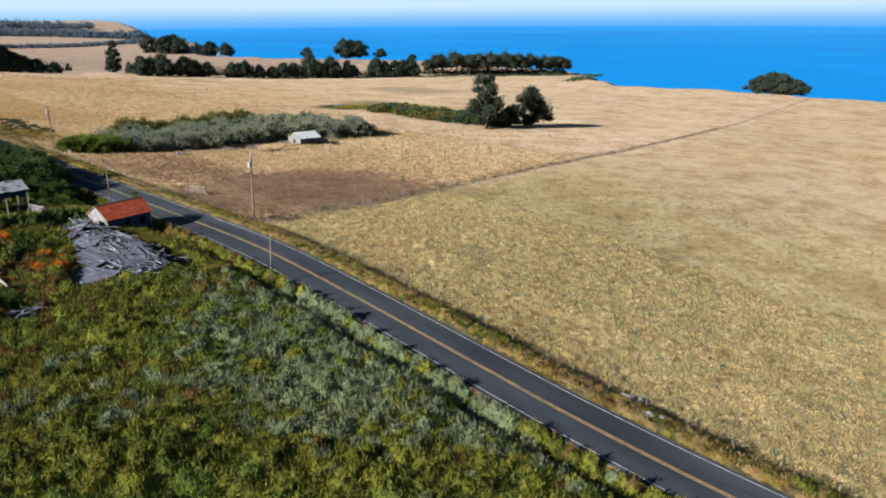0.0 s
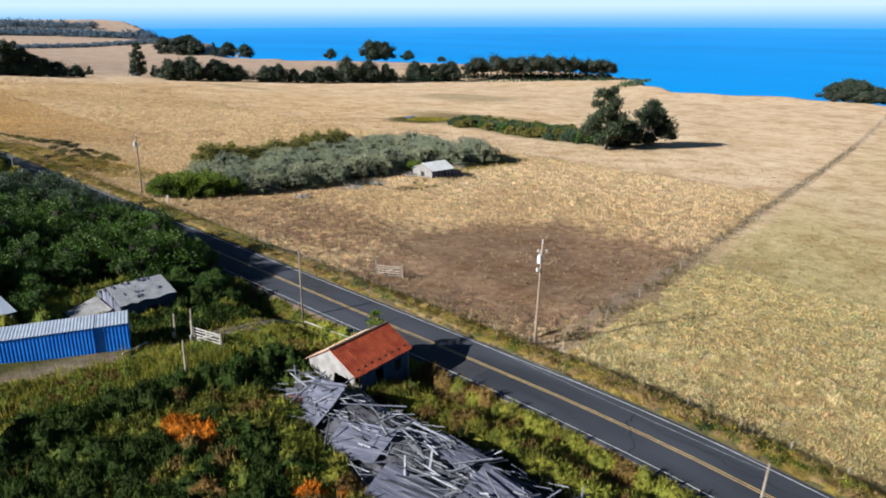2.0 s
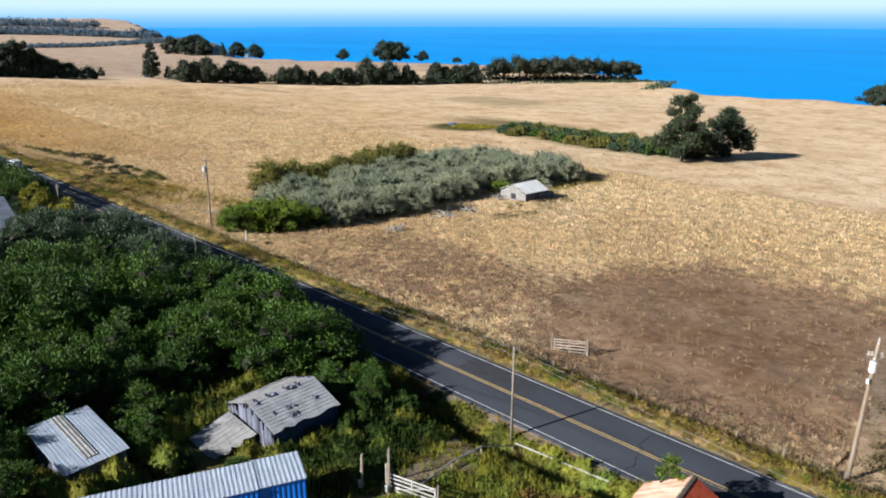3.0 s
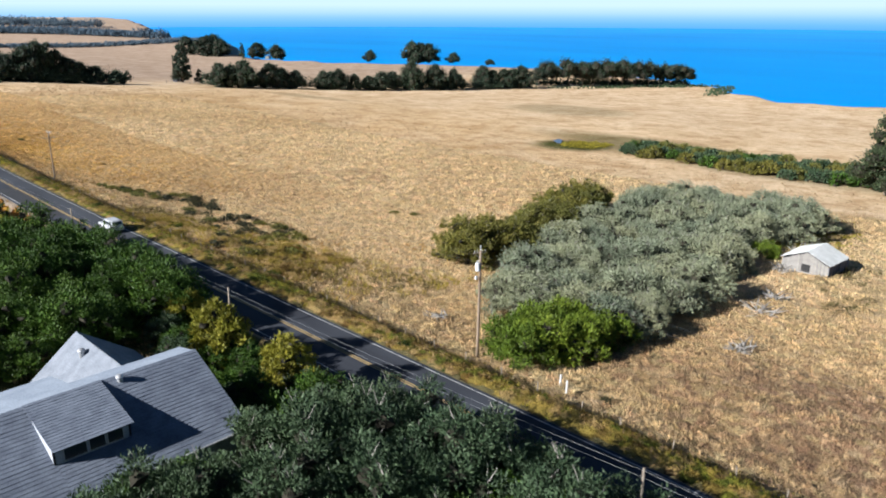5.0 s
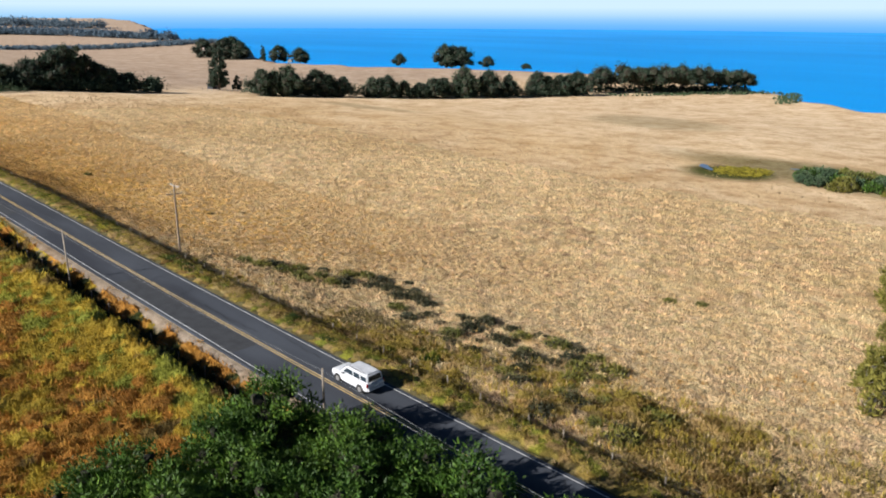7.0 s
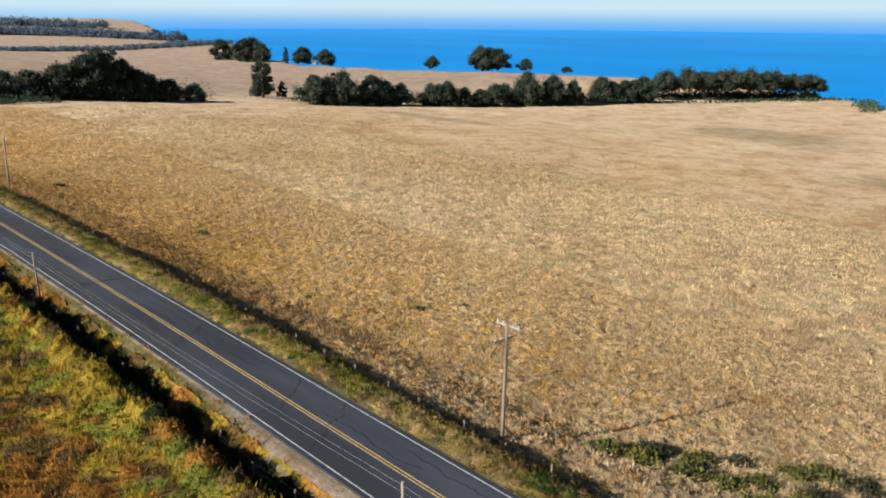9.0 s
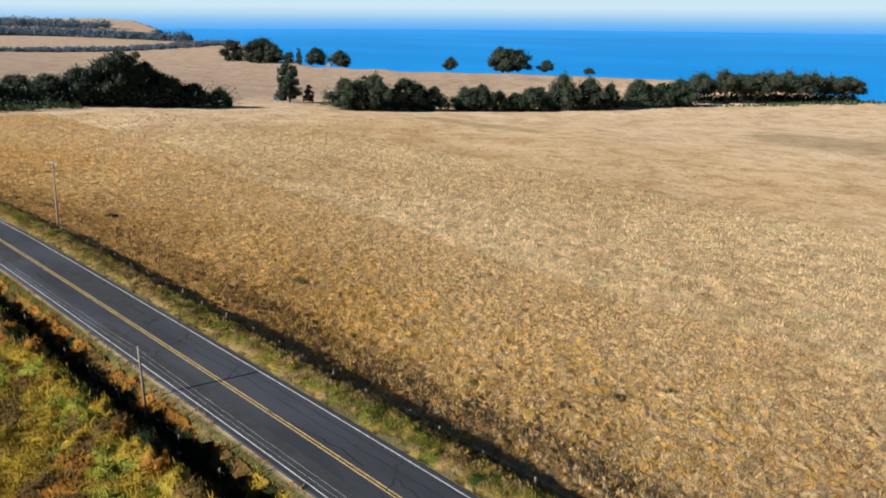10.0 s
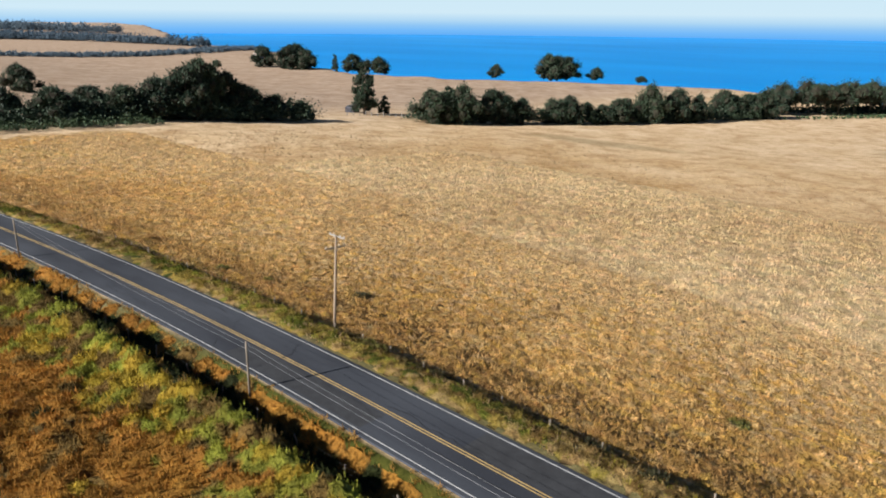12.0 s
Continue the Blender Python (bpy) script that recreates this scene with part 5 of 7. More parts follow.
def wire(name, a, b, sag, r=0.012, mat=None):
    cu = bpy.data.curves.new(name, "CURVE")
    cu.dimensions, cu.bevel_depth, cu.bevel_resolution = "3D", r, 0
    sp = cu.splines.new("POLY")
    sp.points.add(12)
    for k, p in enumerate(sp.points):
        u = k / 12
        q = a.lerp(b, u)
        p.co = (q.x, q.y, q.z - sag * 4 * u * (1 - u), 1)
    cu.materials.append(mat or M_WIRE)
    return tagged(new(name, cu), "thin sagging pale cable between slim poles" if mat else "thin sagging dark overhead wire between poles", "wire", "overhead wires")


for a, b in zip(tops, tops[1:]):
    for u in (-0.9, 0.9):
        o = Vector((u, -0.12 * u, -0.95))
        wire("overhead_wire", a + o, b + o, 1.6)


def thin_pole(x, y, h, lean=0.0, lean_y=0.0):
    g = float(ground_z(x, y))
    t = thing("telephone_pole", "slim pale telephone pole on the road verge", "pole", "slim roadside poles", (x, y, g))
    bm = tube([(0, 0, -0.4), (lean * h * 0.5, lean_y * h * 0.5, h * 0.5), (lean * h, lean_y * h, h)], [0.11, 0.095, 0.08], 8)
    part("pole", bm, M_POST, t)
    bm = bmesh.new()
    rod(bm, (lean * h, lean_y * h, h - 0.25), (lean * h + 0.16, lean_y * h, h - 0.2), 0.03, 0.03, 6)
    part("cable_clamp", bm, M_GALV, t)
    return Vector((x + lean * h, y + lean_y * h, g + h))


slim = [thin_pole(-5.5, 77.2, 7.0, 0.02, -0.06), thin_pole(-5.2, 126.8, 8.4), thin_pole(-5.3, 176.4, 7.0), thin_pole(-5.2, 223.0, 5.6), thin_pole(-5.1, 264.8, 6.0), thin_pole(-6.6, 312.6, 7.6), thin_pole(-5.6, 371.4, 5.4), thin_pole(-5.4, 424.4, 5.0), thin_pole(-6.8, 473.0, 5.2)]
for a, b in zip(slim, slim[1:]):
    for u in (0.0, 0.45):
        wire("overhead_wire", a - Vector((0, 0, 0.2 + u)), b - Vector((0, 0, 0.2 + u)), 0.35, 0.008, M_CABLE)


def fence(pts_fn, n, name, label, h=1.25, seed=0, wires=3, skip=()):
    """Posts along a line with strands of wire."""
    r = np.random.default_rng(seed)
    t = thing(name, label, "fence", "wire fences")
    meshes = []
    for k in range(4):
        bm = bmesh.new()
        rod(bm, (0, 0, -0.5), (r.normal(0, 0.05), r.normal(0, 0.05), h * r.uniform(0.85, 1.1)), 0.075, 0.06, 6)
        me = bpy.data.meshes.new("post")
        bm.to_mesh(me)
        bm.free()
        me.materials.append(M_POST)
        meshes.append(me)
    line = []
    for k in range(n):
        x, y = pts_fn(k)
        x, y = x + r.normal(0, 0.12), y + r.normal(0, 0.3)
        z = float(ground_z(x, y))
        line.append((x, y, z))
        if any(a <= y <= b for a, b in skip):
            continue
        o = part("post", meshes[int(r.integers(0, 4))], None, t)
        o.matrix_basis = pose(x, y, z, r.normal(0, 4), r.normal(0, 4), r.uniform(0, 360))
    for w in range(wires):
        cu = bpy.data.curves.new("strand", "CURVE")
        cu.dimensions, cu.bevel_depth, cu.bevel_resolution = "3D", 0.008, 0
        sp = cu.splines.new("POLY")
        sp.points.add(len(line) - 1)
        for p, q in zip(sp.points, line):
            p.co = (q[0], q[1], q[2] + h * (0.3 + 0.3 * w), 1)
        cu.materials.append(M_WIRE)
        part("strand", cu, None, t)


fence(lambda k: (8.6 + road_x(-30 + 4.4 * k), -30 + 4.4 * k), 118, "wire_fence", "weathered post and wire fence along the pasture side", seed=1)
fence(lambda k: (-6.3 + road_x(-20 + 5.2 * k), -20 + 5.2 * k), 98, "wire_fence", "old post and wire fence along the inland verge", seed=2, skip=((105, 140),))
fence(lambda k: (11.5 + 6.0 * k, 104.2 + 0.185 * 6.0 * k), 62, "wire_fence", "post and wire fence dividing the pasture", seed=3)


def rail_gate(name, a, b, h, label, bars=5, tilt=0.0, seed=0, wood=None):
    """A wooden field gate between two points."""
    r = np.random.default_rng(seed)
    d = Vector((b[0] - a[0], b[1] - a[1], 0))
    z = float(ground_z((a[0] + b[0]) / 2, (a[1] + b[1]) / 2))
    t = thing(name, label, "gate", "field gates", (a[0], a[1], z), math.degrees(math.atan2(d.y, d.x)))
    L = d.length
    for k in range(bars):
        zz = 0.2 + (h - 0.3) * k / (bars - 1)
        o = part("rail", block(bmesh.new(), 0.05, L - 0.05, -0.02, 0.02, -0.06, 0.06, 0.006), wood or M_GATE, t)
        o.matrix_basis = pose(0, 0, zz, tilt, r.normal(0, 0.5), 0)
    for u in (0.12, L * 0.5, L - 0.12):
        part("stile", block(bmesh.new(), u - 0.06, u + 0.06, -0.05, -0.02, 0.05, h, 0.006), wood or M_GATE, t)
    bm = bmesh.new()
    rod(bm, (0.15, -0.06, 0.2), (L - 0.15, -0.06, h - 0.1), 0.04, 0.04, 4)
    part("brace", bm, wood or M_GATE, t)
    for u, hh in ((-0.1, h + 0.6), (L + 0.1, h + 0.25)):
        bm = bmesh.new()
        rod(bm, (u, 0, -0.5), (u, 0, hh), 0.11, 0.09, 8)
        part("gate_post", bm, M_POST, t)
    return t


rail_gate("field_gate", (-17.7, 127.2), (-16.7, 123.6), 1.5, "whitewashed wooden rail gate standing open by the track", seed=1)
rail_gate("field_gate", (14.0, 136.8), (15.8, 133.8), 1.6, "silver-grey wooden rail gate into the ploughed paddock", seed=2, wood=M_POST)
for x, y, h in ((-23.4, 117.2, 4.4), (-18.9, 128.5, 2.6), (-17.9, 126.9, 3.4)):
    t = thing("gate_pole", "old grey timber pole beside the farm track", "post", "farm track poles", (x, y, float(ground_z(x, y))))
    bm = bmesh.new()
    rod(bm, (0, 0, -0.4), (0.12, 0.05, h), 0.11, 0.085, 7)
    part("pole", bm, M_POST, t)
    part("meter_box", block(bmesh.new(), -0.25, -0.08, -0.12, 0.12, 0.2, 0.75, 0.02), M_GALV, t)


def pipe_rail(pts, label):
    t = thing("pipe_rail", label, "rail", "pipe rails")
    for a, b in zip(pts, pts[1:]):
        za, zb = float(ground_z(*a)), float(ground_z(*b))
        bm = bmesh.new()
        rod(bm, (a[0], a[1], za + 0.55), (b[0], b[1], zb + 0.55), 0.06, 0.06, 8)
        part("rail", bm, M_GATE, t)
        bm = bmesh.new()
        rod(bm, (a[0], a[1], za - 0.3), (a[0], a[1], za + 0.6), 0.06, 0.06, 8)
        part("support", bm, M_POST, t)


pipe_rail([(-5.4, 126.2), (-5.2, 122.0), (-5.0, 118.0)], "pale low pipe rail along the verge")
pipe_rail([(-5.6, 126.3), (-9.0, 126.6), (-12.5, 126.3), (-16.0, 125.7)], "dark low rail beside the farm track")


def rock(x, y, s, seed):
    r = np.random.default_rng(seed)
    bm = bmesh.new()
    bmesh.ops.create_icosphere(bm, subdivisions=3, radius=s)
    for v in bm.verts:
        n = noise.noise(v.co * (1.6 / s) + Vector((seed * 3.1, 0, 0)))
        v.co *= 1 + 0.42 * n
        v.co.z *= 0.6
    me = bpy.data.meshes.new("rock")
    bm.to_mesh(me)
    bm.free()
    me.materials.append(M_ROCK)
    ob = tagged(new("rock", me), "pale lichen-covered boulder in roadside grass", "rock", "roadside boulders")
    ob.matrix_world = pose(x, y, float(ground_z(x, y)) + 0.1 * s, 0, 0, r.uniform(0, 360))


for k, (x, y, s) in enumerate(((9.1, 34.4, 0.85), (10.2, 33.4, 0.6), (5.9, 30.2, 0.6), (6.6, 29.2, 0.45))):
    rock(x, y, s, k + 1)


def log(x0, y0, x1, y1, r, label, name="log", lift=0.0):
    z0, z1 = float(ground_z(x0, y0)) + lift, float(ground_z(x1, y1)) + lift
    us = [k / 8 for k in range(9)]
    bm = tube([(x0 + (x1 - x0) * u + 0.03 * math.sin(7 * u), y0 + (y1 - y0) * u, z0 + (z1 - z0) * u + r * 1.5 + 0.06 * math.sin(8 * u)) for u in us], [r * (1 - 0.35 * u) for u in us], 9)
    ob = part(name, bm, M_DEADWOOD)
    tagged(ob, label, "log")


log(-32.0, 96.0, -32.4, 86.4, 0.2, "long bleached fallen tree trunk in weeds", lift=0.8)
log(-21.5, 128.8, -24.5, 127.4, 0.12, "bleached fallen pole beside the track")


def scrap_heap(x, y):
    """Broken boards and sheets round a dark block that paints in a pit's shade."""
    r = np.random.default_rng(9)
    t = thing("scrap_heap", "heap of broken boards and metal sheets in weeds", "scrap", at=(x, y, float(ground_z(x, y))))
    for k in range(14):
        l = r.uniform(0.9, 3.0)
        o = part("plank", block(bmesh.new(), -l / 2, l / 2, -0.1, 0.1, 0, 0.04, 0.005), M_PLANK, t)
        o.matrix_basis = pose(r.uniform(-2, 2), r.uniform(-1.6, 1.6), 0.3 + 0.4 * r.random(), r.normal(0, 15), r.normal(0, 14), r.uniform(0, 180))
    for px, py, tl in ((-1.4, 0.4, 14), (0.9, -0.5, -18)):
        o = part("sheet", block(bmesh.new(), -1.3, 1.3, -0.3, 0.3, 0, 0.03), M_GATE, t, "bleached wide board")
        o.matrix_basis = pose(px, py, 0.75, tl, 8, 35)
    # solid dark block in place of a shaded hollow
    part("frame", block(bmesh.new(), -1.2, 1.2, -0.9, 0.9, -0.2, 0.35, 0.05), M_DARK, t, "solid dark block painting in the shade of a pit")


scrap_heap(-33.0, 80.2)


# tar seals and cracks across the road
def crack(y0, seed, across=True):
    r = np.random.default_rng(seed)
    pts = []
    x, y = (-3.1 if across else r.uniform(-2.5, 2.5)), y0
    while -3.3 < x < 3.2 and len(pts) < 24:
        pts.append((x, y))
        if across:
            x += r.uniform(0.2, 0.5)
            y += r.normal(0.12, 0.22)
        else:
            x += r.normal(0, 0.12)
            y += r.uniform(0.3, 0.6)
    co, q = [], []
    for k, (px, py) in enumerate(pts):
        w = 0.018 + 0.022 * r.random()
        o = (0, w) if across else (w, 0)
        rx = float(road_x(py))
        co += [(rx + px - o[0], py - o[1], float(dip(py)) + 0.011), (rx + px + o[0], py + o[1], float(dip(py)) + 0.011)]
    for k in range(len(pts) - 1):
        q.append((2 * k, 2 * k + 2, 2 * k + 3, 2 * k + 1) if across else (2 * k, 2 * k + 1, 2 * k + 3, 2 * k + 2))
    return co, q


seals = tagged(new("road_cracks", None), "thin black tar seals and cracks on the asphalt", "road cracks", kind="structure")
rc = np.random.default_rng(3)
for k in range(70):
    co, q = crack(-20 + 7.2 * k + rc.uniform(-2, 2), k, rc.random() < 0.45)
    if len(co) >= 4:
        part("crack", mesh_from("crack", co, q, M_CRACK), None, seals)
M_PATCH = surface("fresh_asphalt_patch", (0.026, 0.027, 0.030), (0.040, 0.042, 0.046), 1.0, 10, 0.8)
for y, l, x0, x1 in ((104, 12, -3.0, -0.4), (282, 26, -3.0, -0.3), (348, 40, -3.0, -1.4), (385, 22, 0.4, 3.0), (414, 18, -2.9, -0.4), (130, 8, 0.5, 3.0)):
    co, q = strip(x0, x1, y, y + l, 0.004, 2.0)
    part("patch", mesh_quads("patch", co, q, M_PATCH), None, seals)


# ---- car ----
def car(x, y, turn):
    t = thing("car", "white full-size sport utility vehicle on the road", "car", at=(x, y, float(dip(y))), turn=turn)
    t.scale = (0.96, 1.0, 0.93)

    def loft(rings, mat, name, parent=t, label="", smooth=True, caps=True):
        bm = bmesh.new()
        rows = [[bm.verts.new(p) for p in ring] for ring in rings]
        for a, b in zip(rows, rows[1:]):
            for k in range(len(a)):
                bm.faces.new((a[k], a[(k + 1) % len(a)], b[(k + 1) % len(a)], b[k]))
        if caps:
            bm.faces.new(rows[0][::-1])
            bm.faces.new(rows[-1])
        bmesh.ops.recalc_face_normals(bm, faces=bm.faces)
        for f in bm.faces:
            f.smooth = smooth
        return part(name, bm, mat, parent, label)

    def ring(xx, hw, z0, z1, r):
        """A rounded section across the car."""
        out = []
        for cy, cz, a0 in ((hw - r, z1 - r, 0), (-hw + r, z1 - r, 90), (-hw + r, z0 + r, 180), (hw - r, z0 + r, 270)):
            for k in range(4):
                a = radians(a0 + k * 30)
                out.append((xx, cy + r * math.cos(a), cz + r * math.sin(a)))
        return out

    body = [(-2.62, 0.88, 0.5, 1.0, 0.12), (-2.55, 0.95, 0.42, 1.12, 0.14), (-2.3, 1.0, 0.36, 1.18, 0.14), (-1.0, 1.01, 0.33, 1.17, 0.13), (0.6, 1.01, 0.33, 1.16, 0.13), (1.15, 1.0, 0.33, 1.15, 0.15), (1.7, 0.99, 0.34, 1.12, 0.18), (2.3, 0.96, 0.36, 1.06, 0.2), (2.56, 0.88, 0.4, 0.98, 0.2), (2.66, 0.78, 0.46, 0.86, 0.16)]
    shell = loft([ring(*b) for b in body], M_WHITE_PAINT, "body")
    cab = [(-2.50, 0.84, 1.10, 1.30, 0.08), (-2.36, 0.80, 1.08, 1.84, 0.12), (-2.1, 0.79, 1.08, 1.92, 0.12), (-0.8, 0.80, 1.08, 1.95, 0.12), (0.2, 0.79, 1.08, 1.93, 0.12), (0.62, 0.78, 1.08, 1.86, 0.12), (1.36, 0.80, 1.05, 1.20, 0.07)]
    loft([ring(*b) for b in cab], M_WHITE_PAINT, "cabin")
    roofp = block(bmesh.new(), -2.2, 0.35, -0.62, 0.62, 1.9, 1.965, 0.025)
    part("roof_panel", roofp, M_WHITE_PAINT, t)
    for s in (-1, 1):
        bm = bmesh.new()
        rod(bm, (-2.0, s * 0.7, 1.99), (0.2, s * 0.7, 1.99), 0.022, 0.022, 6)
        part("roof_rail", bm, M_BLACK, t)
        for x0, x1, a, b in ((-2.3, -1.5, 1.28, 1.72), (-1.38, -0.5, 1.26, 1.74), (-0.38, 0.55, 1.26, 1.74)):
            part("side_window", slab([(x0, s * 0.822, a), (x1 if x1 < 0.5 else 0.95, s * 0.822, a), (x1 if x1 < 0.5 else 0.5, s * 0.808, b), (x0 + 0.06, s * 0.808, b)], (0, s * 0.015, 0)), M_GLASS, t, "dark tinted window")
        part("tail_lamp", block(bmesh.new(), -2.6, -2.42, s * 0.9 - 0.1, s * 0.9 + 0.1, 0.86, 1.2, 0.03), M_RED_LAMP, t, "red tail lamp")
        part("head_lamp", block(bmesh.new(), 2.34, 2.6, s * 0.72 - 0.16, s * 0.72 + 0.16, 0.78, 0.97, 0.05), M_CLEAR_LAMP, t, "clear head lamp")
        m = part("mirror", block(bmesh.new(), 0.72, 0.9, s * 1.12 - 0.12, s * 1.12 + 0.12, 1.16, 1.36, 0.04), M_WHITE_PAINT, t)
        part("mirror_arm", block(bmesh.new(), 0.76, 0.86, s * 0.96 - 0.08, s * 0.96 + 0.08, 1.15, 1.22), M_BLACK, m)
        for xx in (-1.555, 1.555):
            bm = bmesh.new()
            rod(bm, (xx, s * 0.70, 0.41), (xx, s * 1.03, 0.41), 0.47, 0.47, 20)
            part("wheel_arch", bm, M_BLACK, t, "black wheel arch")
            bm = bmesh.new()
            rod(bm, (xx, s * 0.74, 0.40), (xx, s * 0.98, 0.40), 0.12, 0.12, 12)
            w = part("wheel", bm, M_BLACK, t)
            bm = bmesh.new()
            rod(bm, (xx, s * 0.76, 0.40), (xx, s * 1.045, 0.40), 0.40, 0.40, 24)
            bmesh.ops.bevel(bm, geom=[e for e in bm.edges if len(e.link_faces) == 2 and e.calc_face_angle(0) > 1], offset=0.05, segments=2, affect="EDGES")
            part("tyre", bm, M_TYRE, w)
            bm = bmesh.new()
            rod(bm, (xx, s * 1.0, 0.40), (xx, s * 1.052, 0.40), 0.27, 0.24, 20)
            part("rim", bm, M_RIM, w, "silver alloy rim")
    part("windscreen", slab([(1.33, 0.66, 1.19), (1.33, -0.66, 1.19), (0.68, -0.62, 1.80), (0.68, 0.62, 1.80)], (0.03, 0, 0.03)), M_GLASS, t, "blue-tinted windscreen")
    part("rear_window", slab([(-2.475, 0.68, 1.34), (-2.475, -0.68, 1.34), (-2.375, -0.64, 1.80), (-2.375, 0.64, 1.80)], (-0.03, 0, 0.01)), M_GLASS, t, "dark rear window")
    part("rear_bumper", block(bmesh.new(), -2.7, -2.45, -0.9, 0.9, 0.45, 0.72, 0.05), M_WHITE_PAINT, t)
    part("front_bumper", block(bmesh.new(), 2.5, 2.7, -0.75, 0.75, 0.42, 0.62, 0.05), M_BLACK, t)
    part("grille", block(bmesh.new(), 2.6, 2.68, -0.5, 0.5, 0.66, 0.86, 0.02), M_BLACK, t)
    part("rear_plate", block(bmesh.new(), -2.66, -2.63, -0.26, 0.26, 0.78, 0.92), M_CERAMIC, t)


car(1.62, 269.0, 90)


def branch_pile(x, y, size, seed):
    """A heap of dead branches."""
    r = np.random.default_rng(seed)
    t = thing("branch_pile", "heap of dead grey branches in dry pasture", "dead wood", "dead branch piles", (x, y, float(ground_z(x, y))))
    for k in range(30):
        a, l = r.uniform(0, 6.28), size * r.uniform(0.5, 1.1)
        p = Vector((r.normal(0, size * 0.35), r.normal(0, size * 0.35), 0.05))
        q = p + Vector((math.cos(a) * l, math.sin(a) * l, r.uniform(0.15, 1.0) * size * 0.6))
        m = p.lerp(q, 0.5) + Vector((r.normal(0, 0.12), r.normal(0, 0.12), 0.15))
        part("branch", tube([p, m, q], [0.11, 0.075, 0.03], 5), M_DEADWOOD, t)


for k, (x, y, s) in enumerate(((62, 193, 2.0), (53.9, 191.7, 2.4), (36.8, 187.5, 1.9), (77, 198, 2.0), (17.3, 216, 1.3), (90, 199, 2.4), (97, 200, 2.2))):
    branch_pile(x, y, s, 40 + k)
for x, y in ((11.2, 193.0), (11.9, 194.2)):
    t = thing("marker_post", "short white-painted post by the pasture fence", "post", "white posts", (x, y, float(ground_z(x, y))))
    bm = bmesh.new()
    rod(bm, (0, 0, -0.3), (0.05, 0, 1.5), 0.1, 0.09, 8)
    part("post", bm, M_CERAMIC, t)

# ---- trees ----
def make_tree(name, label, category, group, material, seed, h, spread, n, size, kind="cypress"):
    """A tapered trunk with limbs; the crown is many leaf clumps along the limbs, with gaps."""
    r = np.random.default_rng(seed)
    top = thing(name, label, category, group)
    bm = bmesh.new()
    lean = Vector((r.normal(0, 0.04), r.normal(0, 0.04), 1))
    tip = lean * h * (0.92 if kind != "flat" else 0.75)
    mid = tip * 0.5 + Vector((r.normal(0, 0.02), r.normal(0, 0.02), 0)) * h
    rod(bm, (0, 0, -0.5), mid, h * 0.03, h * 0.02, 8)
    rod(bm, mid, tip, h * 0.02, h * 0.006, 8)
    lumps = []
    tiers = 16 if kind != "flat" else 13
    for k in range(tiers):
        u = k / (tiers - 1)
        if kind == "cone":
            z, q = h * (0.10 + 0.86 * u), spread * (1.0 - 0.66 * u) * r.uniform(0.6, 1.05)
        elif kind == "flat":
            z, q = h * r.uniform(0.42, 0.88), spread * r.uniform(0.15, 0.85)
        else:
            z, q = h * (0.10 + 0.82 * u), spread * math.sin(math.pi * (0.30 + 0.64 * u)) * r.uniform(0.6, 1.05)
        a = k * 2.4 + r.uniform(-0.4, 0.4)
        br = spread * (r.uniform(0.24, 0.4) if kind != "flat" else r.uniform(0.28, 0.42)) * (1 - 0.4 * u * (kind == "cone"))
        e = Vector((q * math.cos(a), q * math.sin(a), z))
        s = tip * min(0.95, max(0.12, (z / h - 0.12)))
        rod(bm, s, e, h * 0.009, h * 0.003, 5)
        lumps.append((e.x, e.y, e.z, br))
        lumps.append((e.x * 0.5, e.y * 0.5, e.z + br * 0.2, br * 0.8))
    lumps.append((tip.x, tip.y, tip.z, spread * (0.16 if kind == "cone" else 0.3)))
    part("trunk", bm, M_BARK, top)
    pts, out = clumps(r, lumps, n, 0.3, -0.5)
    out[:, 2] = np.abs(out[:, 2])
    pts[:, 2] = np.maximum(pts[:, 2], h * 0.06)
    part("crown", leaves("crown", pts, size, material, out, 0.5, r, True), None, top)
    # dark lumps inside the crown stand in for its inner shade
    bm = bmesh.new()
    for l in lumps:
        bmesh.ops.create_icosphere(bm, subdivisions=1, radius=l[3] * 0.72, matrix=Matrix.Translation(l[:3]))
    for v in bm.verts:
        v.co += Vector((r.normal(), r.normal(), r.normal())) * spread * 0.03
    tagged(part("twig_core", bm, M_INNER, top, "near-black core painting in shade between the leaf clumps"), kind="stuff")
    return top


def plant(x, y, h, w, proto, h0, w0, r):
    ob = copy_thing(proto, pose(x, y, float(ground_z(x, y)) - 0.1, 0, 0, r.uniform(0, 360)))
    k = w / w0
    ob.scale = (k, k, h / h0)
    return ob


rt = np.random.default_rng(77)
# the two cypresses by the wet hollow
for x, y, h, w, kind, sd, lab in ((186.5, 210.0, 22, 8.0, "cone", 3, "tall dark cypress with layered limbs in the pasture"), (213.5, 207.0, 16, 7.4, "round", 4, "rounded dark cypress beside a taller one"), (200.0, 209.0, 8, 4.0, "round", 5, "small scrubby cypress between two larger trees")):
    t = make_tree("cypress_tree", lab, "tree", "pasture cypresses", M_LEAF_PINE, sd, h, w * 1.12, 14000 if h > 10 else 4000, 0.75, kind)
    t.matrix_world = pose(x, y, float(ground_z(x, y)), 0, 0, 40)
cone = make_tree("cypress_tree", "tall dark conifer in the windbreak row", "tree", "windbreak trees", M_LEAF_BLUFF, 11, 20, 6.5, 5500, 0.9, "cone")
rounds = [make_tree("cypress_tree", "dark rounded cypress in the windbreak row", "tree", "windbreak trees", M_LEAF_BLUFF, 12 + k, 15, 9, 6500, 0.95, "round") for k in range(4)]
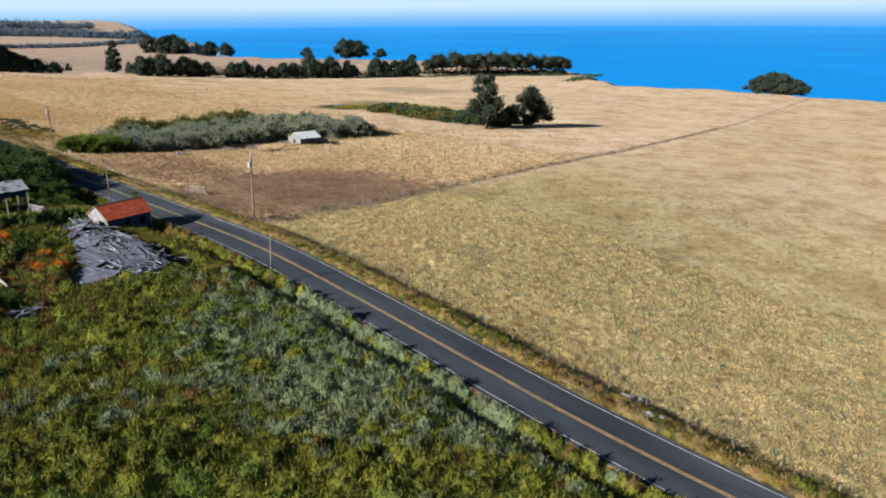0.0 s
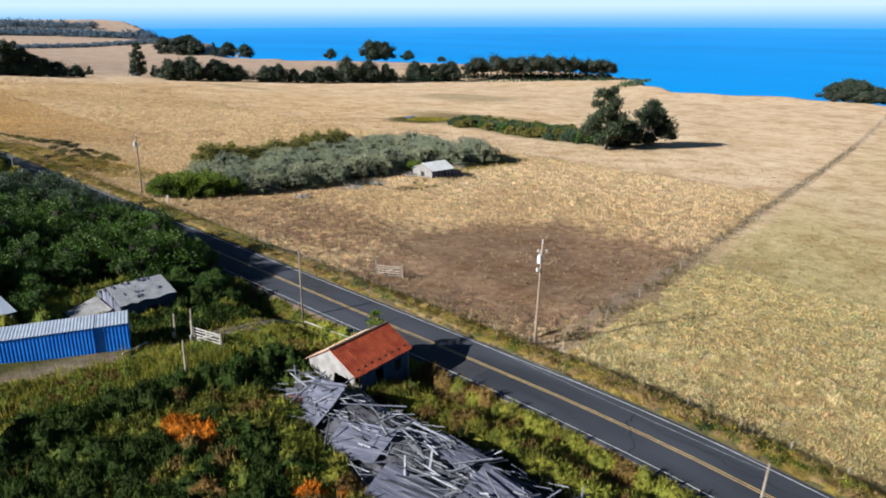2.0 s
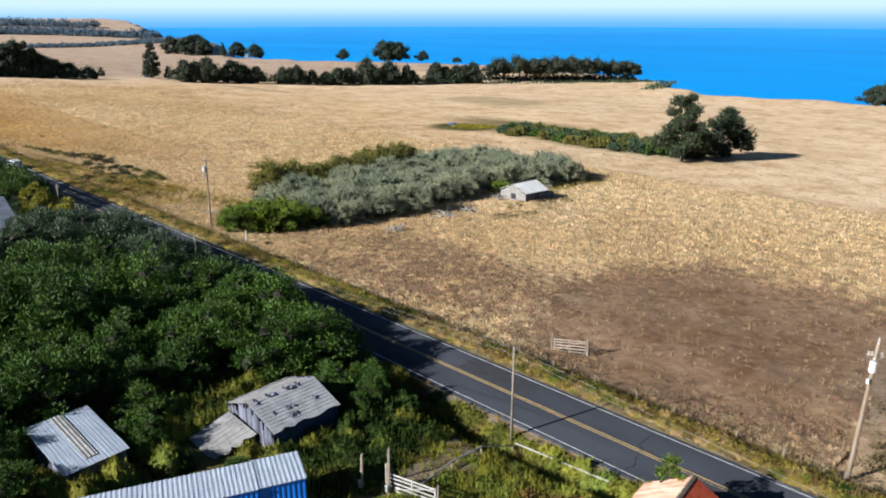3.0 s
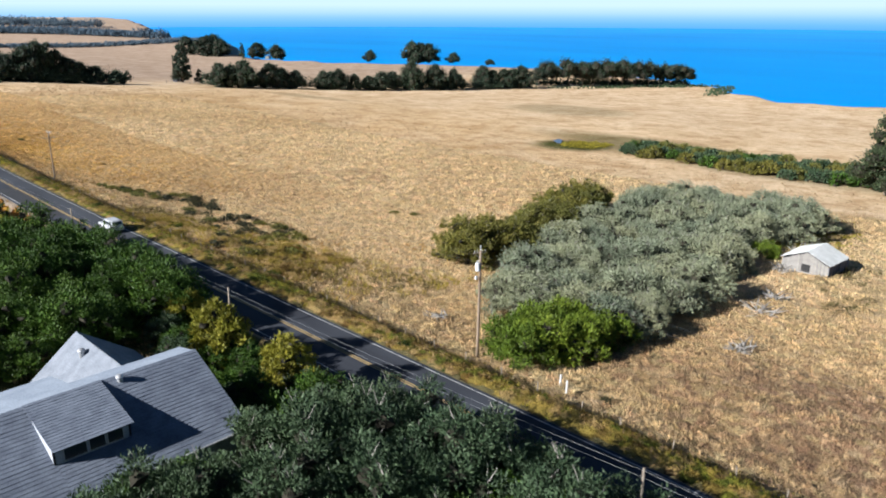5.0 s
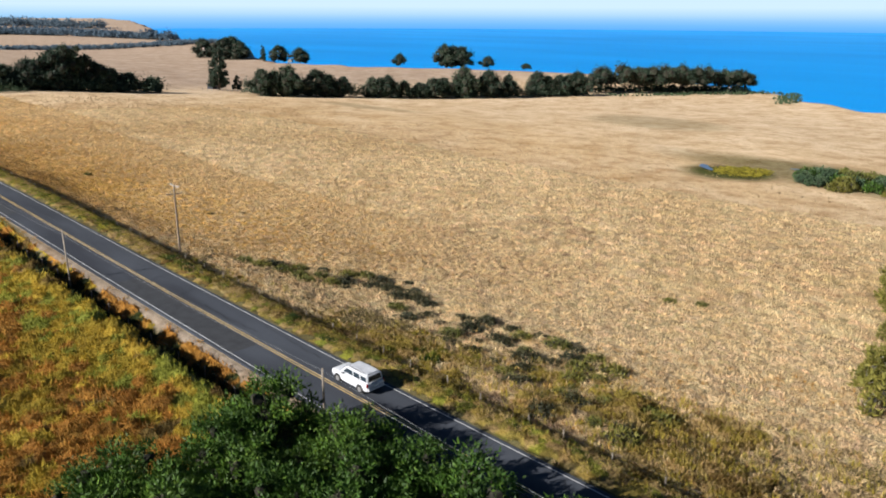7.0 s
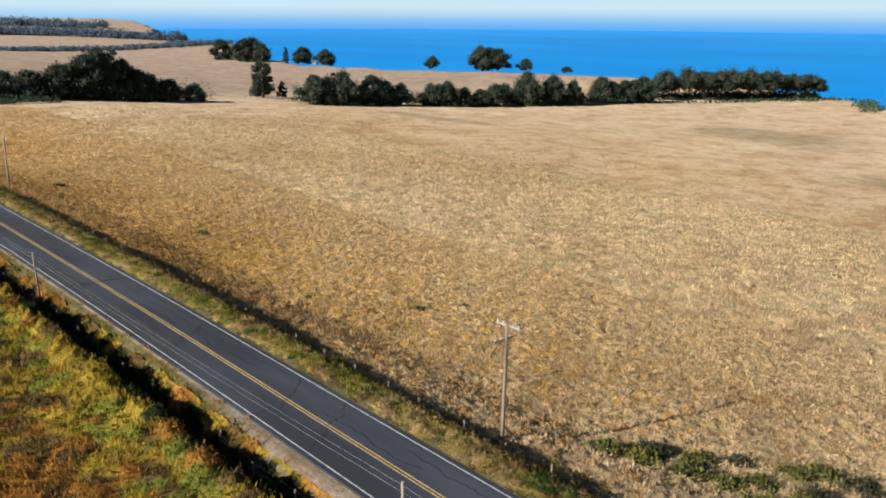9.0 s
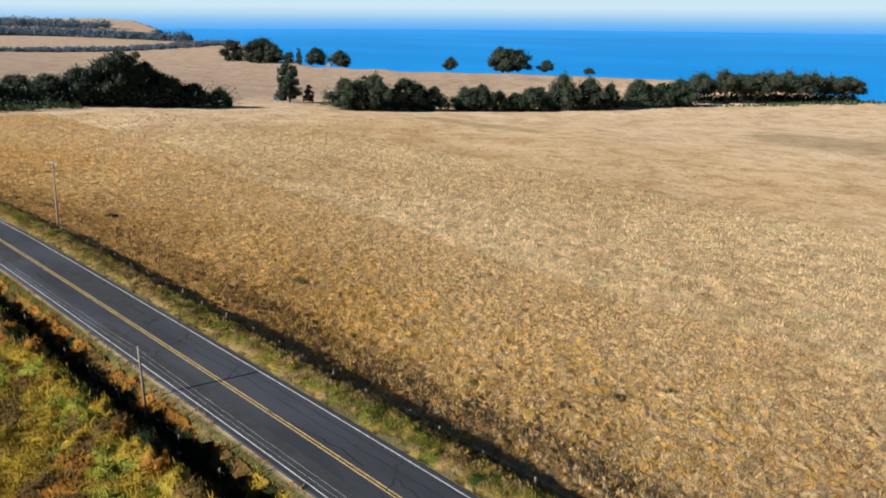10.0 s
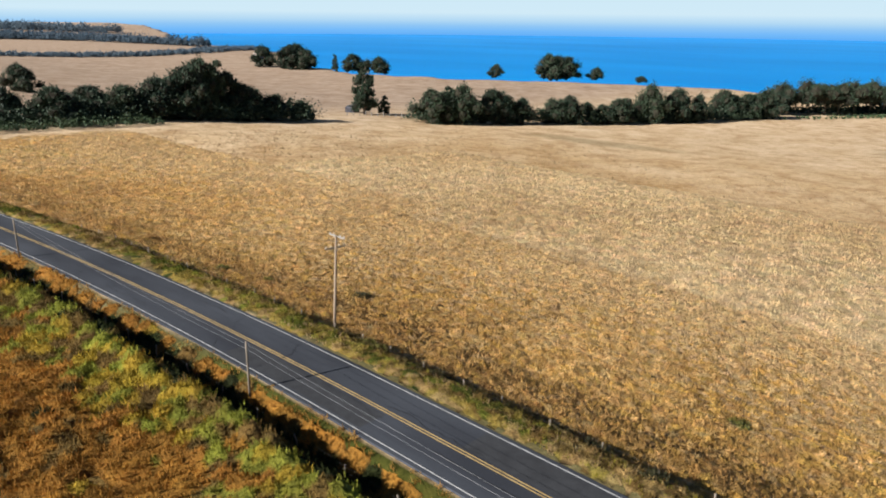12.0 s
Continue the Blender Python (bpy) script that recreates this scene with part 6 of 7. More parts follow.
flats = [make_tree("cypress_tree", "flat-topped wind-shaped cypress on the bluff", "tree", "bluff cypresses", M_LEAF_BLUFF, 22 + k, 20, 12, 6500, 1.0, "flat") for k in range(3)]
for x, y, h, w in ((74, 662, 11, 8.3), (85, 655, 12, 8.2), (97, 656, 14, 9.4), (110, 654, 19, 10), (118, 658, 22, 9), (128, 656, 18, 9), (134, 654, 14, 8.6), (150, 654, 10, 7.3), (60, 655, 12, 9), (47, 664, 12, 8), (36, 670, 11, 8), (22, 668, 11, 9), (8, 676, 12, 9), (-8, 680, 12, 9), (162, 652, 8, 6), (122, 664, 15, 9),
                   (224, 632, 15, 8.8), (239, 626, 17, 9), (258, 622, 16, 9.4), (277, 618, 12, 7.4), (299, 614, 12, 6.8), (311, 611, 14, 7.8), (323, 608, 11, 5.3), (345, 601, 13, 8.5), (370, 595, 20, 10), (390, 587, 18, 10.5), (404, 581, 15, 6), (441, 581, 17, 9.5), (459, 573, 15, 8), (475, 566, 17, 9), (248, 634, 13, 8), (358, 604, 13, 8), (380, 600, 15, 9), (231, 630, 14, 8), (268, 621, 13, 8), (305, 613, 12, 7), (335, 605, 10, 7), (415, 585, 11, 6), (450, 578, 14, 8), (467, 570, 15, 8), (78, 668, 11, 9), (104, 664, 14, 9), (142, 660, 12, 8), (91, 662, 10, 8),
                   (571, 882, 12, 8), (600, 835, 23, 13), (617, 825, 21, 13), (608, 830, 22, 12), (640, 805, 11, 8.5), (664, 766, 6, 6), (509, 1039, 18, 12), (512, 997, 16, 12), (477, 1168, 22, 14), (511, 1139, 20, 15), (498, 1130, 26, 16), (480, 1120, 24, 16), (492, 1105, 20, 15), (96, 803, 13, 9), (598, 261, 13, 11), (599, 240, 15, 13), (601, 250, 16, 13), (597, 228, 11, 9), (594, 246, 13, 12)):
    plant(x, y, h, w, rounds[int(x + y) % 4], 15, 9, rt)
for x, y, h, w in ((122, 654, 23, 6.5), (220, 677, 27, 8.0), (495, 1052, 19, 4.6), (488, 1129, 27, 8), (232, 675, 10, 3.6), (189, 699, 7, 3.2), (246, 640, 17, 6)):
    plant(x, y, h, w, cone, 20, 6.5, rt)
for x, y, h, w in ((520, 572, 20, 11), (527, 573, 20, 13), (536, 559, 23, 13), (547, 552, 21, 12), (558, 546, 22, 13), (571, 539, 23, 12), (583, 532, 24, 14), (598, 527, 22, 12), (613, 523, 22, 12), (628, 514, 20, 11), (640, 507, 20, 12), (650, 502, 18, 10), (505, 570, 16, 9), (560, 560, 20, 12), (600, 538, 21, 12)):
    plant(x, y, h, w, flats[int(x + y) % 3], 20, 12, rt)
for o in [cone] + rounds + flats:
    discard(o)


def far_woods(name, label, poly, gap, h, size, per, seed, mat):
    """Woods far up the coast, one piece."""
    r = np.random.default_rng(seed)
    P, O = [], []
    for x, y in scatter(poly, gap, r):
        z = float(ground_z(x, y)) + float(sm(2650, 3500, y)) * 30 * 0.8
        hh = h * r.uniform(0.6, 1.2)
        p, o = clumps(r, [(x, y, z + hh * 0.5, hh * 0.5), (x + hh * 0.35, y, z + hh * 0.35, hh * 0.38), (x - hh * 0.35, y + 3, z + hh * 0.4, hh * 0.36)], per)
        P.append(p)
        O.append(o)
    P, O = np.concatenate(P), np.concatenate(O)
    tagged(new(name, leaves(name, P, size, mat, O, 0.8, r)), label, "woods", kind="stuff")


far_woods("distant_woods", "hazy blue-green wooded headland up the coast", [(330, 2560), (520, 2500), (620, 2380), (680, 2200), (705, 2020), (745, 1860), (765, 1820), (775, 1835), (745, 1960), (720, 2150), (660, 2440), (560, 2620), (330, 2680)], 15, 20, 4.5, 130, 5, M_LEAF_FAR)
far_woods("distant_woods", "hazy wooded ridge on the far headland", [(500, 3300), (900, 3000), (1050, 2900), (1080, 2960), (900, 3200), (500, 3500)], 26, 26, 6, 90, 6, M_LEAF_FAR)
far_woods("distant_scrub", "haze-tinted scrub along a gully in distant pasture", [(240, 1500), (400, 1480), (600, 1500), (780, 1640), (800, 1720), (560, 1560), (380, 1540), (240, 1560)], 11, 7, 2.6, 60, 7, M_LEAF_FAR)
far_woods("windbreak_scrub", "low dark scrub along the windbreak foot", [(-20, 664), (20, 652), (160, 640), (168, 650), (20, 668), (-20, 678)], 4.5, 9, 0.85, 110, 8, M_LEAF_BLUFF)
far_woods("windbreak_scrub", "bright green scrub before the windbreak", [(-30, 656), (20, 640), (92, 632), (94, 640), (20, 650), (-30, 666)], 4.5, 4, 0.6, 110, 18, M_LEAF_SAGE)
far_woods("windbreak_scrub", "low dark scrub under the cypress row", [(215, 632), (260, 617), (310, 606), (350, 597), (400, 578), (480, 560), (484, 566), (404, 588), (320, 616), (262, 628), (218, 640)], 4.5, 8, 0.85, 110, 10, M_LEAF_BLUFF)
far_woods("bluff_undergrowth", "dark undergrowth beneath the bluff cypresses", [(500, 574), (530, 562), (560, 542), (600, 522), (650, 496), (654, 506), (600, 540), (560, 560), (505, 582)], 5, 8, 1.6, 50, 20, M_LEAF_BLUFF)
far_woods("bluff_scrub", "low green scrub along the bluff edge", [(470, 560), (560, 520), (640, 488), (660, 470), (600, 455), (560, 440), (585, 430), (675, 462), (655, 496), (560, 535)], 6, 2.6, 1.2, 26, 9, M_LEAF_SAGE)

# ---- pond and wet hollow ----
mw, nw, lw, pw = shader("pond_water")
pw.inputs["Base Color"].default_value = (0.05, 0.10, 0.20, 1)
pw.inputs["Roughness"].default_value, pw.inputs["Specular IOR Level"].default_value = 0.3, 0.3
bump(nw, lw, pw, noise_tex(nw, lw, 2.0), 0.1, 0.02)
for cx, cy, rx, ry, turn in ((198, 328, 7, 1.6, 35), (226, 300, 9, 2.6, -58), (204, 262, 1.6, 3.4, 5)):
    pts = []
    for k in range(28):
        a = k / 28 * 2 * math.pi
        q = 1 + 0.15 * math.sin(3 * a + cx) + 0.08 * math.sin(5 * a)
        u, v = rx * q * math.cos(a), ry * q * math.sin(a)
        c2, s2 = math.cos(radians(turn)), math.sin(radians(turn))
        pts.append((cx + u * c2 - v * s2, cy + u * s2 + v * c2))
    tagged(new("pond_water", mesh_from("pond_water", [(p[0], p[1], float(ground_z(*p)) + 0.3) for p in pts], [tuple(range(28))], mw)), "still dark blue pond water in wet hollow", "water", kind="structure")
wet = [make_shrub("willow_shrub", "low olive-green willow in the wet hollow", "shrub", "hollow willows", M_LEAF_OLIVE, 91, 3.0, 3.6, 900, 0.6), make_shrub("willow_shrub", "low grey-green willow in the wet hollow", "shrub", "hollow willows", M_LEAF_SAGE, 92, 3.0, 3.4, 900, 0.6), make_shrub("willow_shrub", "dense green willow in the wet hollow", "shrub", "hollow willows", M_LEAF_DARK, 93, 3.0, 3.6, 900, 0.6)]
thicket(wet, [(186, 292), (190, 270), (186, 250), (190, 225), (196, 214), (214, 214), (226, 228), (228, 250), (222, 280), (212, 300), (200, 300)], 5.6, 95, 0.7, 1.25, pick=lambda x, y, r: int(r.choice(3, p=(0.4, 0.5, 0.1))))
# scrub on the pasture verge
low = [make_shrub("low_shrub", "low olive scrub bush in dry grass", "shrub", "verge scrub", M_LEAF_OLIVE, 101, 1.6, 1.1, 700, 0.3), make_shrub("low_shrub", "low dark green scrub bush in dry grass", "shrub", "verge scrub", M_LEAF_SCRUB, 102, 1.6, 1.1, 700, 0.3)]
thicket(low[:2], [(17, 316), (30, 306), (33, 296), (28, 286), (24, 296), (18, 306)], 3.4, 111, 0.6, 1.1)
thicket(low[:2], [(23, 290), (32, 276), (33, 264), (22, 250), (12, 246), (10, 256), (18, 272)], 3.6, 112, 0.5, 1.1)
thicket(low[:2], [(54, 272), (60, 262), (64, 258), (60, 268)], 3.0, 113, 0.5, 0.8)
for x, y, s in ((21.4, 443, 0.75), (28, 398.7, 0.7), (31, 408.7, 0.4), (23.5, 363, 0.5), (57, 410, 0.4), (59, 422.6, 0.4), (26.5, 354, 0.5), (33, 352, 0.55), (38.5, 349, 0.5), (20, 371, 0.4), (12, 459, 0.6), (14, 452, 0.5), (8.3, 447, 0.5), (8.5, 442, 0.55), (7.8, 426, 0.7), (7.5, 424, 0.6), (7.6, 417, 0.6), (8.2, 402, 0.7), (6.8, 396, 0.6), (8.4, 338, 0.7), (8, 352, 0.5), (41.5, 408, 0.35), (36, 388, 0.35), (13, 190, 0.5)):
    put(low[int(x * 7) % 2], x, y, s, x * 31)
for o in wet + low:
    discard(o)
# vine on the hut
v = make_shrub("vine", "bright green vine climbing the hut's back corner", "vine", "", M_LEAF_BRIGHT, 121, 1.3, 5.2, 2200, 0.22)
v.matrix_world = pose(-6.5, 112.6, 0.0, 0, 0, 0) @ Matrix.Diagonal((1.15, 1.15, 1.0, 1))

# ---- ground cover ----
M_STRAW = leafy("dry_grass_blades", (0.173, 0.108, 0.054), (0.382, 0.277, 0.158), (0.490, 0.389, 0.252), rough=0.8, through=0.3)
M_RUSSET = leafy("russet_grass_blades", (0.200, 0.094, 0.022), (0.425, 0.244, 0.062), (0.575, 0.388, 0.112), rough=0.8, through=0.3)
M_WEED_YELLOW = leafy("yellow_weeds", (0.119, 0.119, 0.014), (0.320, 0.285, 0.036), (0.475, 0.393, 0.072), through=0.45)
M_GOLD_WEED = leafy("golden_weeds", (0.171, 0.116, 0.013), (0.420, 0.327, 0.034), (0.590, 0.482, 0.078), through=0.3)
M_BROWN_WEED = leafy("brown_green_weeds", (0.05, 0.042, 0.015), (0.14, 0.11, 0.035), (0.24, 0.19, 0.07), through=0.25)
M_WEED_PALE = leafy("pale_meadow_weeds", (0.16, 0.16, 0.08), (0.30, 0.29, 0.15), (0.40, 0.38, 0.22), through=0.25)
M_MEADOW = leafy("meadow_blades", (0.195, 0.158, 0.053), (0.360, 0.307, 0.128), (0.450, 0.405, 0.203), rough=0.8, through=0.3)
M_DITCH_SHADE = leafy("shade_dark_weeds", (0.03, 0.022, 0.010), (0.085, 0.060, 0.022), (0.13, 0.10, 0.035), through=0.25)
M_DRY_DARK = leafy("dark_dry_stems", (0.10, 0.06, 0.03), (0.22, 0.14, 0.075), (0.30, 0.20, 0.11), rough=0.85, through=0.2)


def spread(x0, x1, y0, y1, n, r, keep):
    x, y = r.uniform(x0, x1, n), r.uniform(y0, y1, n)
    k = r.random(n) < keep(x, y)
    return x[k], y[k]


def grass(name, label, mat, x, y, blades, h, w, seed, lean=0.5, radius=0.25):
    """Upright blades in tufts, one piece."""
    r = np.random.default_rng(seed)
    n = len(x)
    z = ground_z(x, y)
    X, Y, Zg = (np.repeat(v, blades) for v in (x, y, z))
    m = n * blades
    hh = np.repeat(h * r.uniform(0.6, 1.4, n), blades) * r.uniform(0.7, 1.2, m)
    a, b = r.uniform(0, 2 * np.pi, m), r.uniform(0, 2 * np.pi, m)
    rad = radius * np.sqrt(r.random(m))
    px, py = X + rad * np.cos(a), Y + rad * np.sin(a)
    ln = lean * hh * r.uniform(0.2, 1, m)
    tip = np.stack([px + ln * np.cos(a), py + ln * np.sin(a), Zg + hh], -1)
    ww = w * r.uniform(0.6, 1.3, m)
    dx, dy = np.cos(b) * ww, np.sin(b) * ww
    p0 = np.stack([px - dx, py - dy, Zg - 0.05], -1)
    p1 = np.stack([px + dx, py + dy, Zg - 0.05], -1)
    co = np.stack([p0, p1, tip], 1).reshape(-1, 3)
    tagged(new(name, mesh_quads(name, co, np.arange(3 * m).reshape(-1, 3), mat)), label, "grass", kind="stuff")


def brush(name, label, mat, x, y, cards, rad, h, size, seed):
    """Low mounds of leaf clumps, one piece."""
    r = np.random.default_rng(seed)
    n = len(x)
    z = ground_z(x, y)
    s = r.uniform(0.55, 1.35, n)
    X, Y, Zg, S = (np.repeat(v, cards) for v in (x, y, z, s))
    m = n * cards
    d = r.normal(size=(m, 3))
    d /= np.linalg.norm(d, axis=1, keepdims=True)
    d[:, 2] = np.abs(d[:, 2])
    q = np.where(r.random(m) < 0.3, r.uniform(0.3, 0.9, m), r.uniform(0.85, 1.1, m))
    pts = np.stack([X + d[:, 0] * rad * S * q, Y + d[:, 1] * rad * S * q, Zg + 0.05 + d[:, 2] * h * S * q], -1)
    tagged(new(name, leaves(name, pts, size, mat, d, 0.5, r)), label, "weeds", kind="stuff")


rg = np.random.default_rng(99)


def road_u(x, y):
    return x - road_x(np.minimum(y, 560)) * (1 - sm(30, 120, np.abs(x)))


def clear_of_buildings(x, y):
    k = np.ones_like(x)
    for x0, x1, y0, y1 in ((-14, -6.2, 107.8, 114), (-22, -14, 135.5, 142.5), (-38, -22.5, 128, 138.5), (-34, -28.5, 140, 147), (-38, -17, 200, 217.5), (-26, -21, 137, 142), (-35, -31, 78, 82.5)):
        k *= 1 - ((x > x0) & (x < x1) & (y > y0) & (y < y1))
    c = np.zeros(np.shape(x), bool)
    plan = [(px * 0.94 - 18.5, py * 0.96 + 97.5) for px, py in RUIN_PLAN]
    for (xa, ya), (xb, yb) in zip(plan, plan[1:] + plan[:1]):
        c ^= ((ya > y) != (yb > y)) & (x < (xb - xa) * (y - ya) / (yb - ya + 1e-9) + xa)
    k *= 1 - c
    return k


# dry pasture towards the sea
far_side = lambda x, y: y > 104 + 0.185 * (x - 10)
x, y = spread(9, 70, 100, 560, 46000, rg, lambda x, y: far_side(x, y) * np.clip(1.15 - 0.012 * x, 0.2, 1) * (1 - sm(470, 560, y)) * (1 - zones(x, y)[..., 1] * 0.6) * (1 - zones(x, y)[..., 2]))
grass("dry_grass", "dry golden pasture grass in tufts", M_STRAW, x, y, 6, 0.34, 0.05, 1)
x, y = spread(60, 220, 100, 640, 50000, rg, lambda x, y: far_side(x, y) * np.clip(0.95 - 0.0045 * x, 0.0, 1) * (1 - sm(560, 640, y)) * (1 - zones(x, y)[..., 2]))
grass("dry_grass", "dry golden pasture grass in tufts", M_STRAW, x, y, 4, 0.40, 0.10, 2, radius=0.4)
x, y = spread(9, 160, 100, 600, 36000, rg, lambda x, y: far_side(x, y) * np.clip(0.2 + 0.55 * wobble(x, y, 0.11, 4), 0, 1) * (1 - sm(90, 160, x)) * (1 - sm(480, 600, y)))
grass("dark_dry_grass", "brownish dry weed stalks scattered in pasture", M_DRY_DARK, x, y, 5, 0.36, 0.06, 3)
# greener meadow before the dividing fence
x, y = spread(9, 110, -30, 124, 40000, rg, lambda x, y: (1 - far_side(x, y)) * np.clip(1.15 - x / 110, 0, 1))
grass("meadow_grass", "yellowish-green meadow grass", M_MEADOW, x, y, 6, 0.28, 0.05, 25, radius=0.3)
x, y = spread(9, 120, -30, 124, 12000, rg, lambda x, y: (1 - far_side(x, y)) * np.clip(-0.05 + 0.8 * wobble(x * 0.6, y, 0.12, 2), 0, 1) * np.clip(1.2 - x / 110, 0, 1))
brush("pasture_weeds", "grey-green low weeds in the near pasture", M_WEED_PALE, x, y, 8, 0.5, 0.2, 0.26, 4)
# mown rows down the meadow
x, y = spread(26, 130, 10, 100, 60000, rg, lambda x, y: (1 - far_side(x, y)) * (np.sin((y + 0.18 * x) * 2.1) > 0.72) * blob(x, y, 72, 66, 30, 20, 10, 0.6) * 0.3)
brush("mown_rows", "low grey-green weeds in faint mown rows", M_WEED_PALE, x, y, 3, 0.4, 0.16, 0.26, 26)
# pasture-side verge
x, y = spread(3.9, 10.5, -30, 480, 15000, rg, lambda x, y: sm(3.9, 4.8, road_u(x, y)) * np.clip(0.55 + 0.4 * wobble(x, y, 0.2), 0, 1))
grass("verge_grass", "mixed yellowing grass on the road verge", M_WEED_YELLOW, x, y, 7, 0.34, 0.035, 5)
x, y = spread(3.8, 10.5, -30, 480, 15000, rg, lambda x, y: sm(3.8, 4.4, road_u(x, y)) * np.clip(0.25 - 0.5 * wobble(x, y, 0.2), 0, 1))
grass("verge_grass", "dry tan grass on the road verge", M_STRAW, x, y, 7, 0.36, 0.035, 27)
x, y = spread(7.2, 10.6, -30, 480, 5200, rg, lambda x, y: np.clip(0.35 + 0.6 * wobble(x, y, 0.17, 5), 0, 1))
brush("fence_weeds", "brown-green weeds along the fence line", M_BROWN_WEED, x, y, 14, 0.4, 0.5, 0.2, 6)
x, y = spread(10, 300, 100, 160, 14000, rg, lambda x, y: (np.abs(y - (104.6 + 0.185 * (x - 10))) < 1.1) * 1.0)
brush("fence_weeds", "brown-green weeds along the dividing fence", M_BROWN_WEED, x, y, 14, 0.55, 0.75, 0.24, 7)
x, y = spread(9, 36, 225, 316, 4500, rg, lambda x, y: np.clip(0.45 + 0.6 * wobble(x, y, 0.2, 1), 0, 1) * (x < 11 + 0.28 * np.abs(310 - y)))
grass("tall_weeds", "tall rank golden weeds on the verge", M_GOLD_WEED, x, y, 9, 0.7, 0.05, 8, 0.4, 0.4)
x, y = spread(7, 30, 225, 316, 5000, rg, lambda x, y: np.clip(0.1 + 0.8 * wobble(x, y, 0.23, 3), 0, 1) * (x < 11 + 0.3 * np.abs(310 - y)))
brush("verge_scrub", "olive-brown low scrub on the verge", M_BROWN_WEED, x, y, 22, 0.6, 0.6, 0.22, 28)
x, y = spread(9, 45, 225, 330, 9000, rg, lambda x, y: np.clip(0.2 + 0.7 * wobble(x, y, 0.13, 6), 0, 1) * 0.6)
grass("russet_grass", "russet dry grass below the road", M_RUSSET, x, y, 7, 0.5, 0.05, 9)
x, y = spread(10, 100, 300, 480, 30000, rg, lambda x, y: np.clip(0.45 + 0.7 * wobble(x, y, 0.08, 7), 0, 1) * np.clip(1.2 - x / 100, 0, 1))
grass("russet_grass", "russet dry grass patches in pasture", M_RUSSET, x, y, 6, 0.42, 0.06, 10)
x, y = spread(10, 80, 300, 470, 9000, rg, lambda x, y: np.clip(0.25 + 0.8 * wobble(x, y, 0.3, 2), 0, 1) * np.clip(1.2 - x / 80, 0, 1))
brush("dry_tussocks", "brown dry tussocks in golden pasture", M_DRY_DARK, x, y, 9, 0.35, 0.38, 0.2, 34)

# weeds darkened so that the ditch's shade is painted in
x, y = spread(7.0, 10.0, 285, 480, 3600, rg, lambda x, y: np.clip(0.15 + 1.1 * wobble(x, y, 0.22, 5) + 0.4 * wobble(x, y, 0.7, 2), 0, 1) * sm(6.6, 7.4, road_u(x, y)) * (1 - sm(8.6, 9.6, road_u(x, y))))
brush("fence_weeds", "ditch weeds darkened to paint in the pasture-side shade", M_DITCH_SHADE, x, y, 16, 0.45, 0.6, 0.22, 37)

# inland side: rank weeds, brambles and sage in a closed canopy
def scrub_material():
    """Leaf colour by plant lies on the mesh; grain and relief come from noise."""
    m, n, l, p = shader("rank_weeds")
    att = n.new("ShaderNodeVertexColor")
    att.layer_name = "leaf"
    fine = noise_tex(n, l, 5.0, 5.0, 0.7)
    mid = noise_tex(n, l, 0.9, 3.0, 0.6)
    c = mix(n, l, "MULTIPLY", 1.0, att.outputs[0], ramp(n, l, fine, ((0.3, (0.5, 0.5, 0.5)), (0.7, (1.3, 1.3, 1.25)))))
    c = mix(n, l, "MULTIPLY", 1.0, c, ramp(n, l, mid, ((0.3, (0.75, 0.78, 0.8)), (0.7, (1.15, 1.12, 1.05)))))
    l.new(c, p.inputs["Base Color"])
    p.inputs["Roughness"].default_value, p.inputs["Specular IOR Level"].default_value = 0.8, 0.15
    bump(n, l, p, fine, 1.0, 0.25)
    t = n.new("ShaderNodeBsdfTranslucent")
    l.new(c, t.inputs[0])
    s = n.new("ShaderNodeMixShader")
    s.inputs[0].default_value = 0.16
    l.new(p.outputs[0], s.inputs[1])
    l.new(t.outputs[0], s.inputs[2])
    l.new(s.outputs[0], n["Material Output"].inputs[0])
    return m


M_SCRUB = scrub_material()


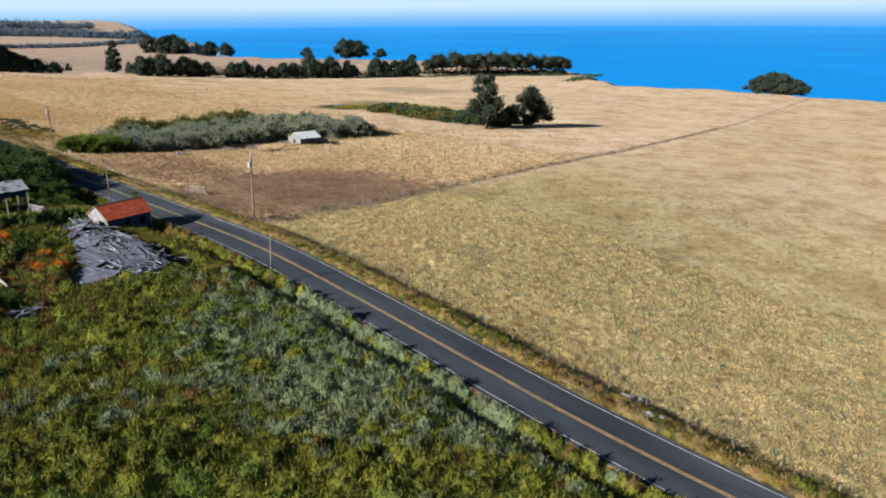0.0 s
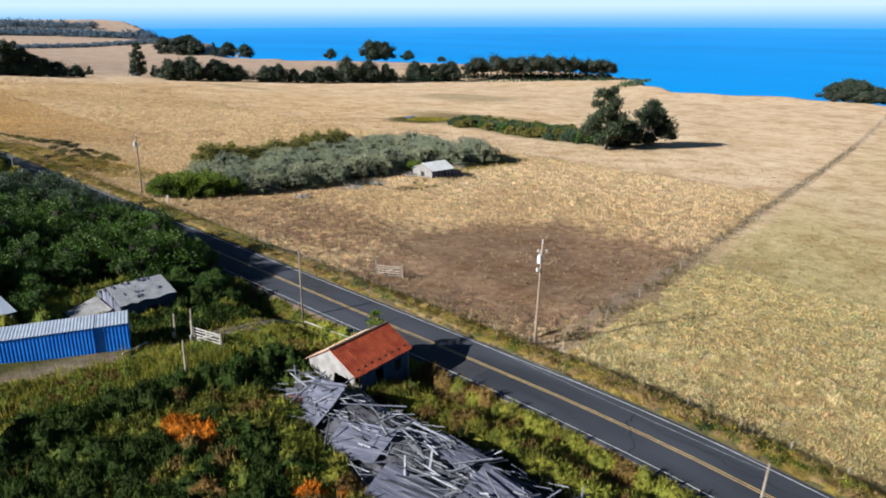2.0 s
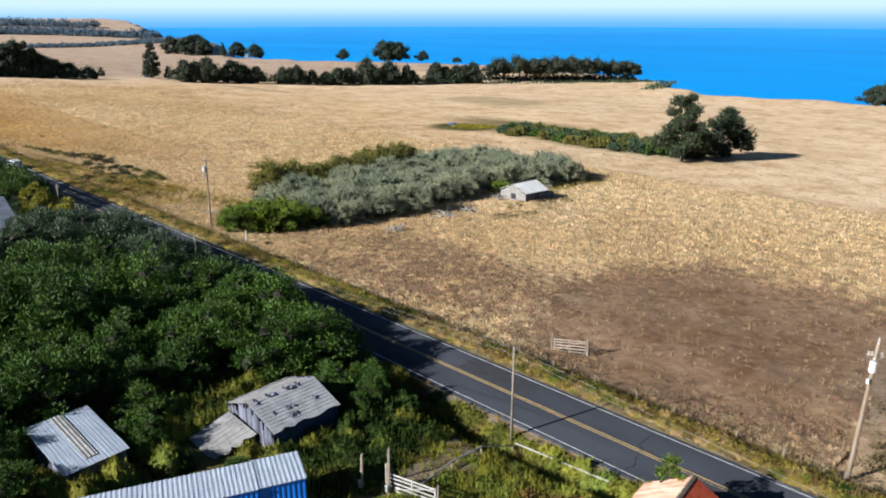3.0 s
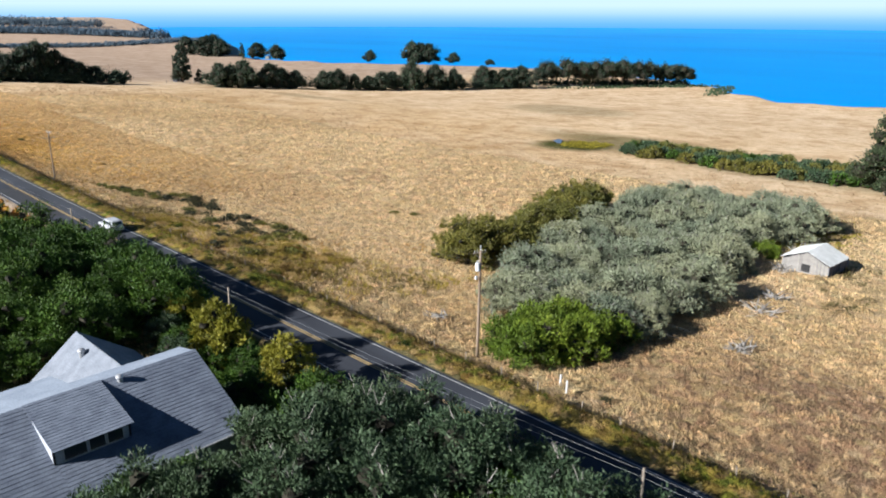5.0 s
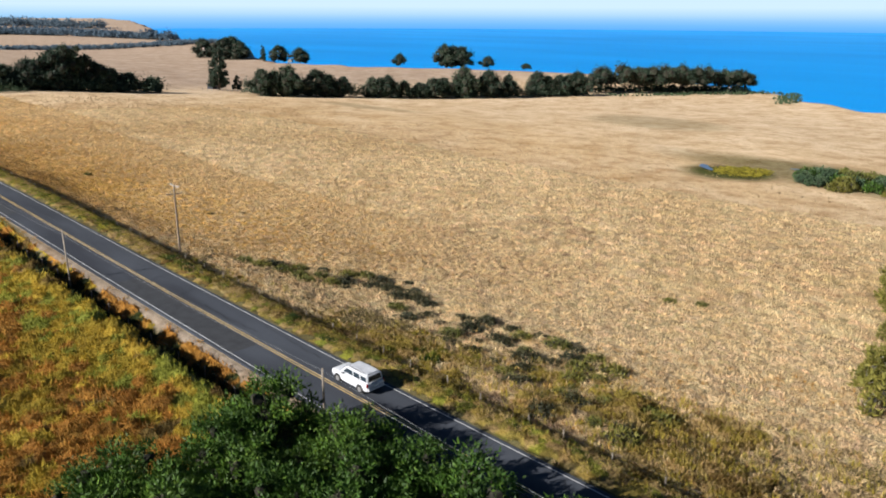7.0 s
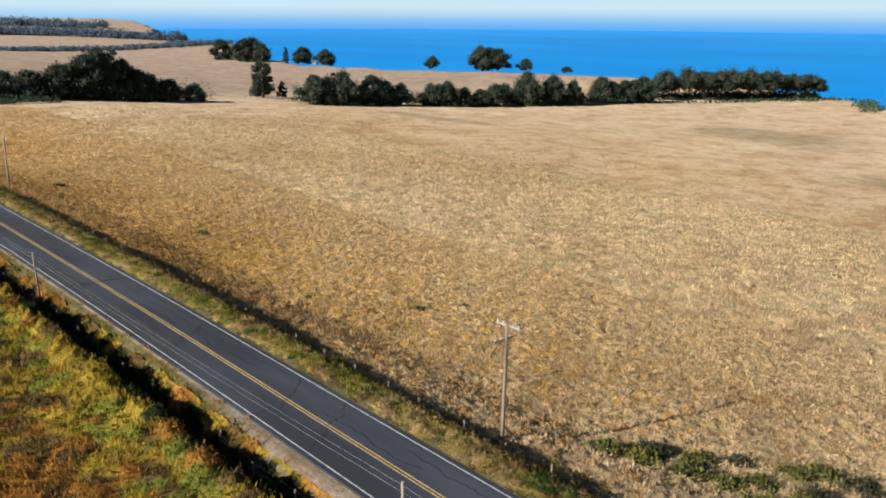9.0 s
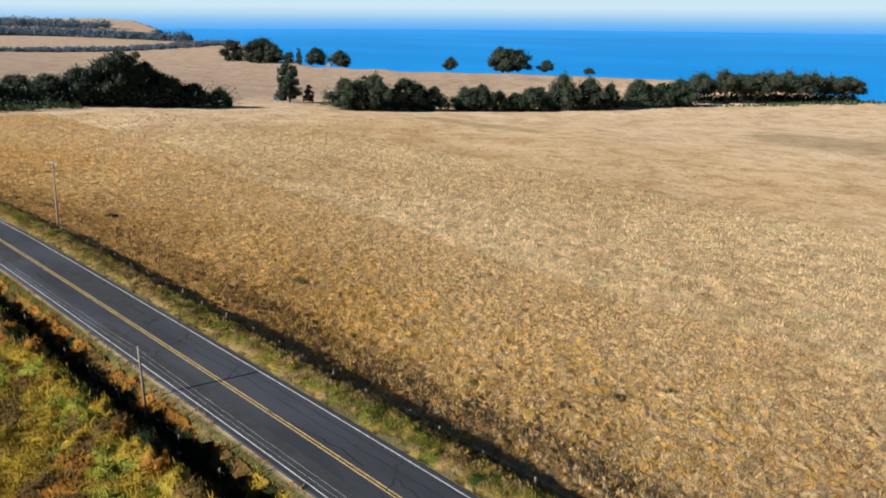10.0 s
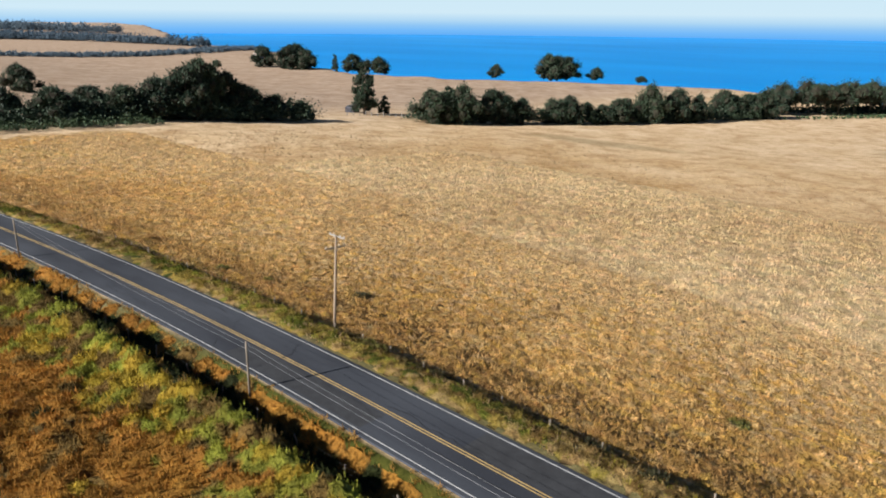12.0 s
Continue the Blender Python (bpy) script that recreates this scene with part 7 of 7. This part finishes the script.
def canopy(name, label, x0, x1, y0, y1, step, gap, tall, tint, cards, size, seed, upright=0.0):
    """A billowing canopy of weeds: overlapping mounds of many plants with loose leaves on top, one piece.
    tall(x, y): height of the weeds; tint(x, y, r): colour of each plant."""
    r = np.random.default_rng(seed)
    gx, gy = np.arange(x0, x1, step), np.arange(y0, y1, step)
    X, Y = np.meshgrid(gx, gy)
    Hh = np.zeros_like(X)
    col = np.zeros(X.shape + (3,))
    mx, my = np.meshgrid(np.arange(x0, x1, gap), np.arange(y0, y1, gap))
    mx, my = (v.ravel() + r.uniform(-0.6, 0.6, v.size) * gap for v in (mx, my))
    mh = tall(mx, my) * r.uniform(0.55, 1.3, mx.size)
    mc = tint(mx, my, r)
    mr = gap * r.uniform(0.7, 1.35, mx.size)
    for cx, cy, h, c, q in zip(mx, my, mh, mc, mr):
        if h < 0.06:
            continue
        i0, i1 = max(0, int((cx - q - x0) / step)), min(len(gx), int((cx + q - x0) / step) + 2)
        j0, j1 = max(0, int((cy - q - y0) / step)), min(len(gy), int((cy + q - y0) / step) + 2)
        d2 = ((X[j0:j1, i0:i1] - cx) ** 2 + (Y[j0:j1, i0:i1] - cy) ** 2) / (q * q)
        z = h * np.sqrt(np.clip(1 - d2, 0, 1))
        w = z > Hh[j0:j1, i0:i1]
        Hh[j0:j1, i0:i1][w] = z[w]
        col[j0:j1, i0:i1][w] = c
    Hh = Hh * (1 + 0.12 * r.normal(size=Hh.shape))
    Z = ground_z(X, Y) + Hh - 0.06
    jx, jy = X + r.normal(0, step * 0.15, X.shape), Y + r.normal(0, step * 0.15, X.shape)
    idx = np.arange(X.size).reshape(X.shape)
    q = np.stack([idx[:-1, :-1], idx[:-1, 1:], idx[1:, 1:], idx[1:, :-1]], -1).reshape(-1, 4)
    q = q[(Hh.ravel()[q] > 0.05).sum(1) >= 2]
    tri = np.concatenate([q[:, (0, 1, 2)], q[:, (0, 2, 3)]])
    base = np.stack([jx, jy, Z], -1).reshape(-1, 3)
    tone = col.reshape(-1, 3)
    ok = np.flatnonzero(Hh.ravel() > 0.15)
    k = r.choice(ok, cards)
    p = base[k] + np.stack([r.uniform(-0.5, 0.5, cards) * step, r.uniform(-0.5, 0.5, cards) * step, r.uniform(-0.12, 0.14, cards)], -1)
    d = r.normal(size=(cards, 3)) + np.array([0, 0, 0.5])
    if upright:
        d[:, 2] *= 0.25
    d /= np.linalg.norm(d, axis=1, keepdims=True)
    e = r.normal(size=(cards, 3))
    if upright:
        e = e * 0.35 + np.array([0, 0, 1.0])
    u = e - d * (e * d).sum(1, keepdims=True)
    u /= np.linalg.norm(u, axis=1, keepdims=True)
    v = np.cross(d, u)
    sz = (size * r.uniform(0.6, 1.4, cards))[:, None]
    wide = 0.38 if not upright else 0.12
    leaf = np.stack([p - v * sz * wide, p + v * sz * wide, p + u * sz], 1).reshape(-1, 3)
    lt = np.repeat(tone[k] * r.uniform(0.85, 1.25, (cards, 1)), 3, 0)
    n0 = len(base)
    me = mesh_quads(name, np.concatenate([base, leaf]), np.concatenate([tri, n0 + np.arange(3 * cards).reshape(-1, 3)]), M_SCRUB)
    sm_flag = np.zeros(len(me.polygons), bool)
    sm_flag[:len(tri)] = True
    me.polygons.foreach_set("use_smooth", sm_flag)
    ca = me.color_attributes.new("leaf", "FLOAT_COLOR", "POINT")
    c4 = np.concatenate([np.concatenate([tone, lt]), np.ones((n0 + 3 * cards, 1))], 1)
    ca.data.foreach_set("color", c4.astype(np.float32).ravel())
    tagged(new(name, me), label, "weeds", kind="stuff")


SILVER, LIME, OLIVE, BRAMBLE, BROWN, GREEN, RUST = (0.235, 0.275, 0.145), (0.235, 0.235, 0.034), (0.14, 0.15, 0.022), (0.038, 0.066, 0.010), (0.19, 0.12, 0.036), (0.175, 0.22, 0.04), (0.62, 0.20, 0.012)
TAWNY, STRAW = (0.34, 0.25, 0.06), (0.42, 0.29, 0.12)
# last of these is a near-black that paints shade onto weeds
GOLD, AMBER, WEED, WEED_SHADE = (0.39, 0.27, 0.032), (0.38, 0.18, 0.033), (0.255, 0.26, 0.037), (0.03, 0.038, 0.010)


def choose(r, weights, colours, even=0.0):
    """One colour for each place, by weights; even draws it towards the place's mean."""
    w = np.stack([np.clip(v, 0, None) + 0 * weights[0] for v in weights], -1)
    w = (w + 0.02) ** 2.2
    w = np.cumsum(w / w.sum(-1, keepdims=True), -1)
    k = (r.random((len(w), 1)) > w).sum(-1)
    c = np.array(colours)[np.minimum(k, len(colours) - 1)]
    share = np.diff(w, axis=-1, prepend=0) @ np.array(colours)
    return (c + even * (share - c)) * r.uniform(0.75, 1.25, (len(c), 1)) * r.uniform(0.96, 1.04, c.shape)


near = lambda x, y: clear_of_buildings(x, y) * sm(4.3, 5.0, -road_u(x, y)) * (1 - zones(x, y)[..., 2])
silver = lambda x, y: np.clip(0.9 * blob(x, y, -13, 57, 11, 20, -10, 0.6) + 0.9 * blob(x, y, -8, 50, 4, 22, 0, 0.6) + 0.4 * blob(x, y, -32, 62, 8, 8, 0, 0.6), 0, 1)
bramble = lambda x, y: np.clip(1.2 * blob(x, y, -42, 101, 12, 24, 0, 0.3) + 0.8 * blob(x, y, -27, 104, 5, 7, 0, 0.4), 0, 1)
rough_grass = lambda x, y: blob(x, y, -30, 92, 9, 14, 0, 0.5)
rust = lambda x, y: np.clip(0.7 * blob(x, y, -26.4, 92.6, 1.4, 1.8, 30) + 0.7 * blob(x, y, -23.4, 92.0, 1.2, 1.3) + 0.8 * blob(x, y, -25.6, 89.2, 1.0, 1.0) + 0.8 * blob(x, y, -36.4, 84.1, 1.1, 0.9) + 0.8 * blob(x, y, -27.4, 109.5, 1.0, 2.6) + 0.3 * blob(x, y, -26.5, 99, 3, 12, 0, 0.5) * (wobble(x, y, 0.6, 2) > 0.15), 0, 1)
hedge = lambda x, y: sm(113.6, 115.0, y) * (1 - sm(117.2, 118.6, y)) * sm(-46, -42, x) * (1 - sm(-15, -12, x))
yard = lambda x, y: sm(117.4, 119.4, y) * (1 - sm(132, 136, y)) * (1 - sm(-8, -6, x))


# strip beside the ruin where its shade is tinted into low weeds
ruin_shade = lambda x, y: np.clip(sm(-13.9, -13.3, x + 0.03 * (y - 97)) * (1 - sm(-11.8, -11.0, x + 0.03 * (y - 97))) * sm(83, 86, y) * (1 - sm(104, 108, y)), 0, 1)
# patches where cast shade is put in as dark bramble tint
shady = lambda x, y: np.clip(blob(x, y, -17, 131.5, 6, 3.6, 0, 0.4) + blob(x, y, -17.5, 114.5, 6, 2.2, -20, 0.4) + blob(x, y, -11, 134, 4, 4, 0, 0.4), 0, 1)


def weed_height(x, y):
    h = 0.75 + 0.3 * wobble(x, y, 0.22, 3) + 0.35 * wobble(x, y, 0.5, 1)
    h = h + 0.45 * bramble(x, y) + 0.45 * sm(-9, -6.5, x) * (y < 108) + 0.3 * sm(132, 137, y) - 0.5 * ruin_shade(x, y) + 0.85 * hedge(x, y) + 0.6 * shady(x, y)
    h = h * (1 - 0.80 * yard(x, y) * np.clip(0.8 - 0.5 * wobble(x, y, 0.3, 5), 0, 1)) + 0.4 * rust(x, y)
    return np.clip(h, 0.12, 2.2) * near(x, y)


def weed_tint(x, y, r):
    w1, w2, w3 = wobble(x, y, 0.13, 6), wobble(x, y, 0.21, 2), wobble(x, y, 0.33, 4)
    s, b, t = silver(x, y), bramble(x, y), rust(x, y)
    dull = (1 - s) * (1 - 0.85 * b)
    dry = sm(-14, -11, x) * sm(78, 84, y) * (1 - sm(124, 128, y))
    return choose(r, [1.6 * s * (0.8 + 0.5 * w3) + 0.05, (0.75 + 0.7 * w1) * (1 - 0.35 * s) * (1 - 0.8 * b), (0.6 + 0.5 * w2) * dull + 0.2, 1.8 * b * (0.8 + 0.5 * w1) + 0.5 * (w3 > 0.45) + 0.5 * sm(132, 136, y) + 2.5 * shady(x, y) + 4.0 * hedge(x, y), (0.25 + 0.8 * w3) * dull + 0.7 * dry + 0.9 * rough_grass(x, y), (0.55 - 0.6 * w2) * (1 - 0.3 * s) * (1 - 0.3 * b) + 0.35 * yard(x, y), 4.0 * t, 0.9 * dry + 0.5 * yard(x, y) + 0.7 * rough_grass(x, y), 6.0 * ruin_shade(x, y)], [SILVER, LIME, OLIVE, BRAMBLE, BROWN, GREEN, RUST, WEED, WEED_SHADE])


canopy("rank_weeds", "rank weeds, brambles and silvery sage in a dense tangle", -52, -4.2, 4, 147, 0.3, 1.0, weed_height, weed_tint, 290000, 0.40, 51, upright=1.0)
x, y = spread(-50, -4.6, 6, 146, 9000, rg, lambda x, y: near(x, y) * np.clip(0.2 + 0.7 * wobble(x, y, 0.2, 8), 0, 1) * (1 - 0.8 * silver(x, y)) * (1 - 0.8 * bramble(x, y)))
grass("tall_weeds", "tall yellow-green weed stems", M_WEED_YELLOW, x, y, 9, 1.15, 0.035, 13, 0.45, 0.5)
x, y = spread(-50, -4.6, 4, 146, 3500, rg, lambda x, y: near(x, y) * np.clip(-0.1 + 0.9 * wobble(x, y, 0.13, 4), 0, 1))
grass("brown_stems", "dead brown dock stems among weeds", M_RUSSET, x, y, 9, 1.1, 0.035, 30, 0.45, 0.5)
x, y = spread(-60, -6, 112, 136, 9000, rg, lambda x, y: clear_of_buildings(x, y) * sm(5, 6, -x) * 0.8 * (1 - 0.7 * zones(x, y)[..., 2]))
grass("yard_grass", "yellow-green yard grass", M_WEED_YELLOW, x, y, 8, 0.42, 0.05, 17)
x, y = spread(-24, -3.6, -36, 520, 20000, rg, lambda x, y: clear_of_buildings(x, y) * sm(3.6, 3.8, -road_u(x, y)) * (1 - sm(5.4, 6.4, -road_u(x, y))) * (1 - zones(x, y)[..., 2] * 0.8))
grass("verge_grass", "yellow-brown grass on the inland verge", M_RUSSET, x, y, 7, 0.3, 0.04, 24)


# weeds between road and pasture where the verge is widest
def verge_height(x, y):
    edge = sm(0, 5, 12 + 0.26 * np.abs(312 - y) - x) * sm(228, 240, y) * (1 - sm(300, 314, y))
    return np.clip(0.12 + 0.6 * wobble(x, y, 0.2, 1) + 0.3 * wobble(x, y, 0.5, 3), 0, 1.1) * edge * sm(7.5, 8.5, x)


def verge_tint(x, y, r):
    w1, w2 = wobble(x, y, 0.12, 4), wobble(x, y, 0.3, 2)
    return choose(r, [0.8 + 0.6 * w1, 0.6 - 0.5 * w1, 0.15 + 0.6 * w2, 0.75 - 0.5 * w2, 0.08 + 0.3 * w2], [TAWNY, BROWN, OLIVE, STRAW, BRAMBLE])


canopy("verge_weeds", "patchy gold, brown and olive weeds on the verge", 7.2, 38, 226, 316, 0.4, 0.95, verge_height, verge_tint, 60000, 0.34, 53, upright=1.0)


# inland field beyond the thicket: deep grass behind a ditch with shade tinted in
def field_height(x, y):
    u = -road_u(x, y)
    h = 0.55 + 0.25 * wobble(x, y, 0.3, 3) + 0.2 * wobble(x, y, 0.12, 1)
    h = h + 0.7 * sm(8.2, 9.0, u) * (1 - sm(9.0, 11.5, u))
    h = h * (1 - 0.5 * sm(4.8, 5.4, u) * (1 - sm(6.6, 7.4, u)))
    return np.clip(h, 0.12, 2) * sm(4.6, 5.2, u) * sm(266, 272, y - 0.2 * (x + 8))


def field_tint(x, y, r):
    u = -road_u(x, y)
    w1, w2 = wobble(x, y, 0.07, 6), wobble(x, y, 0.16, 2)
    # ditch plants tinted near-black to paint in its shade
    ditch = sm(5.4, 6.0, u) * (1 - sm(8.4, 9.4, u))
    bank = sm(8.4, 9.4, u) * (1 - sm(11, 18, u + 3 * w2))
    return choose(r, [(0.75 - 0.4 * sm(308, 335, y) + 0.9 * w1 + 0.5 * bank) * (1 - ditch), (0.85 + 0.4 * sm(330, 380, y) - 0.9 * w1) * (1 - 0.8 * bank) * (1 - ditch), 0.05 + 0.75 * bank + 0.25 * w2, 1.6 * ditch, 0.25 + 0.4 * sm(308, 335, y) + 0.3 * w2], [GOLD, AMBER, WEED, WEED_SHADE, BROWN])


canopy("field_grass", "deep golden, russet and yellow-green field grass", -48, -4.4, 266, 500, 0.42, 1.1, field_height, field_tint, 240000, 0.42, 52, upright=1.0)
x, y = spread(-46, -12, 196, 228, 2600, rg, lambda x, y: clear_of_buildings(x, y) * 0.6)
grass("yard_grass", "dry straw yard grass by the house", M_STRAW, x, y, 8, 0.4, 0.05, 23)

# sedge round the pond, weeds round the cabin
x, y = spread(176, 236, 288, 338, 3600, rg, lambda x, y: np.clip(blob(x, y, 201, 317, 11, 8, 0, 0.3), 0, 1) * (1 - blob(x, y, 198, 328, 7, 2.2, 35, 0.2)))
brush("pond_sedge", "yellow-green sedge beside the pond", M_WEED_YELLOW, x, y, 9, 0.9, 0.5, 0.5, 35)
x, y = spread(80, 130, 186, 214, 2400, rg, lambda x, y: np.clip(blob(x, y, 108, 203, 18, 6, 10, 0.5) + blob(x, y, 90, 200, 5, 4), 0, 1) * (1 - ((x > 78.5) & (x < 88.5) & (y > 190.5) & (y < 198))))
x2, y2 = spread(62, 92, 182, 193, 1500, rg, lambda x, y: np.clip(0.3 + 0.8 * wobble(x, y, 0.3, 2), 0, 1) * blob(x, y, 76, 188, 14, 5, 10, 0.5))
brush("tan_weeds", "tan and brown weeds before the cabin", M_BROWN_WEED, x2, y2, 12, 0.6, 0.6, 0.3, 38)
brush("golden_weeds", "golden-green rank weeds beside the cabin", M_WEED_YELLOW, x, y, 10, 0.7, 0.6, 0.4, 36)


# tussocky sward on the pasture side, nearest the road
PALE, SWARD, TAN, UMBER, HONEY, SAGEY = (0.82, 0.568, 0.285), (0.73, 0.46, 0.188), (0.61, 0.352, 0.125), (0.36, 0.188, 0.068), (0.69, 0.415, 0.085), (0.42, 0.37, 0.20)


def sward_height(x, y):
    z = zones(x, y)
    u = road_u(x, y)
    h = 0.33 + 0.09 * wobble(x, y, 0.3, 3) + 0.07 * wobble(x, y, 0.9, 1)
    return np.clip(h, 0.09, 0.5) * sm(8.6, 9.8, u) * (1 - 0.85 * np.clip(1.6 * z[..., 1] - 0.6, 0, 1)) * (1 - 0.8 * z[..., 2])


def pasture_tint(x, y, r):
    w1, w2, w3 = wobble(x, y, 0.07, 4), wobble(x, y, 0.22, 2), wobble(x, y, 0.5, 7)
    bare = np.clip(1.3 * zones(x, y)[..., 1] - 0.3 + 0.15 * w2, 0, 1)
    return choose(r, [0.7 + 0.6 * w1 - bare, 0.9 + 0.3 * w2 - bare, 0.5 - 0.5 * w1, 0.15 + 0.3 * w3 - 0.2 * w1, 2.5 * bare], [(0.74, 0.55, 0.325), (0.68, 0.485, 0.265), (0.58, 0.395, 0.205), (0.42, 0.27, 0.14), (0.31, 0.192, 0.118)], 0.4)


def sward_tint(x, y, r):
    w1, w2, w3 = wobble(x, y, 0.07, 4), wobble(x, y, 0.22, 2), wobble(x, y, 0.5, 7)
    gold = crops(x, y)[..., 3]
    bare = zones(x, y)[..., 1]
    w4 = wobble(x, y, 0.035, 9)
    rich = 1 - sm(25, 75, x - 6 * w1)
    rank = choose(r, [0.75 + 0.5 * w1 + 0.5 * (1 - rich), 0.9 + 0.3 * w2, 0.4 - 0.5 * w1 + 0.5 * bare + 0.3 * rich, 0.10 + 0.25 * w3 + 0.35 * bare + 0.2 * rich - 0.3 * w4, (0.12 + 0.6 * gold + 0.5 * w4) * (0.35 + rich), (0.25 + 0.5 * w1 + 0.3 * w2) * sm(415, 470, y + 0.3 * x), 1.4 * rich * sm(0.0, 0.5, w4 + 0.5 * w1) + 1.3 * (1 - sm(11, 26, x + 5 * w1))], [PALE, SWARD, TAN, UMBER, HONEY, (0.42, 0.33, 0.10), (0.47, 0.26, 0.085)], 0.5)
    golden = r.random(len(x)) < sm(290, 390, y + 12 * w1) * (1 - 0.9 * sm(22, 64, x + 9 * w1 + 6 * w4))
    rest = pasture_tint(x, y, r) * (1 - sm(300, 380, y)[:, None] * np.array((0.08, 0.13, 0.22)))
    return np.where(golden[:, None], rank, rest)


def meadow_tint(x, y, r):
    w1, w2, w3 = wobble(x, y, 0.06, 4), wobble(x, y, 0.2, 2), wobble(x, y, 0.5, 7)
    rows = (np.sin((y + 0.18 * x) * 2.6) > 0.3) * blob(x, y, 62, 64, 26, 18, 10, 0.6)
    return choose(r, [0.6 + 0.4 * w1, 0.8 + 0.3 * w2, 0.45 - 0.5 * w1, 0.10 + 0.2 * w3 + 0.9 * rows, 0.35 + 0.5 * w1 + 0.3 * w2], [(0.66, 0.52, 0.27), (0.60, 0.47, 0.215), (0.57, 0.41, 0.185), (0.40, 0.30, 0.14), (0.46, 0.41, 0.21)])


field_side = lambda x, y: sm(-1, 2, y - 105.5 - 0.185 * (x - 10))
canopy("pasture_sward", "dense tussocky straw-gold pasture grass", 8.8, 66, 278, 478, 0.34, 0.6, lambda x, y: sward_height(x, y) * (1 - sm(58, 66, x)) * sm(278, 290, y), sward_tint, 130000, 0.32, 61, upright=1.0)
canopy("pasture_sward", "dry straw-coloured pasture grass in low tufts", 8.8, 66, 108, 292, 0.42, 0.72, lambda x, y: 0.8 * sward_height(x, y) * (1 - sm(280, 292, y)) * field_side(x, y) * (1 - sm(58, 66, x)), pasture_tint, 90000, 0.34, 62, upright=1.0)
canopy("pasture_sward", "golden-brown and olive pasture grass by the road bend", -14, 72, 478, 640, 0.6, 0.95, lambda x, y: 1.15 * sward_height(x, y) * (1 - sm(600, 640, y)), sward_tint, 70000, 0.42, 66, upright=1.0)
canopy("meadow_sward", "yellow-green meadow grass and grey weeds in tufts", 8.8, 66, 4, 112, 0.42, 0.72, lambda x, y: 0.7 * sward_height(x, y) * sm(0, 2, 103.5 + 0.185 * (x - 10) - y) * (1 - sm(56, 66, x)), meadow_tint, 80000, 0.30, 63, upright=1.0)
canopy("pasture_sward", "pale straw pasture grass in scattered tussocks", 58, 150, 112, 540, 0.75, 1.2, lambda x, y: sward_height(x, y) * 1.15 * field_side(x, y) * sm(58, 66, x) * (1 - sm(125, 150, x)), pasture_tint, 90000, 0.5, 64, upright=1.0)


# low mixed growth on the pasture-side verge
def edge_height(x, y):
    u = road_u(x, y)
    h = 0.24 + 0.16 * wobble(x, y, 0.35, 3) + 0.12 * wobble(x, y, 0.9, 1)
    return np.clip(h, 0.05, 0.6) * sm(3.95, 4.7, u) * (1 - sm(8.8, 9.6, u))


def edge_tint(x, y, r):
    u = road_u(x, y)
    w1, w2 = wobble(x, y, 0.12, 4), wobble(x, y, 0.3, 2)
    near_road = 1 - sm(4.4, 5.4, u)
    fence = sm(6.6, 7.6, u)
    return choose(r, [0.5 + 0.5 * w1 + 0.5 * near_road, 0.45 - 0.5 * w1 + 0.5 * fence, 0.5 + 0.6 * w2 - 0.3 * near_road, 0.5 - 0.4 * w2 + 0.4 * near_road, 0.12 + 0.4 * w2, 0.3 + 0.5 * w1], [TAWNY, BROWN, OLIVE, STRAW, BRAMBLE, WEED])


canopy("verge_weeds", "low tawny, olive and straw weeds along the verge", 3.8, 10, -20, 430, 0.36, 0.7, edge_height, edge_tint, 60000, 0.26, 65, upright=1.0)
canopy("verge_weeds", "low tawny and olive weeds along the road bend", -22, 10, 430, 570, 0.45, 0.8, edge_height, edge_tint, 30000, 0.3, 67, upright=1.0)
